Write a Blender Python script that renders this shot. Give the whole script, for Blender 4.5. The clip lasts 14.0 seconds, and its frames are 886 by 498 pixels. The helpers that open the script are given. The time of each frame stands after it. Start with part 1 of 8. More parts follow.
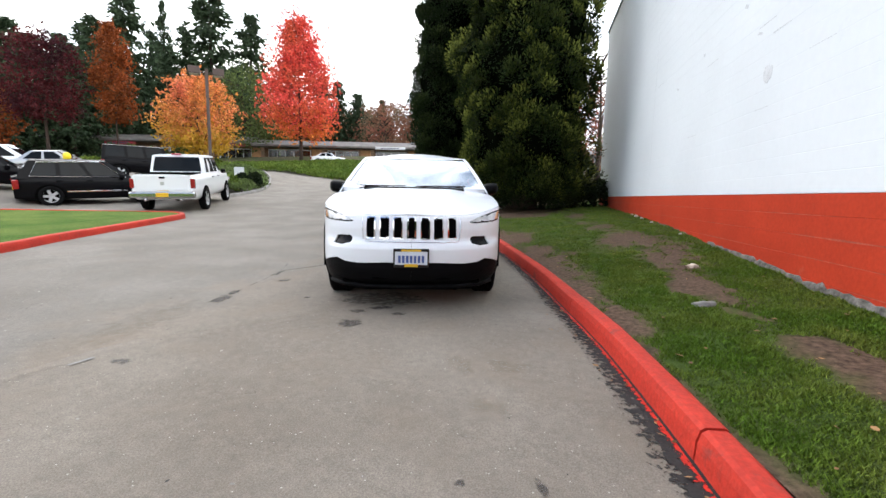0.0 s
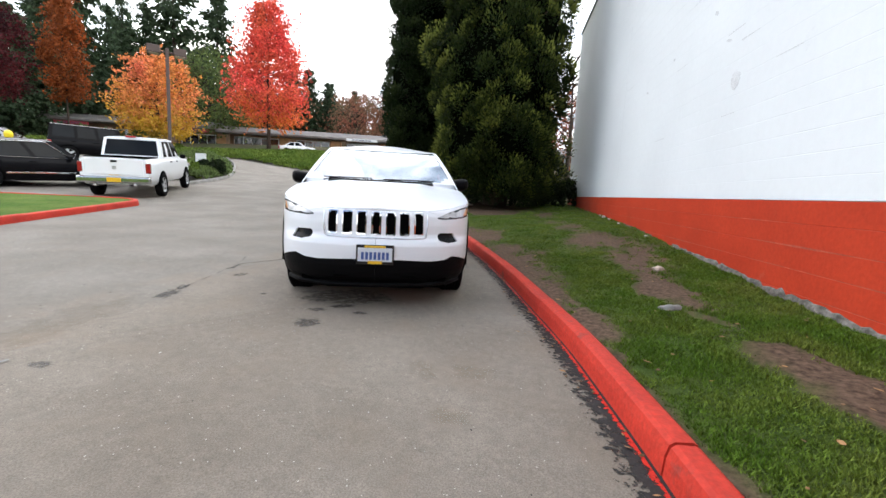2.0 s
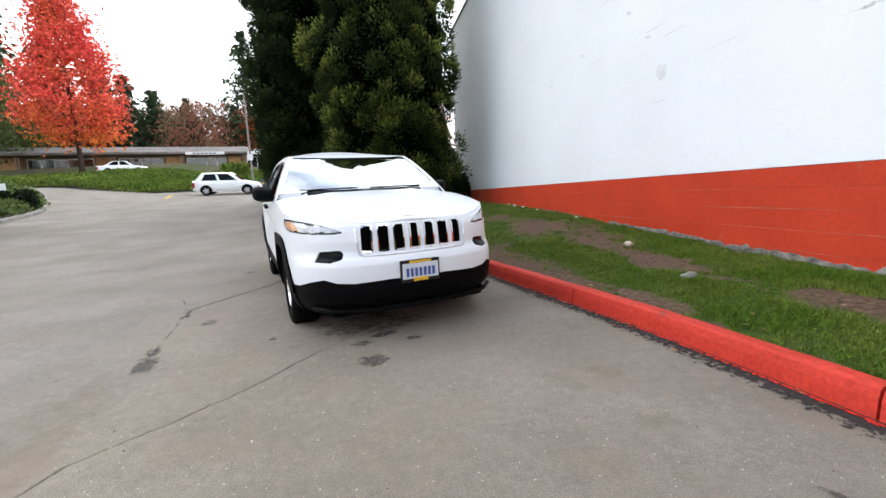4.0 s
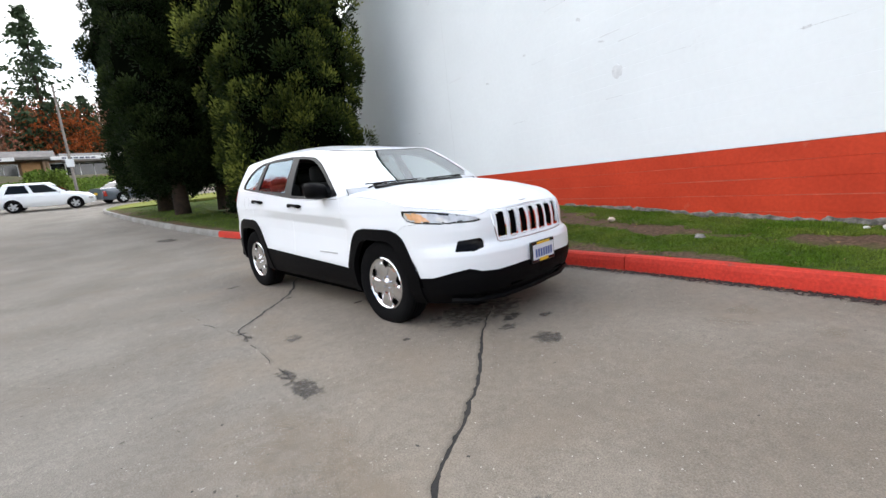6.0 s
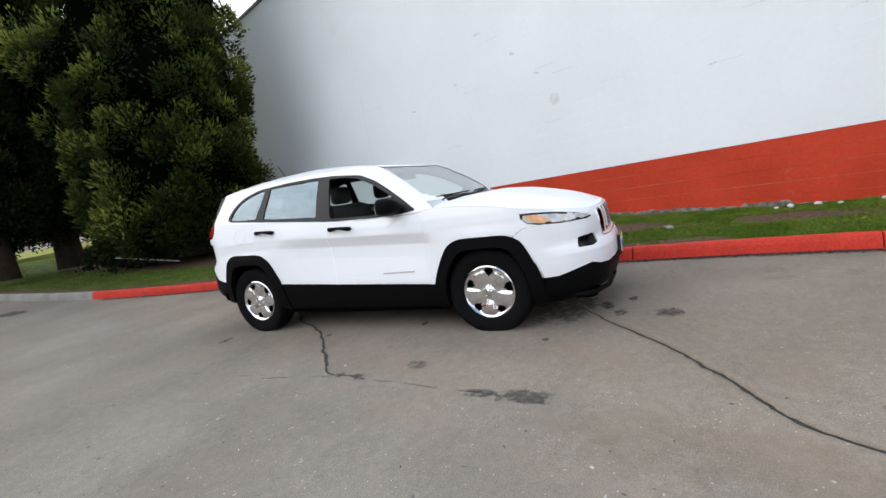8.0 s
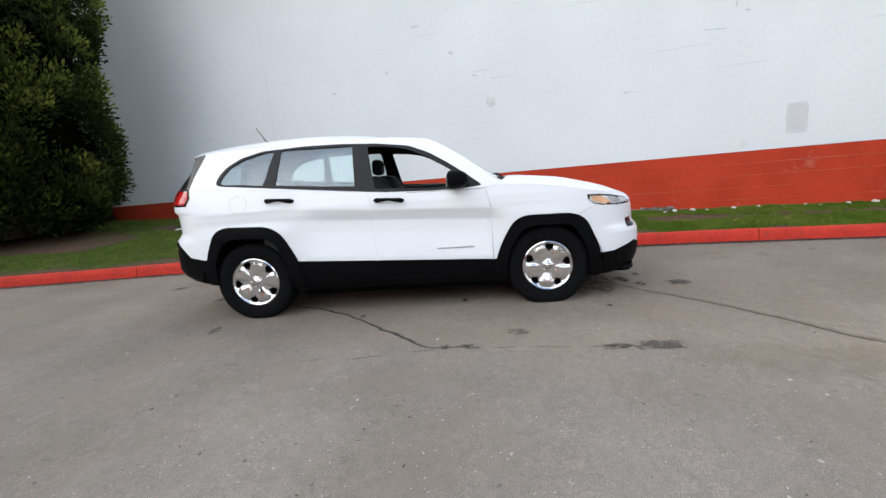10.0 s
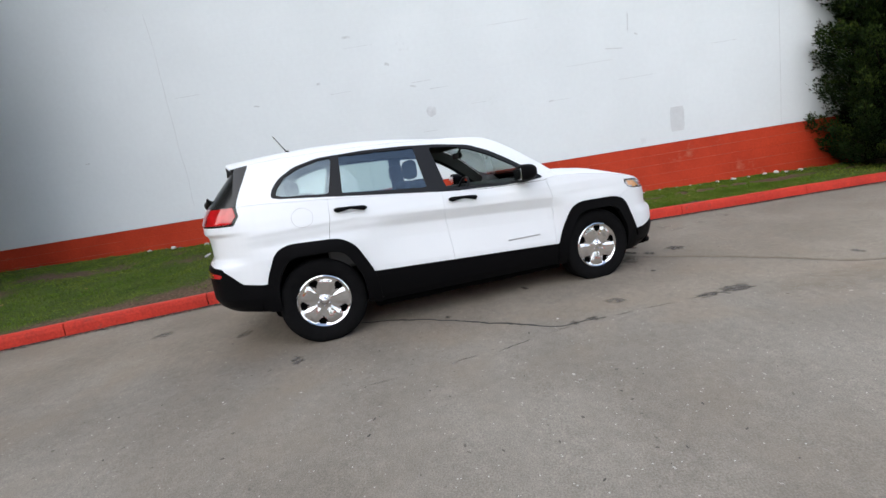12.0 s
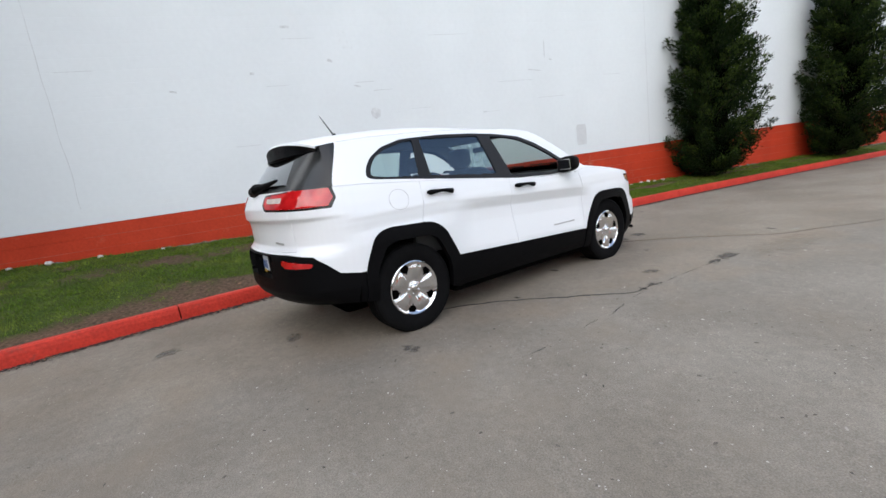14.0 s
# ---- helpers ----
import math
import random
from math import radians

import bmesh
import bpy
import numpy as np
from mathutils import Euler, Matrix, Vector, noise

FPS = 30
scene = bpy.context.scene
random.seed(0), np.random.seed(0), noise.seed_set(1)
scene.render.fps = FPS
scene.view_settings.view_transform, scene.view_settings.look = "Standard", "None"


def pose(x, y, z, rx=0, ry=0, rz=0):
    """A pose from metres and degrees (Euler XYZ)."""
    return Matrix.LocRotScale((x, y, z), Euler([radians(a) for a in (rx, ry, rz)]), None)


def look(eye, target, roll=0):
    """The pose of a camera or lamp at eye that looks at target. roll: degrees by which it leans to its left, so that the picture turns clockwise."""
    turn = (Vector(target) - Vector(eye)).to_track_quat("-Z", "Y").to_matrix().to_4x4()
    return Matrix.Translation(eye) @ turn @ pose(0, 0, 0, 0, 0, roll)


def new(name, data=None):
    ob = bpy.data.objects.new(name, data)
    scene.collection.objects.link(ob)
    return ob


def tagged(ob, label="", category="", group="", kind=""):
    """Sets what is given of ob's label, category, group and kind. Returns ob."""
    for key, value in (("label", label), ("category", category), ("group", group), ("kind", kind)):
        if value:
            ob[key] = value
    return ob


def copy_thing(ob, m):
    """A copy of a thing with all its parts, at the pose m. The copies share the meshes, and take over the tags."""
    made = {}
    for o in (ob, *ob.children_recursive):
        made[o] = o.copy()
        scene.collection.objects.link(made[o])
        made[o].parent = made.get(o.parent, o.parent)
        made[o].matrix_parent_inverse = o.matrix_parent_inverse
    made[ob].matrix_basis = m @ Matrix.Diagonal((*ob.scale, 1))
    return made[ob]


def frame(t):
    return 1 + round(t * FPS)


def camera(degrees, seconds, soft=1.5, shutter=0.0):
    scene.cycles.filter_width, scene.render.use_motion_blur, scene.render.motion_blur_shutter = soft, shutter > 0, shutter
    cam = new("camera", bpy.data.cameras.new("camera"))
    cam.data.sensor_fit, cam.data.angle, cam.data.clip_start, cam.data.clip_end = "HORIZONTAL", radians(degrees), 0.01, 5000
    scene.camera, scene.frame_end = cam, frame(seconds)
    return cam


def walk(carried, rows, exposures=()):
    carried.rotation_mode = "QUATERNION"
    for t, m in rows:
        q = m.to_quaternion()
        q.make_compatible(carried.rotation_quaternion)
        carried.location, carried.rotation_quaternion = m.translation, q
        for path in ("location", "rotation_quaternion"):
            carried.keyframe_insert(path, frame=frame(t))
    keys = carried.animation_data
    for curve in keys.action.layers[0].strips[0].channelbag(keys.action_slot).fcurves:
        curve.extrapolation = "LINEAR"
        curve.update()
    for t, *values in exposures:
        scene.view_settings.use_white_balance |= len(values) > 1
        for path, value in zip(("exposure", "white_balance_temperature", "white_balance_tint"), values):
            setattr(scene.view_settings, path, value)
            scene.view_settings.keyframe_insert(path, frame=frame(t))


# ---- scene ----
cam = camera(92.2, 14.0)
PATH = [
    (0, (-0.098, 1.385, 1.082), (-0.527, 3.323, 0.835), 1.0),
    (0.5, (-0.099, 1.385, 1.086), (-0.526, 3.323, 0.841), 0.8),
    (1, (-0.096, 1.397, 1.084), (-0.482, 3.34, 0.81), 0.8),
    (1.5, (-0.093, 1.447, 1.09), (-0.433, 3.399, 0.82), 0.8),
    (2, (-0.095, 1.551, 1.081), (-0.386, 3.512, 0.817), 2.9),
    (2.5, (-0.268, 1.597, 1.065), (-0.44, 3.572, 0.798), 4.5),
    (2.7, (-0.41, 1.602, 1.07), (-0.468, 3.579, 0.774), 3.8),
    (4.8, (-2.345, 2.029, 1.126), (-1.855, 3.955, 0.902), -3.8),
    (5, (-2.54, 2.068, 1.148), (-1.969, 3.973, 0.931), -3.2),
    (5.5, (-3.076, 2.185, 1.16), (-2.272, 3.996, 0.891), -5.0),
    (6, (-3.542, 2.451, 1.154), (-2.607, 4.191, 0.838), -6.1),
    (6.5, (-4.0, 2.72, 1.163), (-2.862, 4.344, 0.901), -7.5),
    (7, (-4.405, 3.041, 1.168), (-3.134, 4.564, 0.911), -9.3),
    (7.5, (-4.749, 3.413, 1.199), (-3.408, 4.872, 0.931), -9.7),
    (8, (-5.113, 3.74, 1.211), (-3.633, 5.061, 0.958), -10.0),
    (8.2, (-5.22, 3.9, 1.206), (-3.713, 5.192, 0.966), -9.3),
    (10.3, (-6.257, 5.714, 1.239), (-4.368, 6.264, 0.882), -5.6),
    (10.5, (-6.319, 5.884, 1.246), (-4.417, 6.385, 0.88), -6.2),
    (11, (-6.406, 6.359, 1.27), (-4.477, 6.697, 0.861), -8.3),
    (11.5, (-6.489, 6.832, 1.279), (-4.526, 6.955, 0.913), -8.5),
    (12, (-6.539, 7.326, 1.302), (-4.569, 7.339, 0.954), -9.2),
    (12.5, (-6.514, 7.813, 1.317), (-4.552, 7.668, 0.958), -8.2),
    (13, (-6.495, 8.312, 1.344), (-4.565, 7.973, 0.943), -9.8),
    (13.5, (-6.372, 8.779, 1.327), (-4.477, 8.307, 0.898), -7.2),
    (14, (-6.274, 9.284, 1.33), (-4.426, 8.619, 0.952), -7.9),
]
walk(cam, [(t, look(eye, target, roll)) for t, eye, target, roll in PATH],
     [(0, 0.32), (2.5, 0.28), (5, 0.25), (6.5, 0.14), (8, -0.04), (10.5, -0.07), (14, -0.07)])


# ---- world and sun: bright broken overcast ----
world = bpy.data.worlds.new("sky")
scene.world = world
world.use_nodes = True
wn, wl = world.node_tree.nodes, world.node_tree.links
wn.clear()
w_out = wn.new("ShaderNodeOutputWorld")
w_bg = wn.new("ShaderNodeBackground")
w_bg.inputs["Strength"].default_value = 0.10
w_sky = wn.new("ShaderNodeTexSky")
w_sky.sky_type = "NISHITA"
w_sky.sun_disc = False
w_sky.sun_elevation, w_sky.sun_rotation = radians(46), radians(288)
w_tc = wn.new("ShaderNodeTexCoord")
w_sep = wn.new("ShaderNodeSeparateXYZ")
w_up = wn.new("ShaderNodeMath")
w_up.operation = "MAXIMUM"
w_up.inputs[1].default_value = 0.0
w_add = wn.new("ShaderNodeMath")
w_add.operation = "ADD"
w_add.inputs[1].default_value = 0.22
w_inv = wn.new("ShaderNodeMath")
w_inv.operation = "DIVIDE"
w_inv.inputs[0].default_value = 1.0
w_map = wn.new("ShaderNodeVectorMath")
w_map.operation = "SCALE"
w_noise = wn.new("ShaderNodeTexNoise")
w_noise.inputs["Scale"].default_value = 1.55
w_noise.inputs["Detail"].default_value = 7.0
w_noise.inputs["Roughness"].default_value = 0.55
w_ramp = wn.new("ShaderNodeValToRGB")
w_ramp.color_ramp.elements[0].position, w_ramp.color_ramp.elements[0].color = 0.27, (0.06, 0.06, 0.06, 1)
w_ramp.color_ramp.elements[1].position, w_ramp.color_ramp.elements[1].color = 0.42, (1, 1, 1, 1)
w_cloud = wn.new("ShaderNodeValToRGB")
w_cloud.color_ramp.elements[0].position, w_cloud.color_ramp.elements[0].color = 0.36, (0.50, 0.57, 0.66, 1)
w_cloud.color_ramp.elements[1].position, w_cloud.color_ramp.elements[1].color = 0.60, (1.0, 0.99, 0.97, 1)
w_gain = wn.new("ShaderNodeVectorMath")
w_gain.operation = "SCALE"
# an overcast sky is brighter overhead than near the horizon
w_high = wn.new("ShaderNodeMath")
w_high.operation = "MULTIPLY_ADD"
w_high.inputs[1].default_value, w_high.inputs[2].default_value = 25.5, 20.0
wl.new(w_up.outputs[0], w_high.inputs[0])
wl.new(w_high.outputs[0], w_gain.inputs["Scale"])
w_mix = wn.new("ShaderNodeMix")
w_mix.data_type = "RGBA"
wl.new(w_tc.outputs["Generated"], w_sep.inputs[0])
wl.new(w_sep.outputs["Z"], w_up.inputs[0])
wl.new(w_up.outputs[0], w_add.inputs[0])
wl.new(w_add.outputs[0], w_inv.inputs[1])
wl.new(w_tc.outputs["Generated"], w_map.inputs[0])
wl.new(w_inv.outputs[0], w_map.inputs["Scale"])
wl.new(w_map.outputs["Vector"], w_noise.inputs["Vector"])
# the cloud breaks up high in the south-west, and overhead
w_z2 = wn.new("ShaderNodeMath")
w_z2.operation = "MULTIPLY"
wl.new(w_up.outputs[0], w_z2.inputs[0])
wl.new(w_up.outputs[0], w_z2.inputs[1])
w_xz = wn.new("ShaderNodeMath")
w_xz.operation = "MULTIPLY"
w_low = wn.new("ShaderNodeMath")
w_low.operation = "SUBTRACT"
w_low.inputs[0].default_value = 1.0
wl.new(w_z2.outputs[0], w_low.inputs[1])
w_mid = wn.new("ShaderNodeMath")
w_mid.operation = "MULTIPLY"
wl.new(w_z2.outputs[0], w_mid.inputs[0])
wl.new(w_low.outputs[0], w_mid.inputs[1])
w_side = wn.new("ShaderNodeVectorMath")
w_side.operation = "DOT_PRODUCT"
w_side.inputs[1].default_value = (0.62, 0.78, 0.0)
wl.new(w_tc.outputs["Generated"], w_side.inputs[0])
wl.new(w_side.outputs["Value"], w_xz.inputs[0])
wl.new(w_mid.outputs[0], w_xz.inputs[1])
w_west = wn.new("ShaderNodeMath")
w_west.operation = "MULTIPLY_ADD"
w_west.inputs[1].default_value = 1.8
wl.new(w_xz.outputs[0], w_west.inputs[0])
wl.new(w_noise.outputs["Fac"], w_west.inputs[2])
w_z4 = wn.new("ShaderNodeMath")
w_z4.operation = "MULTIPLY"
wl.new(w_z2.outputs[0], w_z4.inputs[0])
wl.new(w_z2.outputs[0], w_z4.inputs[1])
w_top = wn.new("ShaderNodeMath")
w_top.operation = "MULTIPLY_ADD"
w_top.inputs[1].default_value = -0.20
wl.new(w_z4.outputs[0], w_top.inputs[0])
wl.new(w_west.outputs[0], w_top.inputs[2])
wl.new(w_top.outputs[0], w_ramp.inputs["Fac"])
wl.new(w_noise.outputs["Fac"], w_cloud.inputs["Fac"])
wl.new(w_cloud.outputs["Color"], w_gain.inputs[0])
wl.new(w_ramp.outputs["Color"], w_mix.inputs["Factor"])
w_blue = wn.new("ShaderNodeVectorMath")
w_blue.operation = "SCALE"
w_blue.inputs["Scale"].default_value = 2.2
wl.new(w_sky.outputs["Color"], w_blue.inputs[0])
wl.new(w_blue.outputs["Vector"], w_mix.inputs["A"])
wl.new(w_gain.outputs["Vector"], w_mix.inputs["B"])
wl.new(w_mix.outputs["Result"], w_bg.inputs["Color"])
wl.new(w_bg.outputs["Background"], w_out.inputs["Surface"])

sun = new("sun", bpy.data.lights.new("sun", "SUN"))
sun.data.energy, sun.data.angle, sun.data.color = 0.55, radians(60), (1.0, 0.985, 0.965)
sun.matrix_world = look((-20.9, 6.8, 22.8), (0, 0, 0))

# ---- materials ----
def mat(name, color, rough=0.6, metal=0.0, spec=0.5, var=0.0, scale=4.0, color2=None, fine=0.0, fine_scale=90.0,
        bump=0.0, bump_scale=60.0, island=0.0, coat=0.0, rand=0.0, sheen=0.0, trans=0.0):
    """A Principled surface with broad and fine variation of colour, and fine relief, in object space metres."""
    m = bpy.data.materials.new(name)
    m.use_nodes = True
    n, l = m.node_tree.nodes, m.node_tree.links
    b = n["Principled BSDF"]
    b.inputs["Roughness"].default_value = rough
    b.inputs["Metallic"].default_value = metal
    b.inputs["Specular IOR Level"].default_value = spec
    b.inputs["Coat Weight"].default_value = coat
    b.inputs["Coat Roughness"].default_value = 0.04
    b.inputs["Base Color"].default_value = (*color, 1)
    b.inputs["Transmission Weight"].default_value = trans
    tc = n.new("ShaderNodeTexCoord")
    last = None

    def rgb(c):
        r = n.new("ShaderNodeRGB")
        r.outputs[0].default_value = (*c, 1)
        return r.outputs[0]

    last = rgb(color)
    if var or color2:
        t = n.new("ShaderNodeTexNoise")
        t.inputs["Scale"].default_value, t.inputs["Detail"].default_value = scale, 5.0
        l.new(tc.outputs["Object"], t.inputs["Vector"])
        ramp = n.new("ShaderNodeValToRGB")
        ramp.color_ramp.elements[0].position, ramp.color_ramp.elements[1].position = 0.36, 0.64
        l.new(t.outputs["Fac"], ramp.inputs["Fac"])
        mix = n.new("ShaderNodeMix")
        mix.data_type = "RGBA"
        l.new(ramp.outputs["Color"], mix.inputs["Factor"])
        l.new(last, mix.inputs["A"])
        c2 = color2 or tuple(max(0, c * (1 - var)) for c in color)
        l.new(rgb(c2), mix.inputs["B"])
        last = mix.outputs["Result"]
    for amount, source in ((fine, "noise"), (island, "island"), (rand, "object")):
        if not amount:
            continue
        if source == "noise":
            t = n.new("ShaderNodeTexNoise")
            t.inputs["Scale"].default_value, t.inputs["Detail"].default_value = fine_scale, 3.0
            l.new(tc.outputs["Object"], t.inputs["Vector"])
            val = t.outputs["Fac"]
        elif source == "island":
            val = n.new("ShaderNodeNewGeometry").outputs["Random Per Island"]
        else:
            val = n.new("ShaderNodeObjectInfo").outputs["Random"]
        mr = n.new("ShaderNodeMapRange")
        mr.inputs["From Min"].default_value, mr.inputs["From Max"].default_value = (0.3, 0.7) if source == "noise" else (0, 1)
        mr.inputs["To Min"].default_value, mr.inputs["To Max"].default_value = 1 - amount, 1 + amount
        l.new(val, mr.inputs["Value"])
        sc = n.new("ShaderNodeVectorMath")
        sc.operation = "SCALE"
        l.new(last, sc.inputs[0])
        l.new(mr.outputs["Result"], sc.inputs["Scale"])
        last = sc.outputs["Vector"]
    l.new(last, b.inputs["Base Color"])
    if bump:
        t = n.new("ShaderNodeTexNoise")
        t.inputs["Scale"].default_value, t.inputs["Detail"].default_value = bump_scale, 4.0
        l.new(tc.outputs["Object"], t.inputs["Vector"])
        bp = n.new("ShaderNodeBump")
        bp.inputs["Strength"].default_value, bp.inputs["Distance"].default_value = bump, 0.01
        l.new(t.outputs["Fac"], bp.inputs["Height"])
        l.new(bp.outputs["Normal"], b.inputs["Normal"])
    return m


def leafy(name, color, color2, scale=1.2, island=0.45, rough=0.55, tip=None):
    """Leaves: two tones in patches, every leaf a little different, some light through them."""
    m = mat(name, color, rough, color2=color2, scale=scale, island=island, spec=0.08)
    n, l = m.node_tree.nodes, m.node_tree.links
    b = n["Principled BSDF"]
    src = b.inputs["Base Color"].links[0].from_socket
    # mix towards the tip tone: painted light on conifers, autumn hue on maples
    if tip:
        at = n.new("ShaderNodeAttribute")
        at.attribute_name = "lit_or_autumn"
        tm = n.new("ShaderNodeMix")
        tm.data_type = "RGBA"
        l.new(at.outputs["Fac"], tm.inputs["Factor"])
        l.new(src, tm.inputs["A"])
        tm.inputs["B"].default_value = (*tip, 1)
        l.new(tm.outputs["Result"], b.inputs["Base Color"])
        src = tm.outputs["Result"]
    tr = n.new("ShaderNodeBsdfTranslucent")
    l.new(src, tr.inputs["Color"])
    mx = n.new("ShaderNodeMixShader")
    mx.inputs["Fac"].default_value = 0.22
    l.new(b.outputs["BSDF"], mx.inputs[1])
    l.new(tr.outputs["BSDF"], mx.inputs[2])
    l.new(mx.outputs["Shader"], n["Material Output"].inputs["Surface"])
    return m


def asphalt_material():
    """Worn grey asphalt: stone chips, broad stains, brownish dust."""
    m = mat("asphalt", (0.226, 0.203, 0.174), 0.88, color2=(0.176, 0.155, 0.129), scale=0.8, fine=0.24, fine_scale=140, bump=0.55, bump_scale=160, spec=0.35)
    n, l = m.node_tree.nodes, m.node_tree.links
    b = n["Principled BSDF"]
    src = b.inputs["Base Color"].links[0].from_socket
    tc = n.new("ShaderNodeTexCoord")
    vor = n.new("ShaderNodeTexVoronoi")
    vor.inputs["Scale"].default_value = 85
    l.new(tc.outputs["Object"], vor.inputs["Vector"])
    sep = n.new("ShaderNodeSeparateColor")
    l.new(vor.outputs["Color"], sep.inputs["Color"])
    gt = n.new("ShaderNodeMath")
    gt.operation = "GREATER_THAN"
    gt.inputs[1].default_value = 0.988
    l.new(sep.outputs["Red"], gt.inputs[0])
    lt = n.new("ShaderNodeMath")
    lt.operation = "LESS_THAN"
    lt.inputs[1].default_value = 0.34
    l.new(vor.outputs["Distance"], lt.inputs[0])
    mul = n.new("ShaderNodeMath")
    mul.operation = "MULTIPLY"
    l.new(gt.outputs[0], mul.inputs[0])
    l.new(lt.outputs[0], mul.inputs[1])
    chips = n.new("ShaderNodeMix")
    chips.data_type = "RGBA"
    l.new(mul.outputs[0], chips.inputs["Factor"])
    l.new(src, chips.inputs["A"])
    chips.inputs["B"].default_value = (0.44, 0.42, 0.385, 1)
    # mottling at a hand's breadth, and dark pits between the stones
    mot = n.new("ShaderNodeTexNoise")
    mot.inputs["Scale"].default_value, mot.inputs["Detail"].default_value, mot.inputs["Roughness"].default_value = 16.0, 9.0, 0.75
    l.new(tc.outputs["Object"], mot.inputs["Vector"])
    mm = n.new("ShaderNodeMapRange")
    mm.inputs["From Min"].default_value, mm.inputs["From Max"].default_value = 0.30, 0.70
    mm.inputs["To Min"].default_value, mm.inputs["To Max"].default_value = 0.84, 1.16
    l.new(mot.outputs["Fac"], mm.inputs["Value"])
    ms = n.new("ShaderNodeVectorMath")
    ms.operation = "SCALE"
    l.new(chips.outputs["Result"], ms.inputs[0])
    l.new(mm.outputs["Result"], ms.inputs["Scale"])
    dust = n.new("ShaderNodeTexNoise")
    dust.inputs["Scale"].default_value, dust.inputs["Detail"].default_value = 1.7, 6
    l.new(tc.outputs["Object"], dust.inputs["Vector"])
    ramp = n.new("ShaderNodeValToRGB")
    ramp.color_ramp.elements[0].position, ramp.color_ramp.elements[1].position = 0.5, 0.75
    ramp.color_ramp.elements[1].color = (0.55, 0.55, 0.55, 1)
    l.new(dust.outputs["Fac"], ramp.inputs["Fac"])
    d = n.new("ShaderNodeMix")
    d.data_type = "RGBA"
    l.new(ramp.outputs["Color"], d.inputs["Factor"])
    l.new(ms.outputs["Vector"], d.inputs["A"])
    d.inputs["B"].default_value = (0.195, 0.162, 0.126, 1)
    sx = n.new("ShaderNodeSeparateXYZ")
    l.new(tc.outputs["Object"], sx.inputs[0])
    edge = n.new("ShaderNodeMath")
    edge.operation = "MULTIPLY_ADD"
    l.new(dust.outputs["Fac"], edge.inputs[0])
    edge.inputs[1].default_value = 1.6
    l.new(sx.outputs["X"], edge.inputs[2])
    strip = n.new("ShaderNodeMapRange")
    strip.inputs["From Min"].default_value, strip.inputs["From Max"].default_value = -2.95, -2.25
    strip.inputs["To Min"].default_value, strip.inputs["To Max"].default_value = 0.0, 0.55
    l.new(edge.outputs[0], strip.inputs["Value"])
    old = n.new("ShaderNodeMix")
    old.data_type, old.blend_type = "RGBA", "MULTIPLY"
    l.new(strip.outputs["Result"], old.inputs["Factor"])
    l.new(d.outputs["Result"], old.inputs["A"])
    old.inputs["B"].default_value = (1.20, 1.11, 1.01, 1)
    l.new(old.outputs["Result"], b.inputs["Base Color"])
    return m


def soil_material():
    """Lawn with bare earth where the point attribute 'bare' says so."""
    m = mat("lawn_soil", (0.042, 0.068, 0.013), 0.95, color2=(0.070, 0.092, 0.022), scale=2.5, fine=0.5, fine_scale=120, bump=0.9, bump_scale=70, spec=0.1)
    n, l = m.node_tree.nodes, m.node_tree.links
    b = n["Principled BSDF"]
    src = b.inputs["Base Color"].links[0].from_socket
    at = n.new("ShaderNodeAttribute")
    at.attribute_name = "bare"
    tc = n.new("ShaderNodeTexCoord")
    t = n.new("ShaderNodeTexNoise")
    t.inputs["Scale"].default_value, t.inputs["Detail"].default_value = 28, 6
    l.new(tc.outputs["Object"], t.inputs["Vector"])
    earth = n.new("ShaderNodeValToRGB")
    earth.color_ramp.elements[0].position, earth.color_ramp.elements[0].color = 0.3, (0.052, 0.034, 0.023, 1)
    earth.color_ramp.elements[1].position, earth.color_ramp.elements[1].color = 0.7, (0.170, 0.112, 0.076, 1)
    l.new(t.outputs["Fac"], earth.inputs["Fac"])
    mx = n.new("ShaderNodeMix")
    mx.data_type = "RGBA"
    l.new(at.outputs["Fac"], mx.inputs["Factor"])
    l.new(src, mx.inputs["A"])
    l.new(earth.outputs["Color"], mx.inputs["B"])
    l.new(mx.outputs["Result"], b.inputs["Base Color"])
    return m


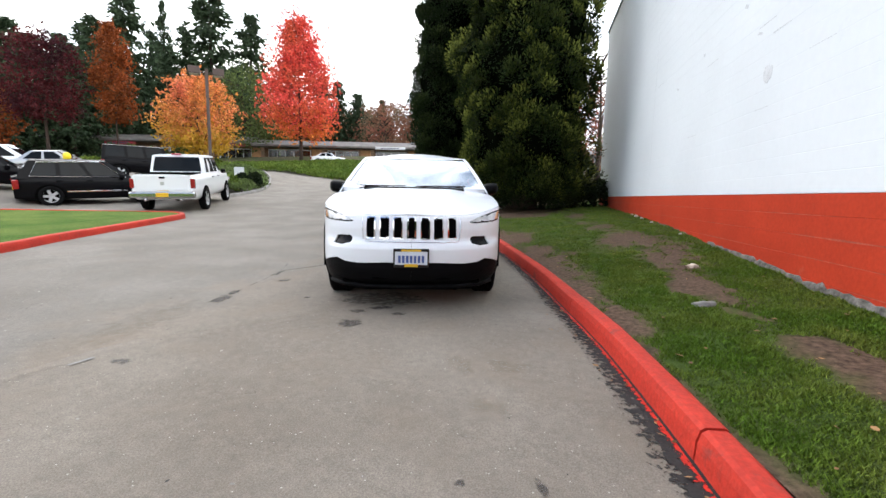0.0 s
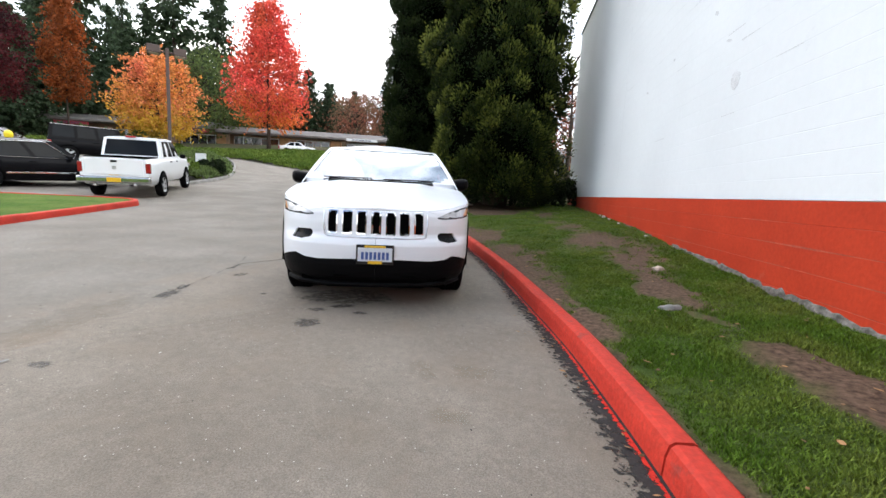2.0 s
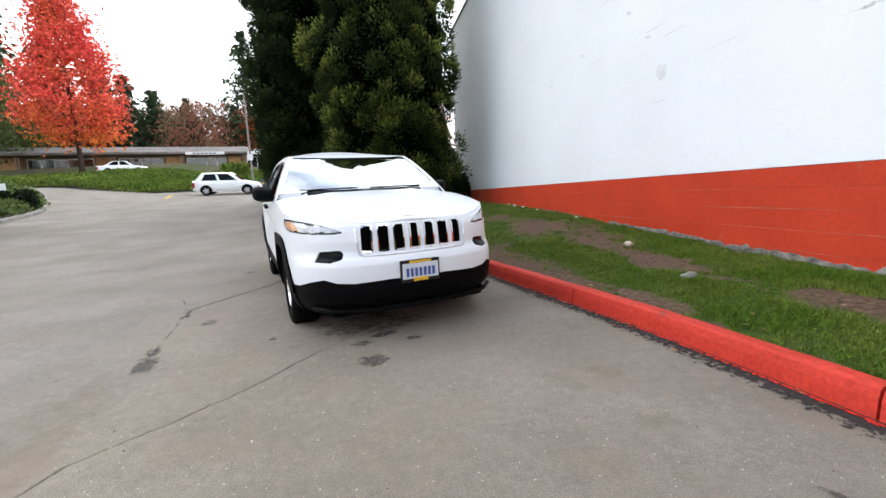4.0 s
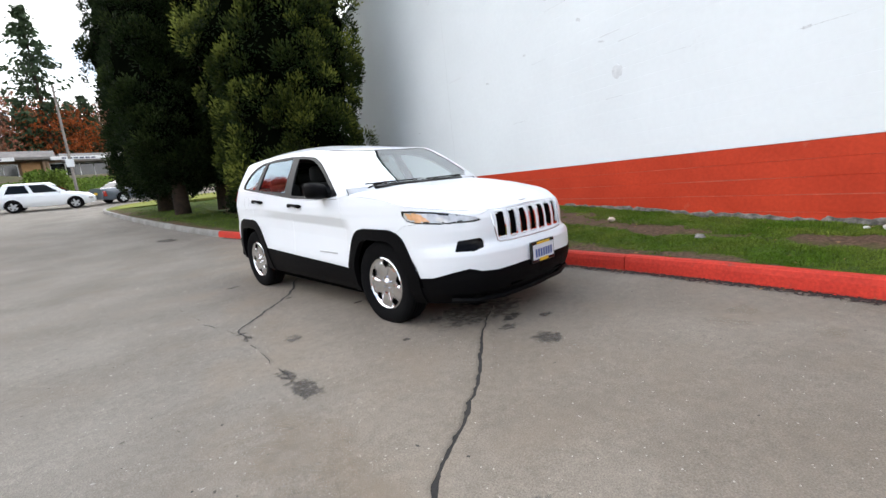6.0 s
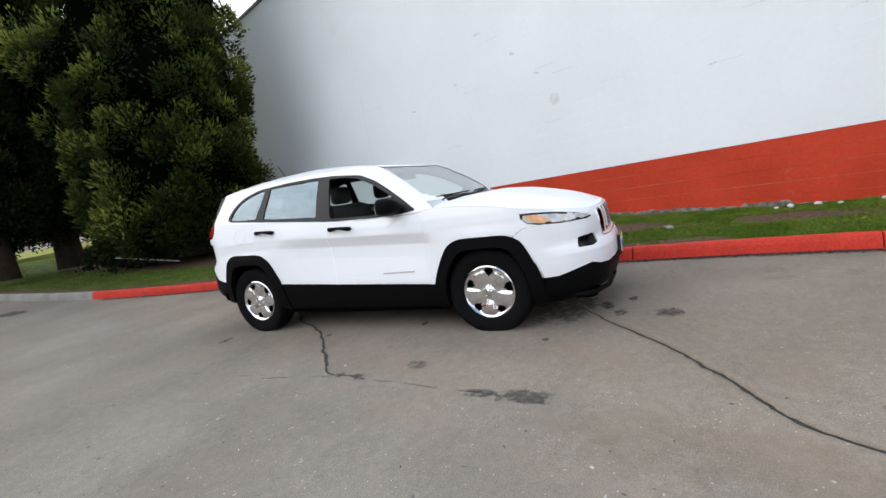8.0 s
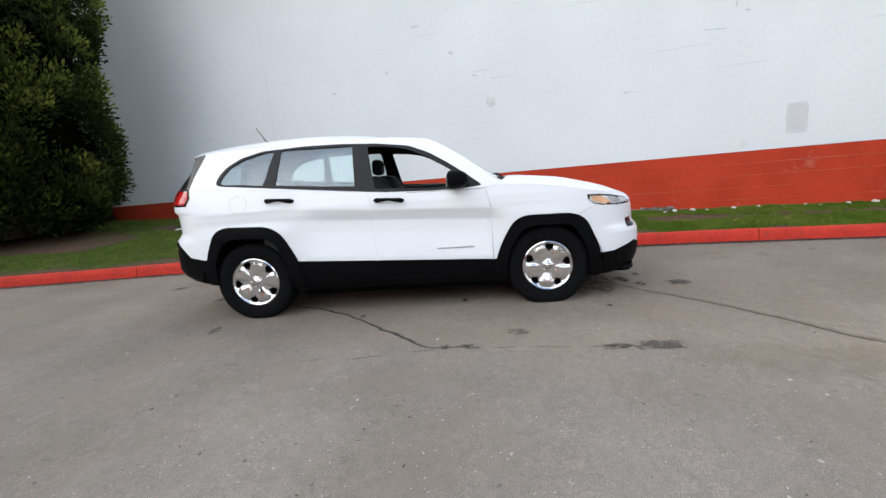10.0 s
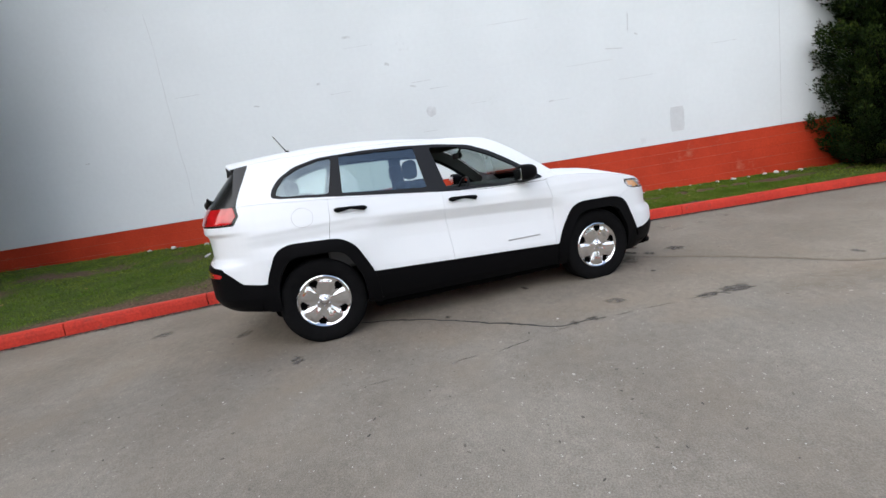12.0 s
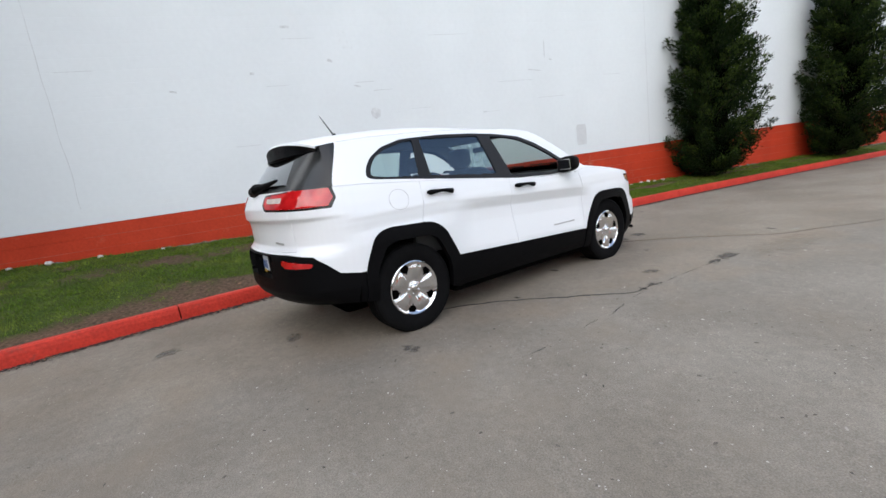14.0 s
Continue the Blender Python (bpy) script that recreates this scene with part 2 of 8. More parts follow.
def seep(name, color, rough=0.8, grain=26.0, soft=4.0, most=1.0):
    """A stain that thins out raggedly towards its rim, where the point attribute 'fade' falls to nought."""
    m = mat(name, color, rough, fine=0.25, fine_scale=90, spec=0.2)
    n, l = m.node_tree.nodes, m.node_tree.links
    at = n.new("ShaderNodeAttribute")
    at.attribute_name = "fade"
    tc = n.new("ShaderNodeTexCoord")
    t = n.new("ShaderNodeTexNoise")
    t.inputs["Scale"].default_value, t.inputs["Detail"].default_value = grain, 6.0
    l.new(tc.outputs["Object"], t.inputs["Vector"])
    a = n.new("ShaderNodeMath")
    a.operation = "MULTIPLY_ADD"
    l.new(t.outputs["Fac"], a.inputs[0])
    a.inputs[1].default_value = 2.2
    a.inputs[2].default_value = -1.55
    b = n.new("ShaderNodeMath")
    b.operation = "ADD"
    l.new(a.outputs[0], b.inputs[0])
    l.new(at.outputs["Fac"], b.inputs[1])
    c = n.new("ShaderNodeMath")
    c.operation = "MULTIPLY"
    c.use_clamp = True
    l.new(b.outputs[0], c.inputs[0])
    c.inputs[1].default_value = soft
    mx = n.new("ShaderNodeMixShader")
    tr = n.new("ShaderNodeBsdfTransparent")
    e = n.new("ShaderNodeMath")
    e.operation = "MULTIPLY"
    e.inputs[1].default_value = most
    l.new(c.outputs[0], e.inputs[0])
    l.new(e.outputs[0], mx.inputs["Fac"])
    l.new(tr.outputs["BSDF"], mx.inputs[1])
    l.new(n["Principled BSDF"].outputs["BSDF"], mx.inputs[2])
    l.new(mx.outputs["Shader"], n["Material Output"].inputs["Surface"])
    return m


M_ASPHALT = asphalt_material()
M_TAR = seep("tar_seep", (0.035, 0.033, 0.031), 0.8, 30.0, 5.0)
M_SLOP = seep("slopped_paint", (0.55, 0.030, 0.018), 0.6, 34.0, 6.0)
M_OIL = seep("oil_seep", (0.072, 0.067, 0.062), 0.75, 22.0, 1.8, 0.62)
M_DUSTY = seep("dust_stain", (0.135, 0.125, 0.115), 0.85, 18.0, 1.6, 0.55)
M_TANDUST = seep("tan_dust", (0.30, 0.22, 0.14), 0.9, 7.0, 0.8, 0.28)
M_MORTAR = mat("pink_mortar_line", (0.54, 0.105, 0.06), 0.8, var=0.4, scale=5, fine=0.2, fine_scale=40)
M_SOIL = soil_material()
M_FIELD = mat("far_ground", (0.06, 0.075, 0.03), 0.95, color2=(0.09, 0.07, 0.045), scale=0.3, fine=0.3, fine_scale=8, spec=0.1)
M_WHITEWALL = mat("white_block_paint", (0.79, 0.83, 0.855), 0.62, var=0.05, scale=0.5, fine=0.012, fine_scale=12, bump=0.06, bump_scale=45)
M_REDWALL = mat("red_block_paint", (0.53, 0.052, 0.020), 0.6, spec=0.18, color2=(0.45, 0.042, 0.016), scale=1.5, fine=0.08, fine_scale=25, bump=0.15, bump_scale=45)
M_REDKERB = mat("red_kerb_paint", (0.56, 0.046, 0.027), 0.65, spec=0.2, color2=(0.46, 0.037, 0.023), scale=3.0, fine=0.16, fine_scale=40, bump=0.25, bump_scale=70)
def scuffed(m, color, scale, at):
    """Adds dark scuffs with a ragged shape to a painted surface."""
    n, l = m.node_tree.nodes, m.node_tree.links
    b = n["Principled BSDF"]
    src = b.inputs["Base Color"].links[0].from_socket
    tc = n.new("ShaderNodeTexCoord")
    t = n.new("ShaderNodeTexNoise")
    t.inputs["Scale"].default_value, t.inputs["Detail"].default_value, t.inputs["Roughness"].default_value = scale, 8.0, 0.65
    l.new(tc.outputs["Object"], t.inputs["Vector"])
    r = n.new("ShaderNodeValToRGB")
    r.color_ramp.elements[0].position, r.color_ramp.elements[1].position = at, at + 0.10
    r.color_ramp.elements[1].color = (0.75, 0.75, 0.75, 1)
    l.new(t.outputs["Fac"], r.inputs["Fac"])
    mx = n.new("ShaderNodeMix")
    mx.data_type = "RGBA"
    l.new(r.outputs["Color"], mx.inputs["Factor"])
    l.new(src, mx.inputs["A"])
    mx.inputs["B"].default_value = (*color, 1)
    l.new(mx.outputs["Result"], b.inputs["Base Color"])
    return m


scuffed(M_REDKERB, (0.16, 0.055, 0.045), 4.5, 0.60)
scuffed(M_REDWALL, (0.52, 0.16, 0.10), 1.6, 0.62)
scuffed(M_WHITEWALL, (0.60, 0.62, 0.64), 1.1, 0.66)
M_CONCRETE = mat("concrete", (0.30, 0.29, 0.27), 0.9, color2=(0.20, 0.19, 0.17), scale=2.0, fine=0.15, fine_scale=60, bump=0.4, bump_scale=80)
M_FOOTING = mat("rough_footing", (0.22, 0.205, 0.185), 0.95, color2=(0.075, 0.070, 0.058), scale=11.0, fine=0.25, fine_scale=50, bump=1.0, bump_scale=35)
M_CRACK = mat("crack_dark", (0.028, 0.026, 0.024), 0.9, fine=0.3, fine_scale=60)
M_YELLOW = mat("road_yellow", (0.62, 0.38, 0.06), 0.8, var=0.3, scale=6, fine=0.1)
M_WHITEPAINT = mat("road_white", (0.30, 0.29, 0.275), 0.8, var=0.3, scale=6, fine=0.1)
M_HAIR = mat("paint_crack", (0.63, 0.655, 0.675), 0.8, fine=0.2, fine_scale=30)
M_ROUNDPATCH = mat("filler_patch", (0.72, 0.745, 0.765), 0.8, var=0.15, scale=9, fine=0.1, bump=0.5, bump_scale=30)
M_PATCHGREY = mat("grey_patch_paint", (0.66, 0.68, 0.70), 0.7, var=0.08, scale=6, fine=0.05)
M_FLASH = mat("dark_metal_cap", (0.10, 0.13, 0.14), 0.5, metal=0.6, var=0.2, scale=3)
M_BARK = mat("bark", (0.055, 0.034, 0.024), 0.95, color2=(0.032, 0.021, 0.016), scale=6, fine=0.3, fine_scale=40, bump=1.0, bump_scale=25)
M_BLADE = mat("grass_blade", (0.082, 0.148, 0.013), 0.6, color2=(0.150, 0.190, 0.030), scale=1.8, island=0.5, spec=0.12)
M_DEADLEAF = mat("dead_leaf", (0.30, 0.16, 0.06), 0.8, island=0.6, var=0.3, scale=3)
# pale tip colour stands for lit sprays, near-black base for shaded ones
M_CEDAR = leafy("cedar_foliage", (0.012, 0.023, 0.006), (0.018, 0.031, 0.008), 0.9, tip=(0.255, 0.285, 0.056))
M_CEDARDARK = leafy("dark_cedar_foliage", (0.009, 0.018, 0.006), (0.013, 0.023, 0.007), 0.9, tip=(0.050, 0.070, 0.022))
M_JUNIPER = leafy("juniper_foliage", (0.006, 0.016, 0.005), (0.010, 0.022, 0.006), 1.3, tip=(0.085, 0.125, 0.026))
M_FIR = leafy("fir_foliage", (0.040, 0.066, 0.036), (0.066, 0.090, 0.044), 0.25)
M_REDLEAF = leafy("scarlet_leaves", (0.80, 0.115, 0.105), (0.70, 0.15, 0.075), 0.3, tip=(0.74, 0.26, 0.05))
M_ORANGELEAF = leafy("orange_leaves", (0.74, 0.23, 0.13), (0.66, 0.30, 0.07), 0.3, tip=(0.60, 0.38, 0.05))
M_PLUMLEAF = leafy("plum_leaves", (0.036, 0.012, 0.016), (0.12, 0.022, 0.024), 0.35)
M_RUSTLEAF = leafy("rust_leaves", (0.32, 0.085, 0.024), (0.20, 0.06, 0.02), 0.35)
M_GREENLEAF = leafy("olive_leaves", (0.125, 0.165, 0.055), (0.095, 0.135, 0.045), 0.3)
M_FARORANGE = leafy("faded_orange_leaves", (0.46, 0.16, 0.085), (0.36, 0.15, 0.07), 0.25)
M_DULLLEAF = leafy("dull_red_leaves", (0.36, 0.125, 0.085), (0.17, 0.15, 0.085), 0.25)
M_IVY = leafy("ivy_leaves", (0.085, 0.140, 0.024), (0.135, 0.185, 0.034), 0.6)
M_DARKBUSH = leafy("dark_shrub_leaves", (0.012, 0.019, 0.009), (0.022, 0.032, 0.013), 1.5)
# near-black for the crown cores: inner shade put into the colour
M_CORESHADE = mat("crown_core_shade", (0.0016, 0.0024, 0.0012), 1.0, color2=(0.003, 0.004, 0.002), scale=1.5, spec=0.0)

# ---- helpers for meshes ----
def mesh_ob(name, verts, faces, material, parent=None, smooth=False, label="", category="", group="", kind=""):
    me = bpy.data.meshes.new(name)
    me.from_pydata([tuple(v) for v in verts], [], [tuple(f) for f in faces])
    me.materials.append(material)
    if smooth:
        me.polygons.foreach_set("use_smooth", [True] * len(me.polygons))
    me.update()
    ob = new(name, me)
    if parent:
        ob.parent = parent
    return tagged(ob, label, category, group, kind)


def part(name, bm, material, parent, label="", smooth=False):
    """One bmesh as one mesh object under a thing or a part."""
    me = bpy.data.meshes.new(name)
    bmesh.ops.recalc_face_normals(bm, faces=bm.faces)
    bm.to_mesh(me)
    bm.free()
    me.materials.append(material)
    if smooth:
        me.polygons.foreach_set("use_smooth", [True] * len(me.polygons))
    ob = new(name, me)
    ob.parent = parent
    return tagged(ob, label)


def empty(name, m, label, category, group="", kind=""):
    ob = new(name)
    ob.matrix_world = m
    return tagged(ob, label, category, group, kind)


def box_bm(bm, x0, x1, y0, y1, z0, z1, bevel=0.0):
    r = bmesh.ops.create_cube(bm, size=1.0)
    for v in r["verts"]:
        v.co = Vector(((x0 + x1) / 2 + v.co.x * (x1 - x0), (y0 + y1) / 2 + v.co.y * (y1 - y0), (z0 + z1) / 2 + v.co.z * (z1 - z0)))
    if bevel:
        edges = list({e for v in r["verts"] for e in v.link_edges})
        bmesh.ops.bevel(bm, geom=edges, offset=bevel, segments=2, profile=0.5, affect="EDGES", clamp_overlap=True)
    return bm


def tube_bm(bm, points, radii, sides=8, cap=True):
    """A round tube along points."""
    rings = []
    pts = [Vector(p) for p in points]
    for i, p in enumerate(pts):
        d = (pts[min(i + 1, len(pts) - 1)] - pts[max(i - 1, 0)]).normalized()
        a = d.orthogonal().normalized() if not rings else (rings_axis - d * rings_axis.dot(d)).normalized()
        rings_axis = a
        b = d.cross(a)
        r = radii[i] if hasattr(radii, "__len__") else radii
        rings.append([bm.verts.new(p + (a * math.cos(2 * math.pi * k / sides) + b * math.sin(2 * math.pi * k / sides)) * r) for k in range(sides)])
    for r0, r1 in zip(rings, rings[1:]):
        for k in range(sides):
            bm.faces.new((r0[k], r0[(k + 1) % sides], r1[(k + 1) % sides], r1[k]))
    if cap:
        bm.faces.new(rings[0][::-1])
        bm.faces.new(rings[-1])
    return bm


def fbm(x, y, z=0.0, octaves=4):
    return noise.fractal((x, y, z), 1.0, 2.0, octaves)


# ---- the lie of the land: a drive that climbs to a road and a row of shops ----
_PY = np.array([-400, -30, 4.64, 8.4, 12, 15.3, 19, 25, 42, 47, 60, 75, 130, 600], float)
_PZ = np.array([-6, -0.6, 0, 0.05, 0.13, 0.25, 0.58, 1.05, 2.3, 2.85, 5.5, 6.4, 9, 12], float)
_fy = np.arange(-400, 600, 0.25)
_k = np.ones(13) / 13
_fz = np.convolve(np.pad(np.interp(_fy, _PY, _PZ), 6, "edge"), _k, "valid")


def G(x, y):
    """Height of the ground: it climbs ahead, and a little towards the car park."""
    t = min(1.0, max(0.0, (y - 4) / 8))
    side = 0.022 * min(14.0, max(0.0, -x - 6.5)) + 0.1 * min(8.0, max(0.0, -x - 19)) + 0.07 * (min(4.0, max(0.0, -x - 19)) - min(4.0, max(0.0, -x - 24)))
    return float(np.interp(y, _fy, _fz)) + side * t * t * (3 - 2 * t)


def road_z(x, y):
    return G(x, y) + 0.006 * fbm(x * 0.5, y * 0.5, 3.0)


# kerb line along the lawn, as seen from above (road face)
KERB = [(1.9, -34), (1.75, -14), (1.57, -8.8), (1.22, -3.0), (0.94, 0.2), (0.75, 1.8), (0.635, 2.8), (0.57, 3.4), (0.475, 4.1), (0.39, 4.65), (0.21, 5.5), (-0.16, 7.2),
        (-0.74, 9.3), (-1.3, 11.0), (-1.92, 12.4), (-3.37, 15.5), (-4.45, 18.0), (-5.5, 20.8), (-6.5, 23.8), (-7.4, 26.6), (-7.85, 28.3),
        (-7.9, 30.0), (-7.2, 32.5), (-5.5, 35.0), (-2.5, 37.0), (3.0, 38.5), (14.0, 39.5), (40.0, 41.0)]


def smooth_line(pts, step=0.25):
    """Catmull-Rom through pts, resampled at even steps."""
    p = [np.array(q, float) for q in pts]
    p = [2 * p[0] - p[1]] + p + [2 * p[-1] - p[-2]]
    out = []
    for i in range(1, len(p) - 2):
        n = max(4, int(np.linalg.norm(p[i + 1] - p[i]) / 0.05))
        for k in range(n):
            t = k / n
            out.append(0.5 * (2 * p[i] + (p[i + 1] - p[i - 1]) * t + (2 * p[i - 1] - 5 * p[i] + 4 * p[i + 1] - p[i + 2]) * t * t
                              + (3 * p[i] - p[i - 1] - 3 * p[i + 1] + p[i + 2]) * t ** 3))
    out = np.array(out + [p[-2]])
    s = np.concatenate([[0], np.cumsum(np.linalg.norm(np.diff(out, axis=0), axis=1))])
    m = max(2, int(s[-1] / step))
    q = np.linspace(0, s[-1], m)
    return np.stack([np.interp(q, s, out[:, j]) for j in range(out.shape[1])], 1)


KLINE = smooth_line(KERB, 0.2)
WALL_X, WALL_Y0, WALL_Y1, ROOF_Z = 2.4, -34.0, 20.75, 7.8


def kerb_x(y):
    """x of the kerb's road face at y, where the line runs along y."""
    seg = KLINE[:, 1] < 28.0
    return float(np.interp(y, KLINE[seg][:, 1], KLINE[seg][:, 0]))


def wall_foot(y):
    return float(np.interp(y, [-34, -12, -0.4, 1.8, 5, 6.8, 10, 12.5, 15.7, 21, 28], [-0.25, 0.05, 0.20, 0.23, 0.26, 0.35, 0.55, 0.65, 0.71, 0.85, 1.5]))


# ground: one sheet to the horizon
xs = np.concatenate([[-600, -300, -150], np.arange(-100, 61, 5.0), [100, 200, 400, 600]])
ys = np.concatenate([[-390, -200, -100, -60], np.arange(-40, 101, 2.5), [130, 180, 260, 400, 590]])
gv = [(x, y, G(x, y) - (0.35 if y < 46 and abs(x) < 96 else 0.08) + (0.0 if abs(y) < 60 else 0.4 * fbm(x * 0.02, y * 0.02))) for y in ys for x in xs]
gf = [(j * len(xs) + i, j * len(xs) + i + 1, (j + 1) * len(xs) + i + 1, (j + 1) * len(xs) + i) for j in range(len(ys) - 1) for i in range(len(xs) - 1)]
mesh_ob("ground", gv, gf, M_FIELD, smooth=True, label="rough ground rising gently to the far trees", category="ground", kind="structure")

# asphalt: the drive and car park
xs = np.concatenate([np.arange(-90, -12, 3.0), np.arange(-12, 3.01, 0.5), [6, 12, 20, 40]])
ys = np.concatenate([np.arange(-60, -6, 3.0), np.arange(-6, 14, 0.5), np.arange(14, 46.1, 1.0)])
rv = [(x, y, G(x, y) + 0.006 * fbm(x * 0.5, y * 0.5, 3.0)) for y in ys for x in xs]
rf = [(j * len(xs) + i, j * len(xs) + i + 1, (j + 1) * len(xs) + i + 1, (j + 1) * len(xs) + i) for j in range(len(ys) - 1) for i in range(len(xs) - 1)]
mesh_ob("road", rv, rf, M_ASPHALT, smooth=True, label="worn grey asphalt drive with cracks and stains", category="road", kind="structure")
for ob in (bpy.data.objects["road"],):
    ob.data.update()


def sweep_section(line, profile, z_at, side=1.0):
    """Rings of the profile (offset across, height) along a plan line; across is to the right of travel times side."""
    d = np.gradient(line, axis=0)
    d /= np.linalg.norm(d, axis=1)[:, None]
    nrm = np.stack([d[:, 1], -d[:, 0]], 1) * side
    v, f = [], []
    k = len(profile)
    for i, (p, n) in enumerate(zip(line, nrm)):
        z = z_at(p[0], p[1])
        v += [(p[0] + n[0] * o, p[1] + n[1] * o, z + h) for o, h in profile]
    for i in range(len(line) - 1):
        for j in range(k - 1):
            f.append((i * k + j, i * k + j + 1, (i + 1) * k + j + 1, (i + 1) * k + j))
    f.append(tuple(range(k)))
    f.append(tuple((len(line) - 1) * k + j for j in reversed(range(k))))
    return v, f


KPROF = [(0.0, -0.10), (0.014, 0.09), (0.026, 0.136), (0.048, 0.150), (0.122, 0.151), (0.141, 0.142), (0.147, 0.11), (0.147, -0.10)]


def kerb_run(name, line, breaks, colours, label, zf=G, side=1.0):
    """A kerb cast in lengths, parted by open joints, each length a piece of its own."""
    root = empty(name, Matrix.Identity(4), label, "kerb", kind="structure")
    s = np.concatenate([[0], np.cumsum(np.linalg.norm(np.diff(line, axis=0), axis=1))])
    for a, b, m in zip(breaks, breaks[1:], colours):
        q = np.linspace(a + 0.006, b - 0.006, max(3, int((b - a) / 0.2)))
        seg = np.stack([np.interp(q, s, line[:, 0]), np.interp(q, s, line[:, 1])], 1)
        dz = random.uniform(-0.006, 0.006)
        v, f = sweep_section(seg, [(o + 0.003 * fbm(o * 9, a), h + dz) for o, h in KPROF], zf, side)
        v = [(x + 0.003 * fbm(x * 3, y * 3, z * 9), y, z + 0.004 * fbm(x * 4, y * 4, 7)) for x, y, z in v]
        mesh_ob("kerb_length", v, f, m, root)
    return root


_s = np.concatenate([[0], np.cumsum(np.linalg.norm(np.diff(KLINE, axis=0), axis=1))])


def s_at_y(y):
    return float(np.interp(y, KLINE[:170 * 5][:, 1][KLINE[:170 * 5][:, 1] < 28.2], _s[:len(KLINE)][:170 * 5][KLINE[:170 * 5][:, 1] < 28.2]))


joint_y = [-33.8, -28, -22, -17, -12, -9.2, -6.6, -4.1, -1.6, 0.9, 3.27, 5.45, 7.5, 9.1, 10.5, 11.9, 13.7, 15.5, 17.4, 19.6, 22, 24.5, 27]
breaks = [s_at_y(y) for y in joint_y]
breaks += list(np.arange(breaks[-1] + 2.8, _s[-1], 3.0))
colours = [M_REDKERB if (joint_y + [99] * 99)[i + 1] < 15.6 else M_CONCRETE for i in range(len(breaks) - 1)]
kerb_run("kerb", KLINE, breaks, colours, "red-painted concrete kerb turning plain grey beside trees")

# lawn between the kerb and the wall
def bare_at(x, y, u):
    """How bare the lawn is, 0 to 1: a worn band along the middle and scuffs beside the kerb."""
    n = fbm(x * 1.3, y * 0.9, 2.0, 5)
    fine = fbm(x * 6, y * 6, 5.0, 3)
    mid = float(np.interp(y, [-8, 0, 4, 7, 8.2, 10, 14], [0.60, 0.58, 0.57, 0.56, 0.68, 0.67, 0.66]))
    wide = float(np.interp(y, [-8, 0, 3, 5, 7, 8.2, 9, 10.2, 14], [0.05, 0.09, 0.15, 0.15, 0.15, 0.24, 0.24, 0.13, 0.13]))
    rim = float(np.interp(y, [-8, 2, 3.5, 4.3, 5, 6, 7.2, 8.5, 9.8, 10.6, 12, 15], [0.03, 0.03, 0.05, 0.07, 0.14, 0.19, 0.21, 0.27, 0.17, 0.24, 0.08, 0.05]))
    band = math.exp(-((u - mid) / wide) ** 2) * (0.86 if y < 9.5 else 0.70)
    edge = math.exp(-(max(0.0, u) / rim) ** 2) * 0.95
    tree = 1.1 if (y > 14 and 0.3 < u < 0.8 and y < 24) else 0.0
    tree *= math.exp(-((x + 1.5) / 2.8) ** 2)
    k = max(band, edge, tree) + 0.50 * n + 0.34 * fine
    k = min(1.0, max(0.0, (k - 0.36) / 0.48))
    return k * k * (3 - 2 * k)


def lawn_z(x, y, u):
    a = G(kerb_x(y), y) + 0.125
    b = wall_foot(y)
    return a + (b - a) * (u ** 0.85) + 0.025 * fbm(x * 1.6, y * 1.6, 9.0, 4) + 0.012 * fbm(x * 7, y * 7, 1.0, 2)


lv, lf, lb = [], [], []
ys = np.concatenate([np.arange(-34, -8, 1.0), np.arange(-8, 14, 0.12), np.arange(14, 28.01, 0.3)])
NU = 26
for y in ys:
    x0 = kerb_x(y) + 0.15
    x1 = WALL_X + 0.1 if y <= 20.6 else WALL_X + 0.1 + (y - 20.6) * 1.2
    for i in range(NU):
        u = i / (NU - 1)
        x = x0 + (x1 - x0) * u
        lv.append((x, y, lawn_z(x, y, u)))
        lb.append(bare_at(x, y, u))
for j in range(len(ys) - 1):
    for i in range(NU - 1):
        lf.append((j * NU + i, j * NU + i + 1, (j + 1) * NU + i + 1, (j + 1) * NU + i))
lawn = mesh_ob("lawn", lv, lf, M_SOIL, smooth=True, label="sloping lawn strip with worn patches of bare earth", category="lawn", kind="structure")
lawn.data.attributes.new("bare", "FLOAT", "POINT").data.foreach_set("value", lb)
# lawn beyond the corner of the kerb
tip = [(x, y) for x, y in KLINE if 27.9 <= y <= 38.4 and x < 3.2]
mid = (0.5, 31.0)
tv = [(mid[0], mid[1], G(*mid) + 0.25)]
for x, y in [(kerb_x(28.0), 28.0)] + tip + [(8, 38), (8, 28)]:
    for k in (1.0, 0.66, 0.33):
        px, py = mid[0] + (x - mid[0]) * k * 0.985, mid[1] + (y - mid[1]) * k * 0.985
        tv.append((px, py, G(px, py) + 0.12 + 0.14 * (1 - k)))
n_t = (len(tv) - 1) // 3
tf = []
for i in range(n_t):
    a, b = 1 + 3 * i, 1 + 3 * ((i + 1) % n_t)
    tf += [(a, b, b + 1, a + 1), (a + 1, b + 1, b + 2, a + 2), (a + 2, b + 2, 0)]
lawn2 = mesh_ob("lawn_corner", tv, tf, mat("corner_lawn", (0.15, 0.185, 0.034), 0.95, color2=(0.21, 0.20, 0.055), scale=0.9, fine=0.4, fine_scale=60, bump=0.8, bump_scale=40, spec=0.1),
                smooth=True, label="yellowing lawn at the corner of the drive", category="lawn", kind="structure")

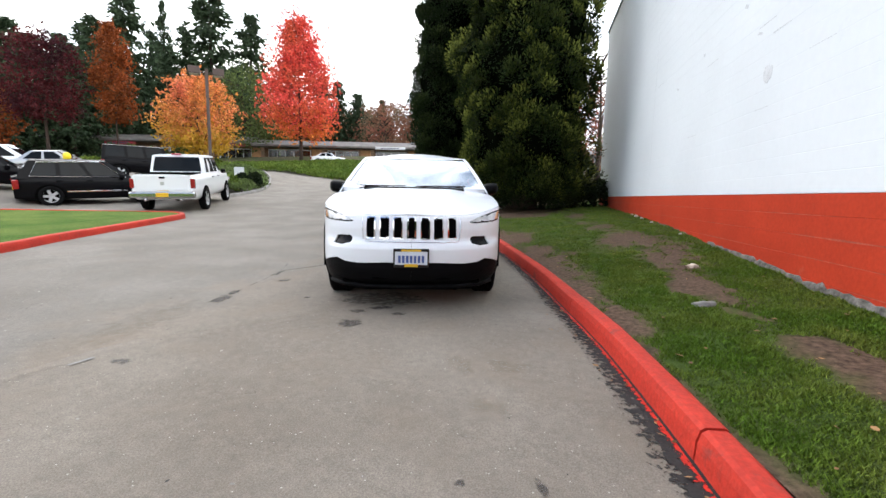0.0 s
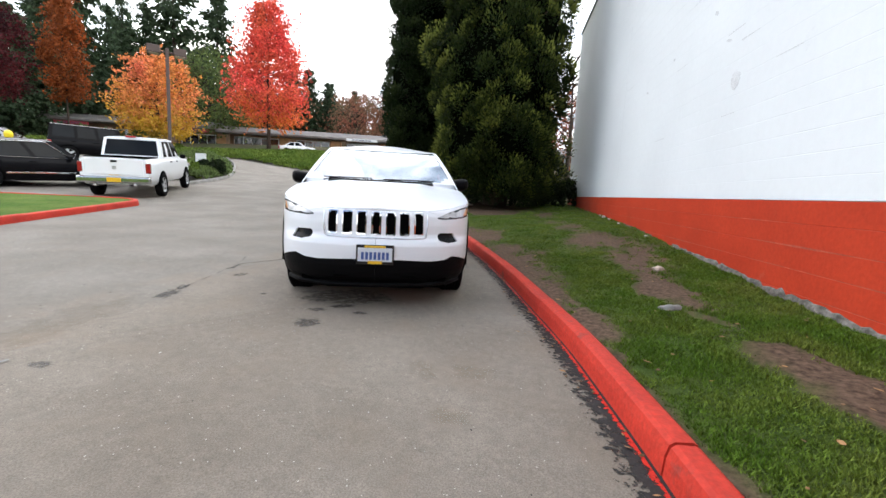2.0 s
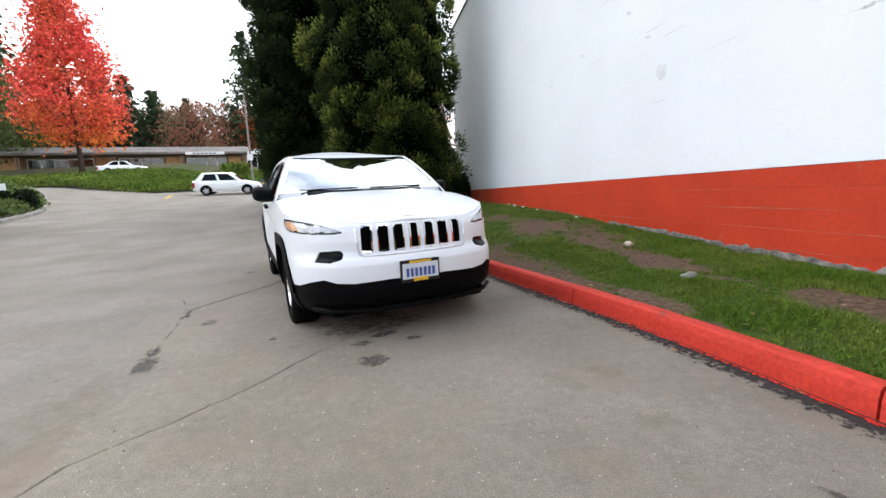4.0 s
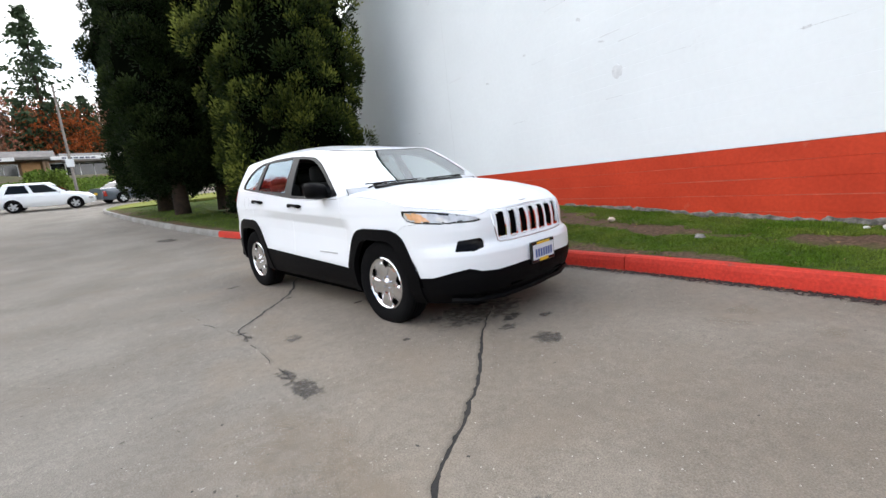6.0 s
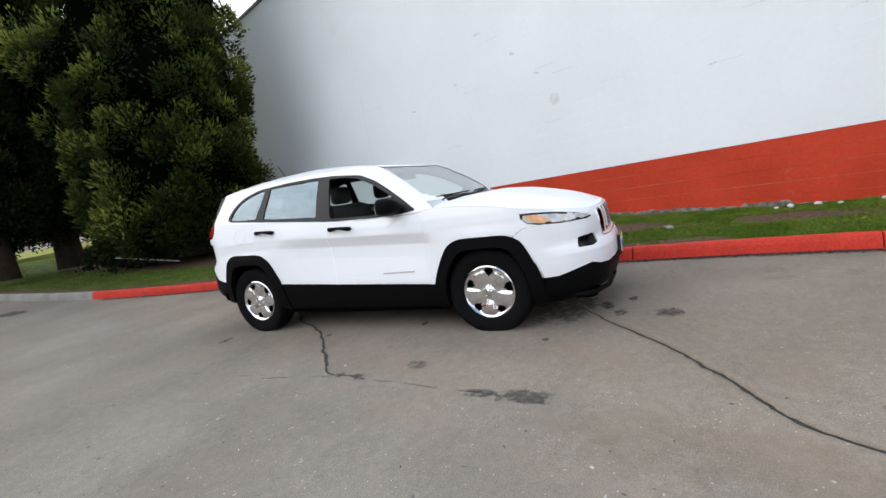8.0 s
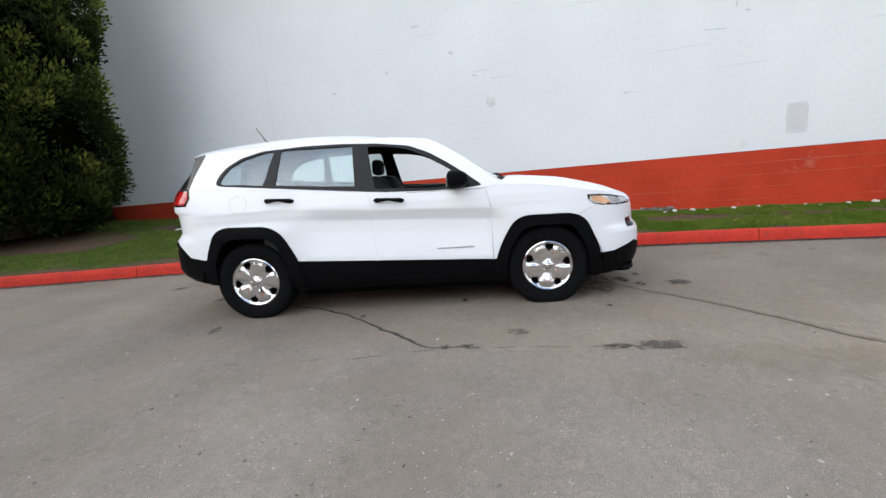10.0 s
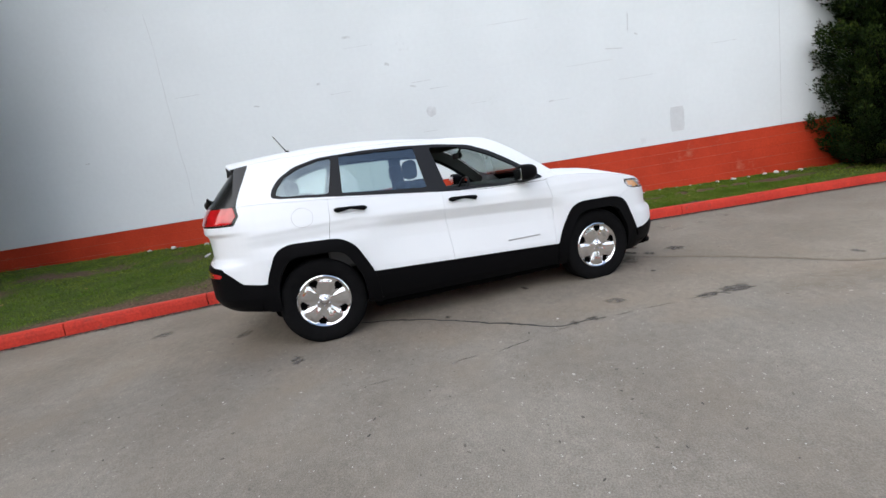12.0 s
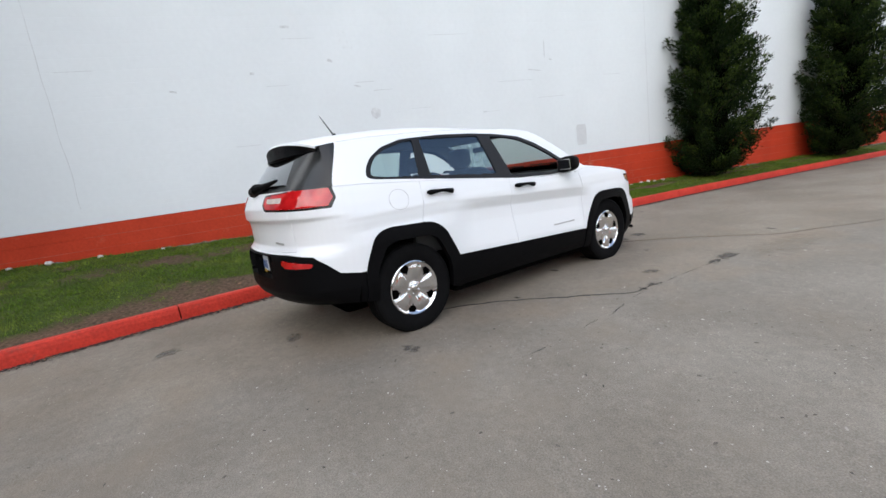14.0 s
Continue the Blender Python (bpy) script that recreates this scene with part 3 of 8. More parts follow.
# island lawn across the drive, with its red kerb
ISL = [(-4.5, -9.0), (-6.2, -2.0), (-7.4, 3.2), (-8.55, 6.5), (-9.15, 7.8), (-9.75, 9.5), (-10.65, 12.2), (-10.98, 12.8), (-11.5, 13.05), (-12.4, 12.8), (-15, 11.6), (-22, 8.4), (-40, 2)]
ILINE = smooth_line(ISL, 0.2)
_si = np.concatenate([[0], np.cumsum(np.linalg.norm(np.diff(ILINE, axis=0), axis=1))])
bi = list(np.arange(0.0, _si[-1], 3.05))
kerb_run("kerb_island", ILINE, bi, [M_REDKERB] * len(bi), "red-painted concrete kerb round a lawn island", side=-1.0)
iv, iff = [], []
rows = []
for x, y in ILINE[::3]:
    rows.append([(x - 0.12 + (-22 - x) * k, y + (-6 - y) * k * 0.9) for k in (0.004, 0.05, 0.2, 0.5, 1.0)])
for r in rows:
    for k, (x, y) in enumerate(r):
        iv.append((x, y, G(x, y) + 0.13 + (0.02 * fbm(x, y, 4) if k else 0)))
for j in range(len(rows) - 1):
    for k in range(4):
        iff.append((j * 5 + k, j * 5 + k + 1, (j + 1) * 5 + k + 1, (j + 1) * 5 + k))
island_lawn = mesh_ob("lawn_island", iv, iff, mat("island_lawn", (0.058, 0.112, 0.015), 0.95, color2=(0.110, 0.150, 0.030), scale=1.1, fine=0.45, fine_scale=50, bump=0.9, bump_scale=45, spec=0.1),
                      smooth=True, label="short green lawn island edged by a red kerb", category="lawn", kind="structure")

# ---- the long block building ----
building = empty("store_building", pose(WALL_X, 0, 0), "long windowless block building, white above a red base", "building")
RED_TOP = 1.165


def course_wall(name, z_lo, z_hi, depth, material, label):
    """Courses of 0.2 m blocks along the wall plane, parted by recessed joints."""
    v, f = [], []
    z = RED_TOP - 0.2 * math.ceil((RED_TOP - z_lo) / 0.2)
    ysteps = np.arange(WALL_Y0, WALL_Y1 + 0.01, (WALL_Y1 - WALL_Y0) / 60)
    levels = []
    while z < z_hi - 1e-6:
        top = min(z + 0.2, z_hi)
        levels += [(z + 0.004, 0.0), (z + 0.008, 0.0 - 0.0), (top - 0.005, 0.0), (top - 0.001, depth)]
        z += 0.2
    k = len(levels)
    for y in ysteps:
        v += [(d, y, zz) for zz, d in levels]
    for i in range(len(ysteps) - 1):
        for j in range(k - 1):
            f.append((i * k + j, (i + 1) * k + j, (i + 1) * k + j + 1, i * k + j + 1))
    return mesh_ob(name, v, f, material, building, label=label)


course_wall("red_wall_base", -0.9, RED_TOP, 0.005, M_REDWALL, "red-painted block courses")
course_wall("white_wall", RED_TOP, ROOF_Z - 0.005, 0.0016, M_WHITEWALL, "white-painted block courses")
bm = bmesh.new()
box_bm(bm, 0.02, 24, WALL_Y0, WALL_Y1 - 0.003, -1.0, ROOF_Z - 0.02)
part("wall_core", bm, M_WHITEWALL, building)
bm = bmesh.new()
box_bm(bm, -0.045, 24.05, WALL_Y0, WALL_Y1 + 0.045, ROOF_Z - 0.02, ROOF_Z + 0.075, 0.01)
part("roof_cap", bm, M_FLASH, building, "dark metal roof edge")
# rough footing along the foot of the wall
fv, ff = [], []
ys = np.arange(-30, WALL_Y1, 0.07)
for y in ys:
    h = wall_foot(y) + 0.015 + 0.035 * max(-0.6, fbm(y * 0.8, 0.3, 1.0, 4)) + 0.040 * fbm(y * 11, 0.0, 3.0, 4) + (0.03 if 4 < y < 8.5 else -0.025)
    o = 0.022 + 0.012 * fbm(y * 6, 5.0, 0.0, 4)
    fv += [(0.01, y, h + 0.012), (-o * 0.6, y, h), (-o, y, h - 0.03), (-o - 0.03, y, wall_foot(y) - 0.2)]
for i in range(len(ys) - 1):
    for j in range(3):
        ff.append((i * 4 + j, (i + 1) * 4 + j, (i + 1) * 4 + j + 1, i * 4 + j + 1))
mesh_ob("footing", fv, ff, M_FOOTING, building, label="rough grey concrete footing")


def wall_mark(name, y, z, w, h, material, proud=0.003, round_=False, ragged=0.0, tilt=0.0, label=""):
    """A thin raised patch on the wall, its outline uneven."""
    n = 22
    c = math.cos(tilt)
    s = math.sin(tilt)
    rim = []
    for i in range(n):
        a = 2 * math.pi * i / n
        if round_:
            q = (math.cos(a), math.sin(a))
        else:
            m = max(abs(math.cos(a)), abs(math.sin(a)))
            q = (math.cos(a) / m, math.sin(a) / m)
        k = 1 + ragged * fbm(math.cos(a) * 2 + y, math.sin(a) * 2 + z, 3, 3)
        dy, dz = q[0] * w / 2 * k, q[1] * h / 2 * k
        rim.append((y + dy * c - dz * s, z + dy * s + dz * c))
    v = [(-proud, a, b) for a, b in rim] + [(0.002, a + (a - y) * 0.03, b + (b - z) * 0.03) for a, b in rim]
    f = [tuple(range(n))] + [(i, i + n, (i + 1) % n + n, (i + 1) % n) for i in range(n)]
    return mesh_ob(name, v, f, material, building, label=label)


wall_mark("patch", 7.17, 2.54, 0.19, 0.20, M_ROUNDPATCH, round_=True, ragged=0.25, label="round grey filler patch")
wall_mark("patch", 2.23, 1.625, 0.28, 0.47, M_PATCHGREY, 0.0035, label="grey painted rectangle")
for y, z, w, h, t in [(7.3, 3.14, 0.34, 0.012, 0.0), (7.05, 2.97, 0.16, 0.014, 0), (7.45, 3.07, 0.12, 0.03, 0.3), (6.9, 2.97, 0.25, 0.008, 0), (7.25, 2.165, 0.3, 0.008, 0),
                      (3.9, 2.965, 0.85, 0.007, 0), (3.0, 2.565, 0.7, 0.007, 0), (3.4, 3.165, 0.3, 0.02, 0.1), (4.6, 2.365, 0.45, 0.006, 0), (9.6, 2.165, 0.4, 0.008, 0),
                      (10.6, 3.17, 0.12, 0.03, 0.2), (8.9, 3.165, 0.4, 0.007, 0), (5.4, 3.965, 0.8, 0.007, 0), (8.4, 3.965, 0.6, 0.007, 0), (11.9, 3.565, 0.5, 0.007, 0),
                      (14.2, 2.6, 0.1, 0.022, 0), (8.6, 4.165, 0.16, 0.045, 0.0), (7.9, 3.56, 0.1, 0.05, 0.4), (3.1, 3.6, 0.02, 0.35, 0.06), (2.95, 3.37, 0.07, 0.03, 0.3),
                      (4.75, 2.365, 0.08, 0.03, 0), (1.2, 2.965, 0.5, 0.007, 0), (6.2, 2.565, 0.4, 0.006, 0), (9.3, 3.4, 0.07, 0.04, 0)]:
    wall_mark("crack", y, z, w, h, M_HAIR, 0.0022, ragged=0.3, tilt=t)
for y, z0, z1, sway in [(12.33, 1.45, 5.2, 0.05), (0.10, RED_TOP, 7.7, 0.01)]:
    zz = np.arange(z0, z1, 0.1)
    pts = [(y + sway * fbm(z * 0.7, y, 0, 3), z) for z in zz]
    v = []
    for (py, pz) in pts:
        w = 0.0045 * (1 + 0.7 * fbm(pz * 5, y, 2))
        v += [(-0.002, py - w, pz), (-0.002, py + w, pz)]
    f = [(2 * i, 2 * i + 1, 2 * i + 3, 2 * i + 2) for i in range(len(pts) - 1)]
    mesh_ob("crack", v, f, M_HAIR, building)

for i in range(1, 5):
    z = RED_TOP - 0.2 * i
    ys = np.arange(-20, 20.5, 0.05)
    v = []
    for y in ys:
        w = 0.0045 * max(0.0, 0.7 + 1.4 * fbm(y * 0.8, z * 9, 4.0, 4))
        v += [(-0.0015, y, z - w), (-0.0015, y, z + w)]
    f = [(2 * k, 2 * k + 2, 2 * k + 3, 2 * k + 1) for k in range(len(ys) - 1)]
    mesh_ob("mortar_line", v, f, M_MORTAR, building)

# ---- marks on the asphalt ----
def faded(ob, values):
    ob.data.attributes.new("fade", "FLOAT", "POINT").data.foreach_set("value", values)
    return ob


def ground_blob(name, x, y, w, l, ang, material, label, ragged=0.35, n=28, strength=1.0):
    """A thin stain on the road that thins out towards its rim."""
    v, fade, f = [(x, y, road_z(x, y) + 0.004)], [strength], []
    rings = (0.35, 0.7, 1.0, 1.35)
    for r in rings:
        for i in range(n):
            a = 2 * math.pi * i / n
            k = r * (1 + ragged * fbm(math.cos(a) * 1.6 + x * 3, math.sin(a) * 1.6 + y * 3, 1, 4))
            dx, dy = math.cos(a) * w / 2 * k, math.sin(a) * l / 2 * k
            px, py = x + dx * math.cos(ang) - dy * math.sin(ang), y + dx * math.sin(ang) + dy * math.cos(ang)
            v.append((px, py, road_z(px, py) + 0.004))
            fade.append(strength * float(np.interp(r, [0, 0.7, 1.0, 1.35], [1, 0.95, 0.5, 0])))
    f = [(0, 1 + i, 1 + (i + 1) % n) for i in range(n)]
    for k in range(len(rings) - 1):
        for i in range(n):
            f.append((1 + k * n + i, 1 + (k + 1) * n + i, 1 + (k + 1) * n + (i + 1) % n, 1 + k * n + (i + 1) % n))
    return faded(mesh_ob(name, v, f, material, label=label, category="stain", kind="structure"), fade)


def ground_crack(name, pts, width, label, lip=0.007, taper=True, heave=1.0):
    """An open crack: raised asphalt lips on either side of a dark gap, the first side heaved up more or less than the other."""
    line = smooth_line(pts, 0.03)
    d = np.gradient(line, axis=0)
    d /= np.linalg.norm(d, axis=1)[:, None] + 1e-9
    lips, gap, lf, gf = [], [], [], []
    m = len(line)
    for i, (p, t) in enumerate(zip(line, d)):
        j = 0.020 * fbm(p[0] * 5, p[1] * 5, 2.0, 4) + 0.008 * fbm(p[0] * 25, p[1] * 25, 2.0, 2)
        k = (0.7 + 0.9 * abs(fbm(p[0] * 9, p[1] * 9, 8.0, 3)))
        if taper:
            k *= min(1.0, 0.25 + 3.0 * min(i, m - 1 - i) / m)
        w, h = width * k, lip * min(1.3, k)
        n = np.array([t[1], -t[0]])
        for o, z in ((-w / 2 - 0.035 * heave, 0.0), (-w / 2, h * heave), (-w / 2 + 0.002, 0.002)):
            q = p + n * (j + o)
            lips.append((q[0], q[1], road_z(q[0], q[1]) + z))
        for o, z in ((w / 2 - 0.002, 0.002), (w / 2, h), (w / 2 + 0.035, 0.0)):
            q = p + n * (j + o)
            lips.append((q[0], q[1], road_z(q[0], q[1]) + z))
        for o in (-w / 2, w / 2):
            q = p + n * (j + o)
            gap.append((q[0], q[1], road_z(q[0], q[1]) + 0.0015))
    for i in range(m - 1):
        for k in (0, 1, 3, 4):
            lf.append((6 * i + k, 6 * i + 6 + k, 6 * i + 7 + k, 6 * i + k + 1))
        gf.append((2 * i, 2 * i + 1, 2 * i + 3, 2 * i + 2))
    root = mesh_ob(name, lips, lf, M_ASPHALT, label=label, category="crack", kind="structure", smooth=True)
    mesh_ob("gap", gap, gf, M_CRACK, root, label="dark open gap")
    return root


ground_crack("road_crack", [(-1.45, 5.5), (-1.75, 5.2), (-1.93, 4.98), (-2.24, 4.56), (-2.52, 4.23), (-2.79, 3.98), (-2.97, 3.78), (-3.15, 3.2), (-3.3, 2.7), (-3.35, 2.2)], 0.029, "dark open crack running across the asphalt", 0.0065, True, 2.4)
ground_crack("road_crack", [(-2.55, 8.5), (-2.67, 8.28), (-2.86, 7.62), (-3.28, 6.9), (-3.47, 6.59), (-3.44, 6.39), (-3.39, 6.24)], 0.032, "dark jagged crack in the asphalt", 0.0005)
for y0, y1, w in ((7.95, 7.75, .007), (7.42, 7.22, .008), (7.10, 6.82, .012), (6.68, 6.50, .008), (6.12, 5.96, .010), (5.86, 5.58, .009), (5.46, 5.24, .012)):
    seam = [(float(np.interp(y, [4.3, 4.65, 5.46, 6.23, 6.87, 7.04, 8.0], [-3.04, -3.11, -3.30, -3.43, -3.63, -3.73, -4.0])), y) for y in np.linspace(y0, y1, 4)]
    ground_crack("road_crack", seam, w, "broken dark seam between two layers of asphalt", 0.0006)
OILY, FAINT, TAN = "dark oily stain soaked into asphalt", "faint dusty stain on asphalt", "tan dusty patch on asphalt"
for x, y, w, l, a, m, lb in [(-1.61, 4.64, 0.22, 0.20, 0, M_OIL, OILY), (-3.2, 5.02, 0.16, 0.34, 0.2, M_OIL, OILY), (-3.27, 5.30, 0.10, 0.22, 0.3, M_OIL, OILY), (-3.10, 5.98, 0.13, 0.20, 0, M_DUSTY, FAINT),
                             (-3.42, 6.28, 0.08, 0.18, 0, M_OIL, OILY), (-1.53, 5.15, 0.24, 0.12, 0.4, M_OIL, OILY), (-1.7, 4.98, 0.18, 0.10, 0.2, M_OIL, OILY), (-1.3, 5.0, 0.14, 0.09, 0, M_OIL, OILY),
                             (-2.70, 3.52, 0.11, 0.11, 0, M_DUSTY, FAINT), (-0.55, 4.0, 0.16, 0.30, 0.3, M_TANDUST, TAN), (-4.59, 16.1, 0.5, 0.7, 0.4, M_OIL, OILY), (-3.45, 6.45, 0.10, 0.07, 0.0, M_OIL, OILY),
                             (-2.1, 6.0, 0.10, 0.06, 0, M_OIL, OILY), (-2.35, 6.6, 0.11, 0.06, 0.5, M_OIL, OILY), (-2.9, 7.4, 0.08, 0.06, 0, M_OIL, OILY), (-2.4, 5.3, 0.07, 0.06, 0, M_OIL, OILY),
                             (-0.35, 2.9, 0.05, 0.05, 0.2, M_OIL, OILY), (-0.04, 2.95, 0.04, 0.12, 0.4, M_OIL, OILY), (-2.55, 9.4, 0.22, 0.14, 0, M_DUSTY, FAINT), (-3.4, 8.6, 0.16, 0.12, 0, M_DUSTY, FAINT),
                             (-0.3, 3.55, 0.3, 0.2, 0.5, M_TANDUST, TAN), (-0.25, 4.05, 0.3, 0.2, 0.2, M_TANDUST, TAN), (-1.6, 5.5, 0.9, 0.6, 0.2, M_DUSTY, FAINT), (-3.3, 4.2, 0.5, 1.4, 0.2, M_TANDUST, TAN),
                             (-2.2, 10.4, 0.2, 0.2, 0.0, M_DUSTY, FAINT)]:
    ground_blob("road_stain", x, y, w, l, a, m, lb)
for pts, wd, m, lb in (([(-2.94, 3.38), (-2.91, 3.52)], 0.022, M_WHITEPAINT, "scrap of worn white paint on asphalt"), ([(-15.4, 35.4), (-14.2, 31.6)], 0.22, M_YELLOW, "worn yellow line end on asphalt")):
    line = smooth_line(pts, 0.1)
    n = np.array([line[-1][1] - line[0][1], line[0][0] - line[-1][0]])
    n /= np.linalg.norm(n)
    v = []
    for p in line:
        for o in (-wd / 2, wd / 2):
            q = p + n * o * (1 + 0.3 * fbm(p[0] * 9, p[1] * 9 + o, 1))
            v.append((q[0], q[1], G(q[0], q[1]) + (0.012 if wd > .1 else 0.009)))
    mesh_ob("road_mark", v, [(2 * i, 2 * i + 1, 2 * i + 3, 2 * i + 2) for i in range(len(line) - 1)], m, label=lb, category="road mark", kind="structure")
# red paint slopped along the foot of the kerb, and a ragged tarry seam beside it
seam = np.array(smooth_line([p for p in KLINE if -8 < p[1] < 15.3], 0.06))
d = np.gradient(seam, axis=0)
d /= np.linalg.norm(d, axis=1)[:, None]
for nm, outs, m, lift, lb in (("paint_slop", ((0.012, .85), (0.022, .80), (0.036, .45), (0.06, 0.0)), M_SLOP, 0.0075, "red paint slopped on asphalt along the kerb"),
                              ("tar_seam", ((-0.01, 1.1), (0.05, .85), (0.11, .60), (0.21, 0.0)), M_TAR, 0.0045, "ragged dark tar seam along the kerb")):
    v, f, fade = [], [], []
    k = len(outs)
    for p, t in zip(seam, d):
        n = -np.array([t[1], -t[0]])
        g = float(np.interp(p[1], [-8, 2, 9, 12, 15.3], [0.8, 1, 0.9, 0.75, 0.7]))
        for o, a in outs:
            q = p + n * o
            v.append((q[0], q[1], road_z(q[0], q[1]) + lift))
            fade.append(a * g)
    for i in range(len(seam) - 1):
        for j in range(k - 1):
            f.append((i * k + j, i * k + j + 1, (i + 1) * k + j + 1, (i + 1) * k + j))
    faded(mesh_ob(nm, v, f, m, label=lb, category="stain", kind="structure"), fade)

# ---- trees ----
def leaf_cloud(centres, normals, size, per, width, rng, up=0.2, spread=0.8, flat=False):
    """Many small pointed leaves round centres: one triangle or kite each."""
    n = len(centres)
    c = np.repeat(centres, per, 0)
    d = np.repeat(normals, per, 0) + rng.normal(0, spread, (n * per, 3)) + np.array([0, 0, up])
    d /= np.linalg.norm(d, axis=1)[:, None] + 1e-9
    s = size * rng.uniform(0.55, 1.35, (n * per, 1))
    side = np.cross(d, rng.normal(0, 1, (n * per, 3)))
    side /= np.linalg.norm(side, axis=1)[:, None] + 1e-9
    base = c + rng.normal(0, size * 0.35, (n * per, 3))
    a, b = base, base + d * s * 0.5 + side * s * width
    e, g = base + d * s, base + d * s * 0.5 - side * s * width
    v = np.stack([a, b, e, g], 1).reshape(-1, 3)
    f = np.arange(n * per * 4).reshape(-1, 4)
    return v, f


def fast_mesh(name, v, f, material, parent=None, label="", category="", group="", kind=""):
    me = bpy.data.meshes.new(name)
    k = f.shape[1]
    me.vertices.add(len(v))
    me.vertices.foreach_set("co", np.asarray(v, np.float32).ravel())
    me.loops.add(f.size)
    me.loops.foreach_set("vertex_index", f.ravel().astype(np.int32))
    me.polygons.add(len(f))
    me.polygons.foreach_set("loop_start", np.arange(0, f.size, k, dtype=np.int32))
    me.update(calc_edges=True)
    me.validate()
    me.materials.append(material)
    ob = new(name, me)
    if parent:
        ob.parent = parent
    return tagged(ob, label, category, group, kind)


def vnoise(p, f, seed):
    return np.array([noise.noise((q[0] * f + seed, q[1] * f, q[2] * f - seed)) for q in p])


def trunk_bm(height, r0, r1, rng, lean=0.02, limbs=0, limb_len=1.0, z0=1.5, droop=0.1, fork=0.5):
    bm = bmesh.new()
    zs = np.linspace(0, height, 9)
    pts = [(lean * z * math.sin(z * 0.5), lean * z * math.cos(z * 0.7), z) for z in zs]
    rad = [r0 * 1.35] + [r0 + (r1 - r0) * z / height for z in zs[1:]]
    tube_bm(bm, pts, rad, 9)
    for i in range(limbs):
        z = z0 + (height - z0) * (i + rng.uniform(0, 0.8)) / limbs
        a = rng.uniform(0, 2 * math.pi)
        L = limb_len * rng.uniform(0.6, 1.1)
        up = rng.uniform(-droop, fork)
        p0 = Vector((lean * z * math.sin(z * 0.5), lean * z * math.cos(z * 0.7), z))
        dirv = Vector((math.cos(a), math.sin(a), up))
        tube_bm(bm, [p0, p0 + dirv * L * 0.5 + Vector((0, 0, 0.05)), p0 + dirv * L + Vector((0, 0, 0.12 * L))], [r0 * 0.28, r0 * 0.18, r0 * 0.06], 5)
    return bm


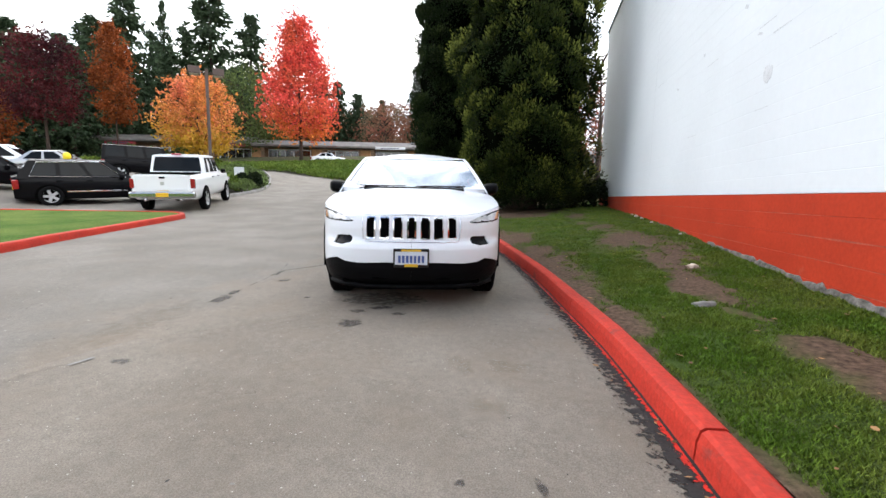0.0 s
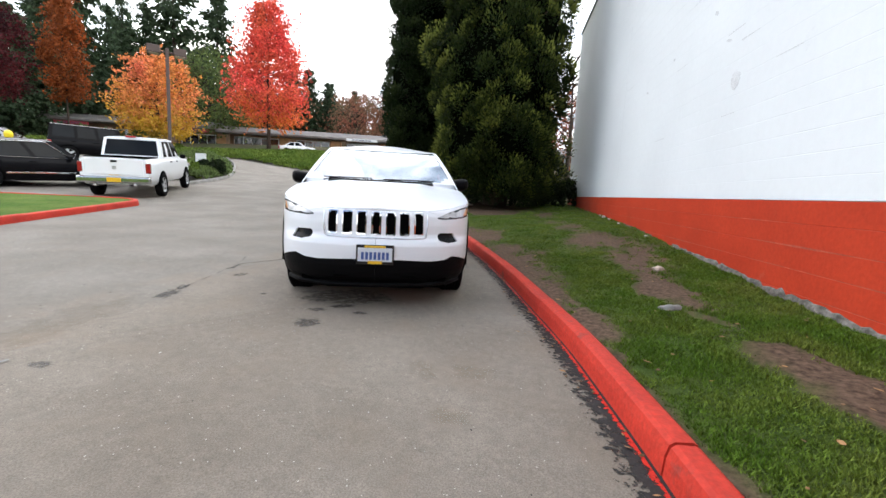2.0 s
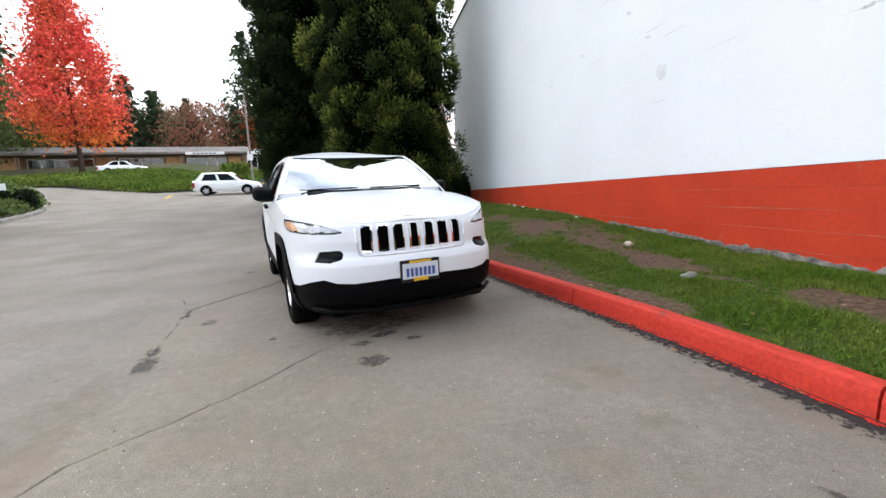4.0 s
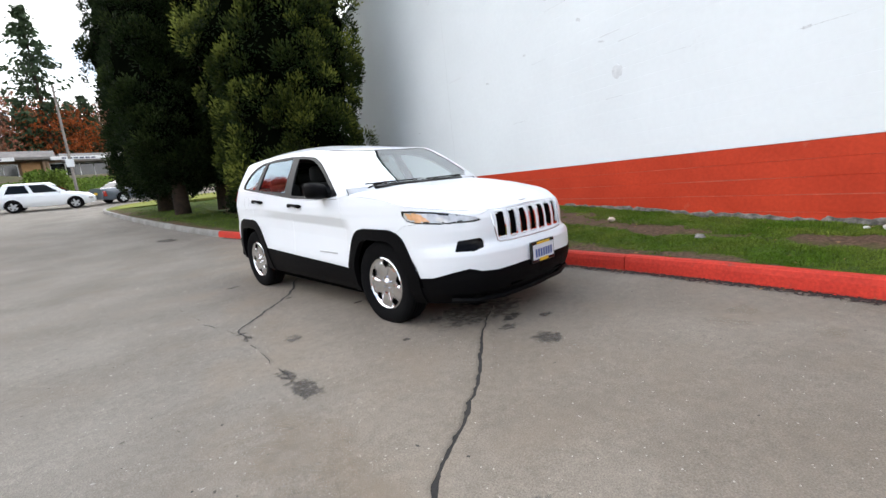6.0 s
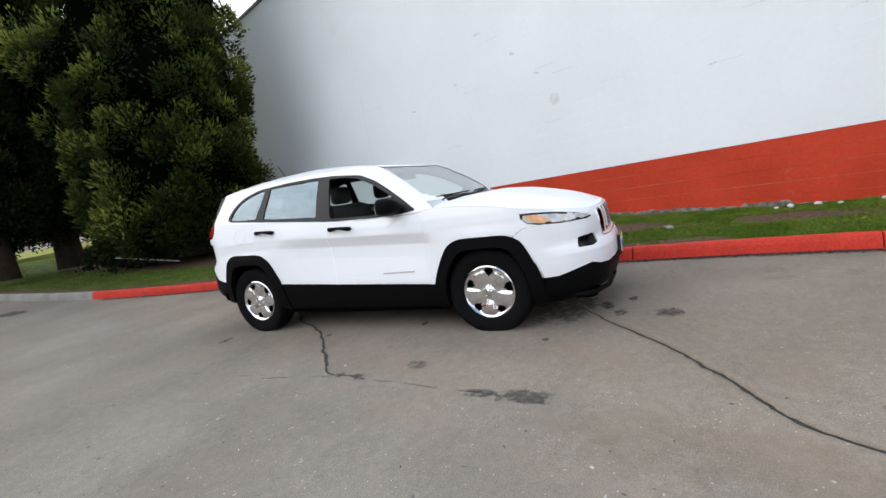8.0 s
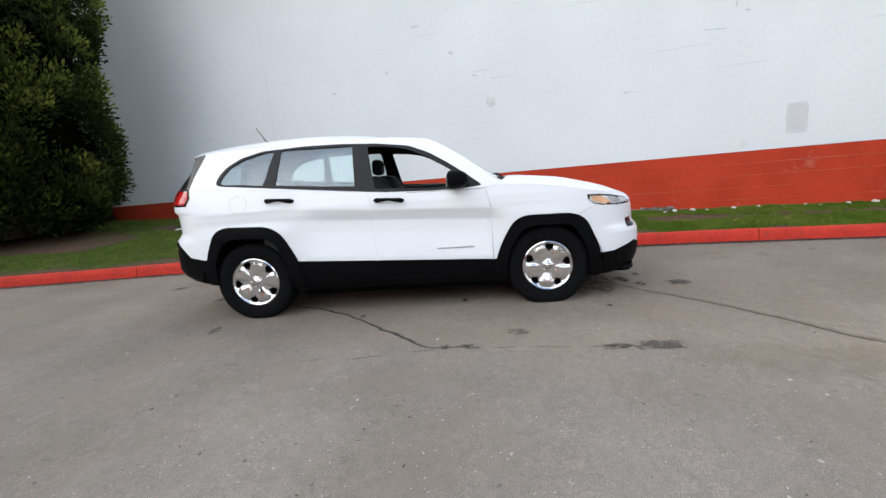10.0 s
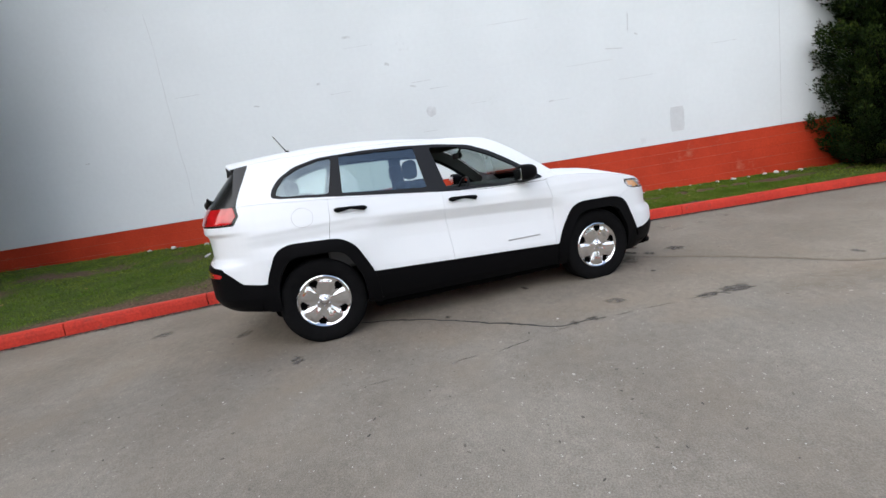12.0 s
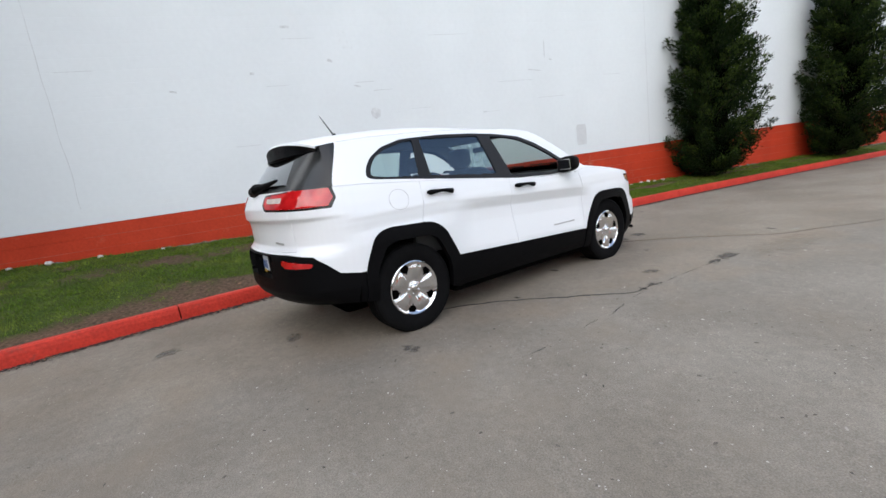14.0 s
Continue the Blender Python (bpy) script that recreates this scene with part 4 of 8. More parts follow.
def column_conifer(x, y, z, height, radius, z_lo, foliage, seed, label, dens=1.0, name="cedar_tree", lump=0.3):
    """A dense columnar cedar: trunk, limbs and rounded lumps of small sprays round a dark heart."""
    rng = np.random.default_rng(seed)
    root = empty(name, pose(x, y, z), label, "tree")
    part("trunk", trunk_bm(height * 0.9, radius * 0.145, 0.05, rng, 0.006, 46, radius * 0.8, 1.2, 0.25, 0.6), M_BARK, root, "reddish fibrous bark", True)
    hs, ps = [0, 0.03, 0.10, 0.30, 0.7, 0.9, 1.0], [0.66, 0.88, 0.98, 1.0, 0.82, 0.45, 0.08]
    n = int(470 * dens)
    th = rng.uniform(0, 2 * math.pi, n)
    h = rng.uniform(0, 1, n) ** 1.6
    zz = z_lo + (height - z_lo) * h
    q = np.stack([np.cos(th) * radius, np.sin(th) * radius, zz], 1)
    lum = vnoise(q, 0.6, seed) * 0.6 + vnoise(q, 1.5, seed + 3) * 0.4
    r = radius * np.interp(h, hs, ps) * (0.84 + (lump + .14) * lum) * (1 - 0.12 * rng.uniform(0, 1, n))
    c = np.stack([np.cos(th) * r, np.sin(th) * r, zz], 1)
    out = np.stack([np.cos(th), np.sin(th), 0 * th], 1)
    per = 230
    size = rng.uniform(0.26, 0.50, n) * np.interp(h, [0, .8, 1], [1, 1, .6])
    d = rng.normal(0, 1, (n * per, 3)) + np.repeat(out, per, 0) * 0.9 + np.array([0, 0, 0.35])
    d /= np.linalg.norm(d, axis=1)[:, None]
    S = np.repeat(size, per)[:, None]
    # each lump is a fan of short upswept sprays: a few fingers with leaves along them
    ang = np.round(d * 2.6) / 2.6
    d2 = d * 0.7 + ang * 0.3
    k = rng.uniform(0.25, 1.0, (n * per, 1)) ** 0.6
    pos = np.repeat(c, per, 0) + d2 * S * k * np.array([1, 1, 1.15]) + np.array([0, 0, 0.25]) * S * k * k
    v, f = leaf_cloud(pos, d2 + np.array([0, 0, 0.35]), 0.105, 1, 0.22, rng, 0.1, 0.26)
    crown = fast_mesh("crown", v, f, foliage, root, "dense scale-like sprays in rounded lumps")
    # sprays facing outward and up are coloured paler, as if lit
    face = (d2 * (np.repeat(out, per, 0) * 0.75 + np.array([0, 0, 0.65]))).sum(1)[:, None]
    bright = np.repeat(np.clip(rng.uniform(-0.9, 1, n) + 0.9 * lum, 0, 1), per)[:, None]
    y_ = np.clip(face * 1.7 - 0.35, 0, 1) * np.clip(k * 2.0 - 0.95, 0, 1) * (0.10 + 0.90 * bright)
    crown.data.attributes.new("lit_or_autumn", "FLOAT", "POINT").data.foreach_set("value", np.repeat(y_, 4).astype(np.float32))
    # a near-black shell paints the shade in the heart of the crown
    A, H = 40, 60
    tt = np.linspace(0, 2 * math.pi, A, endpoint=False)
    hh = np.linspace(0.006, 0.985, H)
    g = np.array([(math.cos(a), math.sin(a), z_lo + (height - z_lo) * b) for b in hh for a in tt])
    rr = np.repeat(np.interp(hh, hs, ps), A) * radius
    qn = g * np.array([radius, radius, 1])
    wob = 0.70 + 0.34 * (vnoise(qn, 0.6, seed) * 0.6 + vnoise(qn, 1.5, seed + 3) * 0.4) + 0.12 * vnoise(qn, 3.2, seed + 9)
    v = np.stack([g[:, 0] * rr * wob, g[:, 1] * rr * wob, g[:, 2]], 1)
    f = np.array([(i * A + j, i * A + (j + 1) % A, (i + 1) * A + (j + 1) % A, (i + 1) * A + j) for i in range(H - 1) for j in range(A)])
    fast_mesh("inner_foliage", v, f, M_CORESHADE, root, "dark core with the crown's inner shade in its colour")
    return root


def plume_juniper(x, y, z, height, radius, seed, label, lean=(0.0, 0.0)):
    """An upright juniper: boughs that sweep out and up, each ending in flat ragged pads of needles, with gaps between."""
    rng = np.random.default_rng(seed)
    root = empty("juniper_tree", pose(x, y, z), label, "tree")

    def stem(h):
        return np.array([lean[0] * h + 0.06 * math.sin(h * 9 + seed), lean[1] * h + 0.06 * math.cos(h * 7), height * 0.95 * h])

    bm = bmesh.new()
    tube_bm(bm, [tuple(stem(h)) for h in np.linspace(0, 1, 12)], list(np.linspace(0.15, 0.02, 12)), 8)
    part("trunk", bm, M_BARK, root, "", True)
    hs, es = [0, 0.04, 0.13, 0.30, 0.45, 0.62, 0.8, 1.0], [0.60, 0.82, 1.0, 1.0, 0.86, 0.66, 0.42, 0.08]
    pos, nrm, yo, twigs = [], [], [], bmesh.new()
    boughs = 210
    for i in range(boughs):
        h = 0.012 + 0.98 * ((i + rng.uniform(0, 1)) / boughs) ** 1.12
        a = i * 2.399963 + rng.uniform(-0.5, 0.5)
        gap = max(0.0, math.sin(a * 2 + h * 23 + seed)) ** 2
        stray = rng.uniform() < 0.07 and h > 0.14
        L = radius * float(np.interp(h, hs, es)) * (rng.uniform(1.02, 1.18) if stray else rng.uniform(0.72, 0.98) - 0.20 * gap)
        d = np.array([math.cos(a), math.sin(a), rng.uniform(-0.05, 0.16)])
        p0 = stem(h)
        reach = [p0 + d * L * t + np.array([0, 0, 0.34 * L]) * t ** 3 for t in (0.36, 0.58, 0.78, 0.92, 1.03)]
        tube_bm(twigs, [tuple(p0), tuple(reach[0]), tuple(reach[2])], [0.026, 0.015, 0.005], 4)
        tint = rng.uniform(0, 1) ** 1.2
        for p, w, m in zip(reach, (0.27, 0.27, 0.22, 0.15, 0.085), (46, 66, 60, 42, 22)):
            w *= rng.uniform(0.85, 1.15) * (0.55 + 0.45 * min(1.0, L / 1.1))
            o = rng.normal(0, 1, (m, 3))
            o /= np.linalg.norm(o, axis=1)[:, None]
            o *= rng.uniform(0.2, 1.0, (m, 1)) ** 0.5
            pos.append(p + o * w * np.array([1, 1, 0.58]) + d * (o @ d)[:, None] * w * 0.3)
            nrm.append(o * 0.40 + d * 0.60 + np.array([0, 0, 0.30]))
            # tops of pads painted paler, as lit from above; tint is random per bough
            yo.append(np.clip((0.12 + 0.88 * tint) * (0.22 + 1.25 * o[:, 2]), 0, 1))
    part("branchwork", twigs, M_BARK, root)
    v, f = leaf_cloud(np.concatenate(pos), np.concatenate(nrm), 0.066, 3, 0.16, rng, 0.25, 0.34)
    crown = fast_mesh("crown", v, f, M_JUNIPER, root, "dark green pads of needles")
    crown.data.attributes.new("lit_or_autumn", "FLOAT", "POINT").data.foreach_set("value", np.repeat(np.concatenate(yo), 12).astype(np.float32))
    # near-black core again, painted as the shade between the pads
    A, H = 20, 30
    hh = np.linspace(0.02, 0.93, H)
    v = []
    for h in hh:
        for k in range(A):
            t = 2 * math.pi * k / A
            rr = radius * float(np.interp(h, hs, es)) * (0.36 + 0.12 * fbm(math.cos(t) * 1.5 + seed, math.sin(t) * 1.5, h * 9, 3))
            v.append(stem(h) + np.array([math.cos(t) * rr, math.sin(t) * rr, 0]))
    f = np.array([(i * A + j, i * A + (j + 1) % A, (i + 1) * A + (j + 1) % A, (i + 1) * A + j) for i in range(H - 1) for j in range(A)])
    fast_mesh("inner_foliage", np.array(v), f, M_CORESHADE, root, "dark core with the crown's inner shade in its colour")
    return root


def broadleaf(x, y, z, height, radius, z_lo, foliage, seed, label, shape="round", n_leaf=9000, leaf=0.30, name="maple_tree", bare=0.0):
    """A leafy tree: trunk, forking limbs and leaves in uneven clusters with gaps."""
    rng = np.random.default_rng(seed)
    root = empty(name, pose(x, y, z), label, "tree")
    part("trunk", trunk_bm(height * 0.85, max(0.12, radius * 0.06), 0.03, rng, 0.012, 26, radius * 0.75, z_lo, 0.0, 1.3), M_BARK, root, "", True)
    k = 190
    h = rng.uniform(0, 1, k)
    th = rng.uniform(0, 2 * math.pi, k)
    if shape == "round":
        env = np.sqrt(np.clip(1 - (2 * h - 0.85) ** 2 / 1.35, 0.05, 1))
    elif shape == "oval":
        env = np.interp(h, [0, 0.1, 0.3, 0.6, 0.85, 1], [0.7, 0.95, 1.0, 0.75, 0.42, 0.10])
    else:
        env = np.interp(h, [0, 0.15, 0.45, 0.75, 1], [0.6, 0.95, 1.0, 0.7, 0.08])
    r = radius * env * np.sqrt(rng.uniform(0.12, 1, k))
    cc = np.stack([np.cos(th) * r, np.sin(th) * r, z_lo + (height - z_lo) * h], 1)
    size = radius * rng.uniform(0.10, 0.24, k)
    idx = rng.integers(0, k, n_leaf // 5)
    o = rng.normal(0, 1, (len(idx), 3)) * size[idx, None] * np.array([1, 1, 0.7])
    c = cc[idx] + o
    nr = o / (np.linalg.norm(o, axis=1)[:, None] + 1e-6)
    v, f = leaf_cloud(c, nr, leaf, 5, 0.42, rng, 0.1, 0.9)
    crown = fast_mesh("crown", v, f, foliage, root, "")
    low = np.clip((0.75 if foliage is M_REDLEAF else 1.15) - (3.4 if foliage is M_REDLEAF else 2.2) * (c[:, 2] - z_lo) / (height - z_lo) + rng.normal(0, .25, len(c)), 0, 1)
    crown.data.attributes.new("lit_or_autumn", "FLOAT", "POINT").data.foreach_set("value", np.repeat(low, 20).astype(np.float32))
    return root


def fir_meshes(seed, tiers=30, sparse=0.0):
    """Foliage of a fir of unit height: whorls of long drooping boughs with hanging tufts and gaps between."""
    rng = np.random.default_rng(seed)
    cs, ns = [], []
    for i in range(tiers):
        h = 0.10 + 0.89 * (i + rng.uniform(-.3, .3)) / tiers
        env = float(np.interp(h, [0.08, 0.25, 0.5, 0.75, 0.9, 1.0], [0.140, 0.185, 0.158, 0.102, 0.050, 0.008]))
        for b in range(6):
            if rng.uniform() < sparse:
                continue
            a = rng.uniform(0, 2 * math.pi)
            L = env * (rng.uniform(0.45, 1.0) if rng.uniform() < .75 else rng.uniform(1.0, 1.35))
            sag = rng.uniform(0.10, 0.42)
            ts = np.linspace(0.10, 1, 9)
            for t in ts:
                w = L * 0.16 * (1.15 - t) + 0.003
                for _ in range(2):
                    cs.append((math.cos(a) * L * t + rng.normal(0, w), math.sin(a) * L * t + rng.normal(0, w), h - sag * L * t + 0.12 * L * t ** 3 - abs(rng.normal(0, .006))))
                    ns.append((math.cos(a) * .8, math.sin(a) * .8, -0.45))
    return leaf_cloud(np.array(cs), np.array(ns), 0.0250, 2, 0.27, rng, -0.15, 0.4)


_fir = [fir_meshes(s, sparse=q) for s, q in ((11, 0.0), (12, 0.12), (13, 0.25))]
_fir_me = []


def fir(x, y, z, height, width, kind_, rot, label):
    root = empty("fir_tree", pose(x, y, z, 0, 0, rot), label, "tree", "firs behind the shops")
    if len(_fir_me) < 3:
        for v, f in _fir:
            ob = fast_mesh("crown", v, f, M_FIR)
            _fir_me.append(ob.data)
            bpy.data.objects.remove(ob)
        bm = bmesh.new()
        tube_bm(bm, [(0, 0, 0), (0, 0, 0.5), (0, 0, 0.97)], [0.013, 0.009, 0.002], 6)
        t = part("trunk", bm, M_BARK, None)
        _fir_me.append(t.data)
        bpy.data.objects.remove(t)
    for nm, me in (("crown", _fir_me[kind_]), ("trunk", _fir_me[3])):
        ob = new(nm, me)
        ob.parent = root
        ob.scale = (height * width, height * width, height)
    return root


column_conifer(-0.62, 17.0, 0.72, 15.0, 2.42, 0.35, M_CEDAR, 21, "tall dense cedar with lumpy bright green sprays", 1.5)
column_conifer(-4.25, 20.2, 0.95, 15.5, 1.38, 1.15, M_CEDARDARK, 22, "slender dark columnar cedar beside the drive", 0.9)
column_conifer(-5.0, 24.3, 1.12, 16.0, 1.72, 0.7, M_CEDARDARK, 24, "dark columnar cedar at the back of the group", 0.9)
column_conifer(-2.75, 21.2, 0.95, 16.0, 2.0, 1.0, M_CEDARDARK, 23, "tall dark columnar cedar among its neighbours")
plume_juniper(1.88, -1.42, 0.15, 5.6, 1.30, 31, "irregular dark green juniper against the wall")
plume_juniper(1.75, -6.9, 0.05, 6.0, 1.35, 32, "twisted dark juniper against the wall", (-0.25, 0.55))

broadleaf(-32.3, 55.5, G(0, 55.5), 19.4, 4.6, 4.0, M_REDLEAF, 41, "tall scarlet autumn maple before the shops", "oval", 34000, 0.24)
broadleaf(-35.1, 40.4, G(0, 41), 10.3, 3.3, 3.2, M_ORANGELEAF, 42, "yellow and orange autumn maple", "round", 20000, 0.2)
broadleaf(-47.3, 41.9, G(0, 41.5) + 0.4, 16.6, 1.95, 6.2, M_RUSTLEAF, 43, "narrow rust-brown hornbeam before the shops", "spindle", 15000, 0.2, "hornbeam_tree")
broadleaf(-51.2, 37.4, G(0, 37.5) + 0.4, 14.6, 3.5, 6.2, M_PLUMLEAF, 44, "dark purple plum tree", "round", 15000, 0.2, "plum_tree")
broadleaf(-56.5, 35.5, G(0, 35), 10.5, 2.4, 1.6, M_RUSTLEAF, 45, "rusty orange narrow street tree", "spindle", 5000, 0.3, "hornbeam_tree")
broadleaf(-46.0, 62.0, G(0, 62), 14.0, 6.0, 2.0, M_GREENLEAF, 46, "olive green tree behind the shops", "round", 14000, 0.28, "green_tree")
broadleaf(-27.5, 75.5, G(0, 75), 9.8, 5.2, 2.8, M_DULLLEAF, 47, "thinning dull red street tree", "round", 9000, 0.2, "autumn_tree")
broadleaf(-20.0, 84.0, G(0, 84), 10.0, 5.0, 2.5, M_RUSTLEAF, 48, "orange red tree beyond the shops", "round", 9000, 0.24, "autumn_tree")
broadleaf(-36.0, 88.0, G(0, 88), 10.0, 6.0, 2.0, M_DULLLEAF, 49, "dull autumn tree beyond the shops", "round", 9000, 0.25, "autumn_tree")
broadleaf(3.8, 48.0, G(0, 48), 9.0, 4.2, 2.0, M_RUSTLEAF, 50, "thin orange tree behind the store", "round", 6000, 0.2, "autumn_tree")
broadleaf(4.6, 40.0, G(0, 40), 12.5, 3.6, 3.0, M_DULLLEAF, 51, "nearly bare twiggy tree behind the store", "round", 500, 0.2, "autumn_tree")

# far autumn trees along the ridge, beyond the shops
far_tree = broadleaf(-14.0, 92.0, G(-14, 92), 11.5, 4.6, 1.6, M_DULLLEAF, 52, "dull red and brown tree on the far ridge", "round", 7000, 0.26, "autumn_tree")
far_orange = broadleaf(-24.0, 96.0, G(-24, 96), 11.0, 4.4, 1.6, M_FARORANGE, 53, "faded orange tree on the far ridge", "round", 7000, 0.26, "autumn_tree")
rng = np.random.default_rng(15)
for i in range(18):
    a = radians(-37 + 40 * (i + rng.uniform(0, .8)) / 18)
    d = rng.uniform(90, 108)
    px, py = d * math.sin(a), d * math.cos(a)
    copy_thing(far_tree if rng.uniform() < .6 else far_orange, pose(px, py, G(px, py), 0, 0, rng.uniform(0, 360)))
rng = np.random.default_rng(5)
for i in range(46):
    a = -66 + 64 * (i + rng.uniform(0, 0.7)) / 46
    d = rng.uniform(84, 118)
    px, py = d * math.sin(radians(a)) - 2, d * math.cos(radians(a))
    tall = rng.uniform(17, 25) if a < -38 else rng.uniform(10, 14)
    fir(px, py, G(px, py) - 0.5, tall, rng.uniform(0.85, 1.25), int(rng.integers(0, 2)), rng.uniform(0, 360), "tall dark green fir in the far wood" if a < -40 else "small dark fir on the far ridge")
for px, py, t, w, k in [(-59.5, 71.5, 32, 1.15, 0), (-54.2, 75.6, 27.5, 1.05, 0), (-66, 55.0, 22, 0.9, 1), (-63.4, 58.2, 26, 1.0, 0), (-62.1, 63.9, 26.5, 0.5, 2), (-66.3, 46.4, 18, 1.3, 0),
                       (-67.2, 44.1, 16, 1.4, 1), (-63.5, 49.5, 17, 1.3, 0), (-68.0, 52.0, 19, 1.2, 0), (-37.6, 77.8, 15.0, 1.1, 0), (-35.0, 80.0, 13, 1.3, 1), (-40.5, 77.0, 14, 1.2, 0), (-43.0, 82.0, 17, 1.2, 1),
                       (-20.9, 83.0, 24.0, 1.0, 2), (-49.0, 80.0, 22, 1.2, 0), (-57, 60, 17, 1.3, 1), (-52, 68, 16, 1.4, 0), (-72, 40, 17, 1.3, 0)]:
    fir(px, py, G(px, py) - 0.3, t, w, k, px * 7, "tall dark green fir behind the shops")
# unseen firs added beyond the camera's back to darken reflections and low light
for i in range(16):
    a = radians(105 + 190 * (i + rng.uniform(0, .8)) / 16)
    d = rng.uniform(48, 75)
    px, py = d * math.sin(a) * 1.05 - 4, d * math.cos(a)
    if px > -2 and py > -45:
        continue
    fir(px, py, G(px, py) - 0.5, rng.uniform(13, 22), rng.uniform(1.1, 1.6), int(rng.integers(0, 2)), rng.uniform(0, 360), "dark green fir added out of view to darken reflections")

# ---- the white suv ----
def glass_material(name, tint, least=0.05, sheen=(0.95, 0.97, 1.0)):
    """Thin window glass: clear and tinted, with a mirror-like gloss that grows at grazing angles."""
    m = bpy.data.materials.new(name)
    m.use_nodes = True
    n, l = m.node_tree.nodes, m.node_tree.links
    n.remove(n["Principled BSDF"])
    tr = n.new("ShaderNodeBsdfTransparent")
    tr.inputs["Color"].default_value = (*tint, 1)
    gl = n.new("ShaderNodeBsdfGlossy")
    gl.inputs["Roughness"].default_value = 0.01
    gl.inputs["Color"].default_value = (*sheen, 1)
    lw = n.new("ShaderNodeLayerWeight")
    lw.inputs["Blend"].default_value = 0.5
    pw = n.new("ShaderNodeMath")
    pw.operation = "POWER"
    pw.inputs[1].default_value = 4.5
    l.new(lw.outputs["Facing"], pw.inputs[0])
    ad = n.new("ShaderNodeMath")
    ad.operation = "MULTIPLY_ADD"
    ad.inputs[1].default_value, ad.inputs[2].default_value = 1 - least, least
    l.new(pw.outputs[0], ad.inputs[0])
    mx = n.new("ShaderNodeMixShader")
    l.new(ad.outputs[0], mx.inputs["Fac"])
    l.new(tr.outputs["BSDF"], mx.inputs[1])
    l.new(gl.outputs["BSDF"], mx.inputs[2])
    l.new(mx.outputs["Shader"], n["Material Output"].inputs["Surface"])
    return m


M_WHITECAR = mat("white_car_paint", (0.835, 0.855, 0.885), 0.30, coat=0.35, spec=0.4, var=0.015, scale=1.5, bump=0.015, bump_scale=400)
M_BLACKTRIM = mat("black_plastic", (0.0030, 0.0030, 0.0036), 0.50, fine=0.2, fine_scale=250, bump=0.12, bump_scale=500, spec=0.06)
M_GLOSSBLACK = mat("gloss_black_trim", (0.012, 0.012, 0.013), 0.25, spec=0.5, var=0.1, scale=3)
M_SATINTRIM = mat("satin_pillar_trim", (0.010, 0.010, 0.012), 0.45, spec=0.25, var=0.1, scale=3)
M_CHROME = mat("chrome", (0.78, 0.78, 0.80), 0.10, metal=1.0, var=0.06, scale=9)
M_SATINMETAL = mat("silver_insert", (0.55, 0.55, 0.57), 0.3, metal=0.8, var=0.1, scale=9)
M_TYRE = mat("tyre_rubber", (0.007, 0.007, 0.0075), 0.8, var=0.25, scale=14, fine=0.2, fine_scale=120, bump=0.3, bump_scale=90, spec=0.05)
M_DARK = mat("underside_black", (0.003, 0.003, 0.003), 0.95, var=0.3, scale=6, spec=0.0)
M_SEAT = mat("charcoal_cloth", (0.022, 0.022, 0.024), 0.9, var=0.2, scale=8, fine=0.2, fine_scale=300, bump=0.3, bump_scale=400)
M_DASH = mat("dash_plastic", (0.03, 0.03, 0.032), 0.6, var=0.1, scale=8, bump=0.2, bump_scale=300)
M_LINER = mat("headliner_grey", (0.10, 0.098, 0.092), 0.95, var=0.1, scale=8)
M_GLASS = glass_material("clear_glass", (0.72, 0.84, 0.81), 0.42)
M_TINT = glass_material("tinted_glass", (0.74, 0.84, 0.81), 0.15, (0.72, 0.88, 1.0))
M_REARGLASS = glass_material("dark_tinted_glass", (0.25, 0.29, 0.29), 0.32)
M_AMBER = mat("amber_lens", (0.80, 0.42, 0.20), 0.12, coat=1.0, var=0.2, scale=30)
M_LAMPGLASS = mat("clear_lamp_lens", (0.66, 0.66, 0.67), 0.12, metal=0.15, coat=1.0, var=0.35, scale=16)
M_REDLENS = mat("red_lens", (0.60, 0.015, 0.018), 0.10, coat=1.0, color2=(0.42, 0.008, 0.01), scale=14)
M_PALELENS = mat("pale_lens", (0.72, 0.60, 0.54), 0.1, coat=1.0, var=0.2, scale=20)
M_SMOKED = mat("smoked_lens", (0.006, 0.006, 0.007), 0.12, var=0.5, scale=22, spec=0.10)
M_PLATE = mat("plate_white", (0.70, 0.74, 0.80), 0.35, var=0.06, scale=20)
M_PLATEINK = mat("plate_ink", (0.05, 0.10, 0.30), 0.4)
M_PLATEYEL = mat("plate_yellow", (0.80, 0.48, 0.02), 0.4, var=0.1, scale=30)
M_SEAM = mat("panel_gap", (0.42, 0.42, 0.44), 0.8)

HALF = smooth_line([(2.32, 0), (2.316, -.2), (2.292, -.4), (2.24, -.58), (2.145, -.72), (1.985, -.835), (1.75, -.90), (1.35, -.925), (.8, -.93), (0, -.93), (-.8, -.93), (-1.35, -.925),
                    (-1.75, -.905), (-1.98, -.85), (-2.12, -.76), (-2.21, -.62), (-2.27, -.4), (-2.30, -.2), (-2.31, 0)], 0.01)
HS = np.concatenate([[0], np.cumsum(np.linalg.norm(np.diff(HALF, axis=0), axis=1))])
HT = np.gradient(HALF, axis=0)
HT /= np.linalg.norm(HT, axis=1)[:, None]
HN = np.stack([HT[:, 1], -HT[:, 0]], 1)  # outward for the right-hand half
if HN[len(HN) // 2][1] > 0:
    HN = -HN
_mid = len(HALF) // 2
_xo = np.argsort(HALF[:, 0])


def s_x(x):
    return float(np.interp(x, HALF[_xo, 0], HS[_xo]))


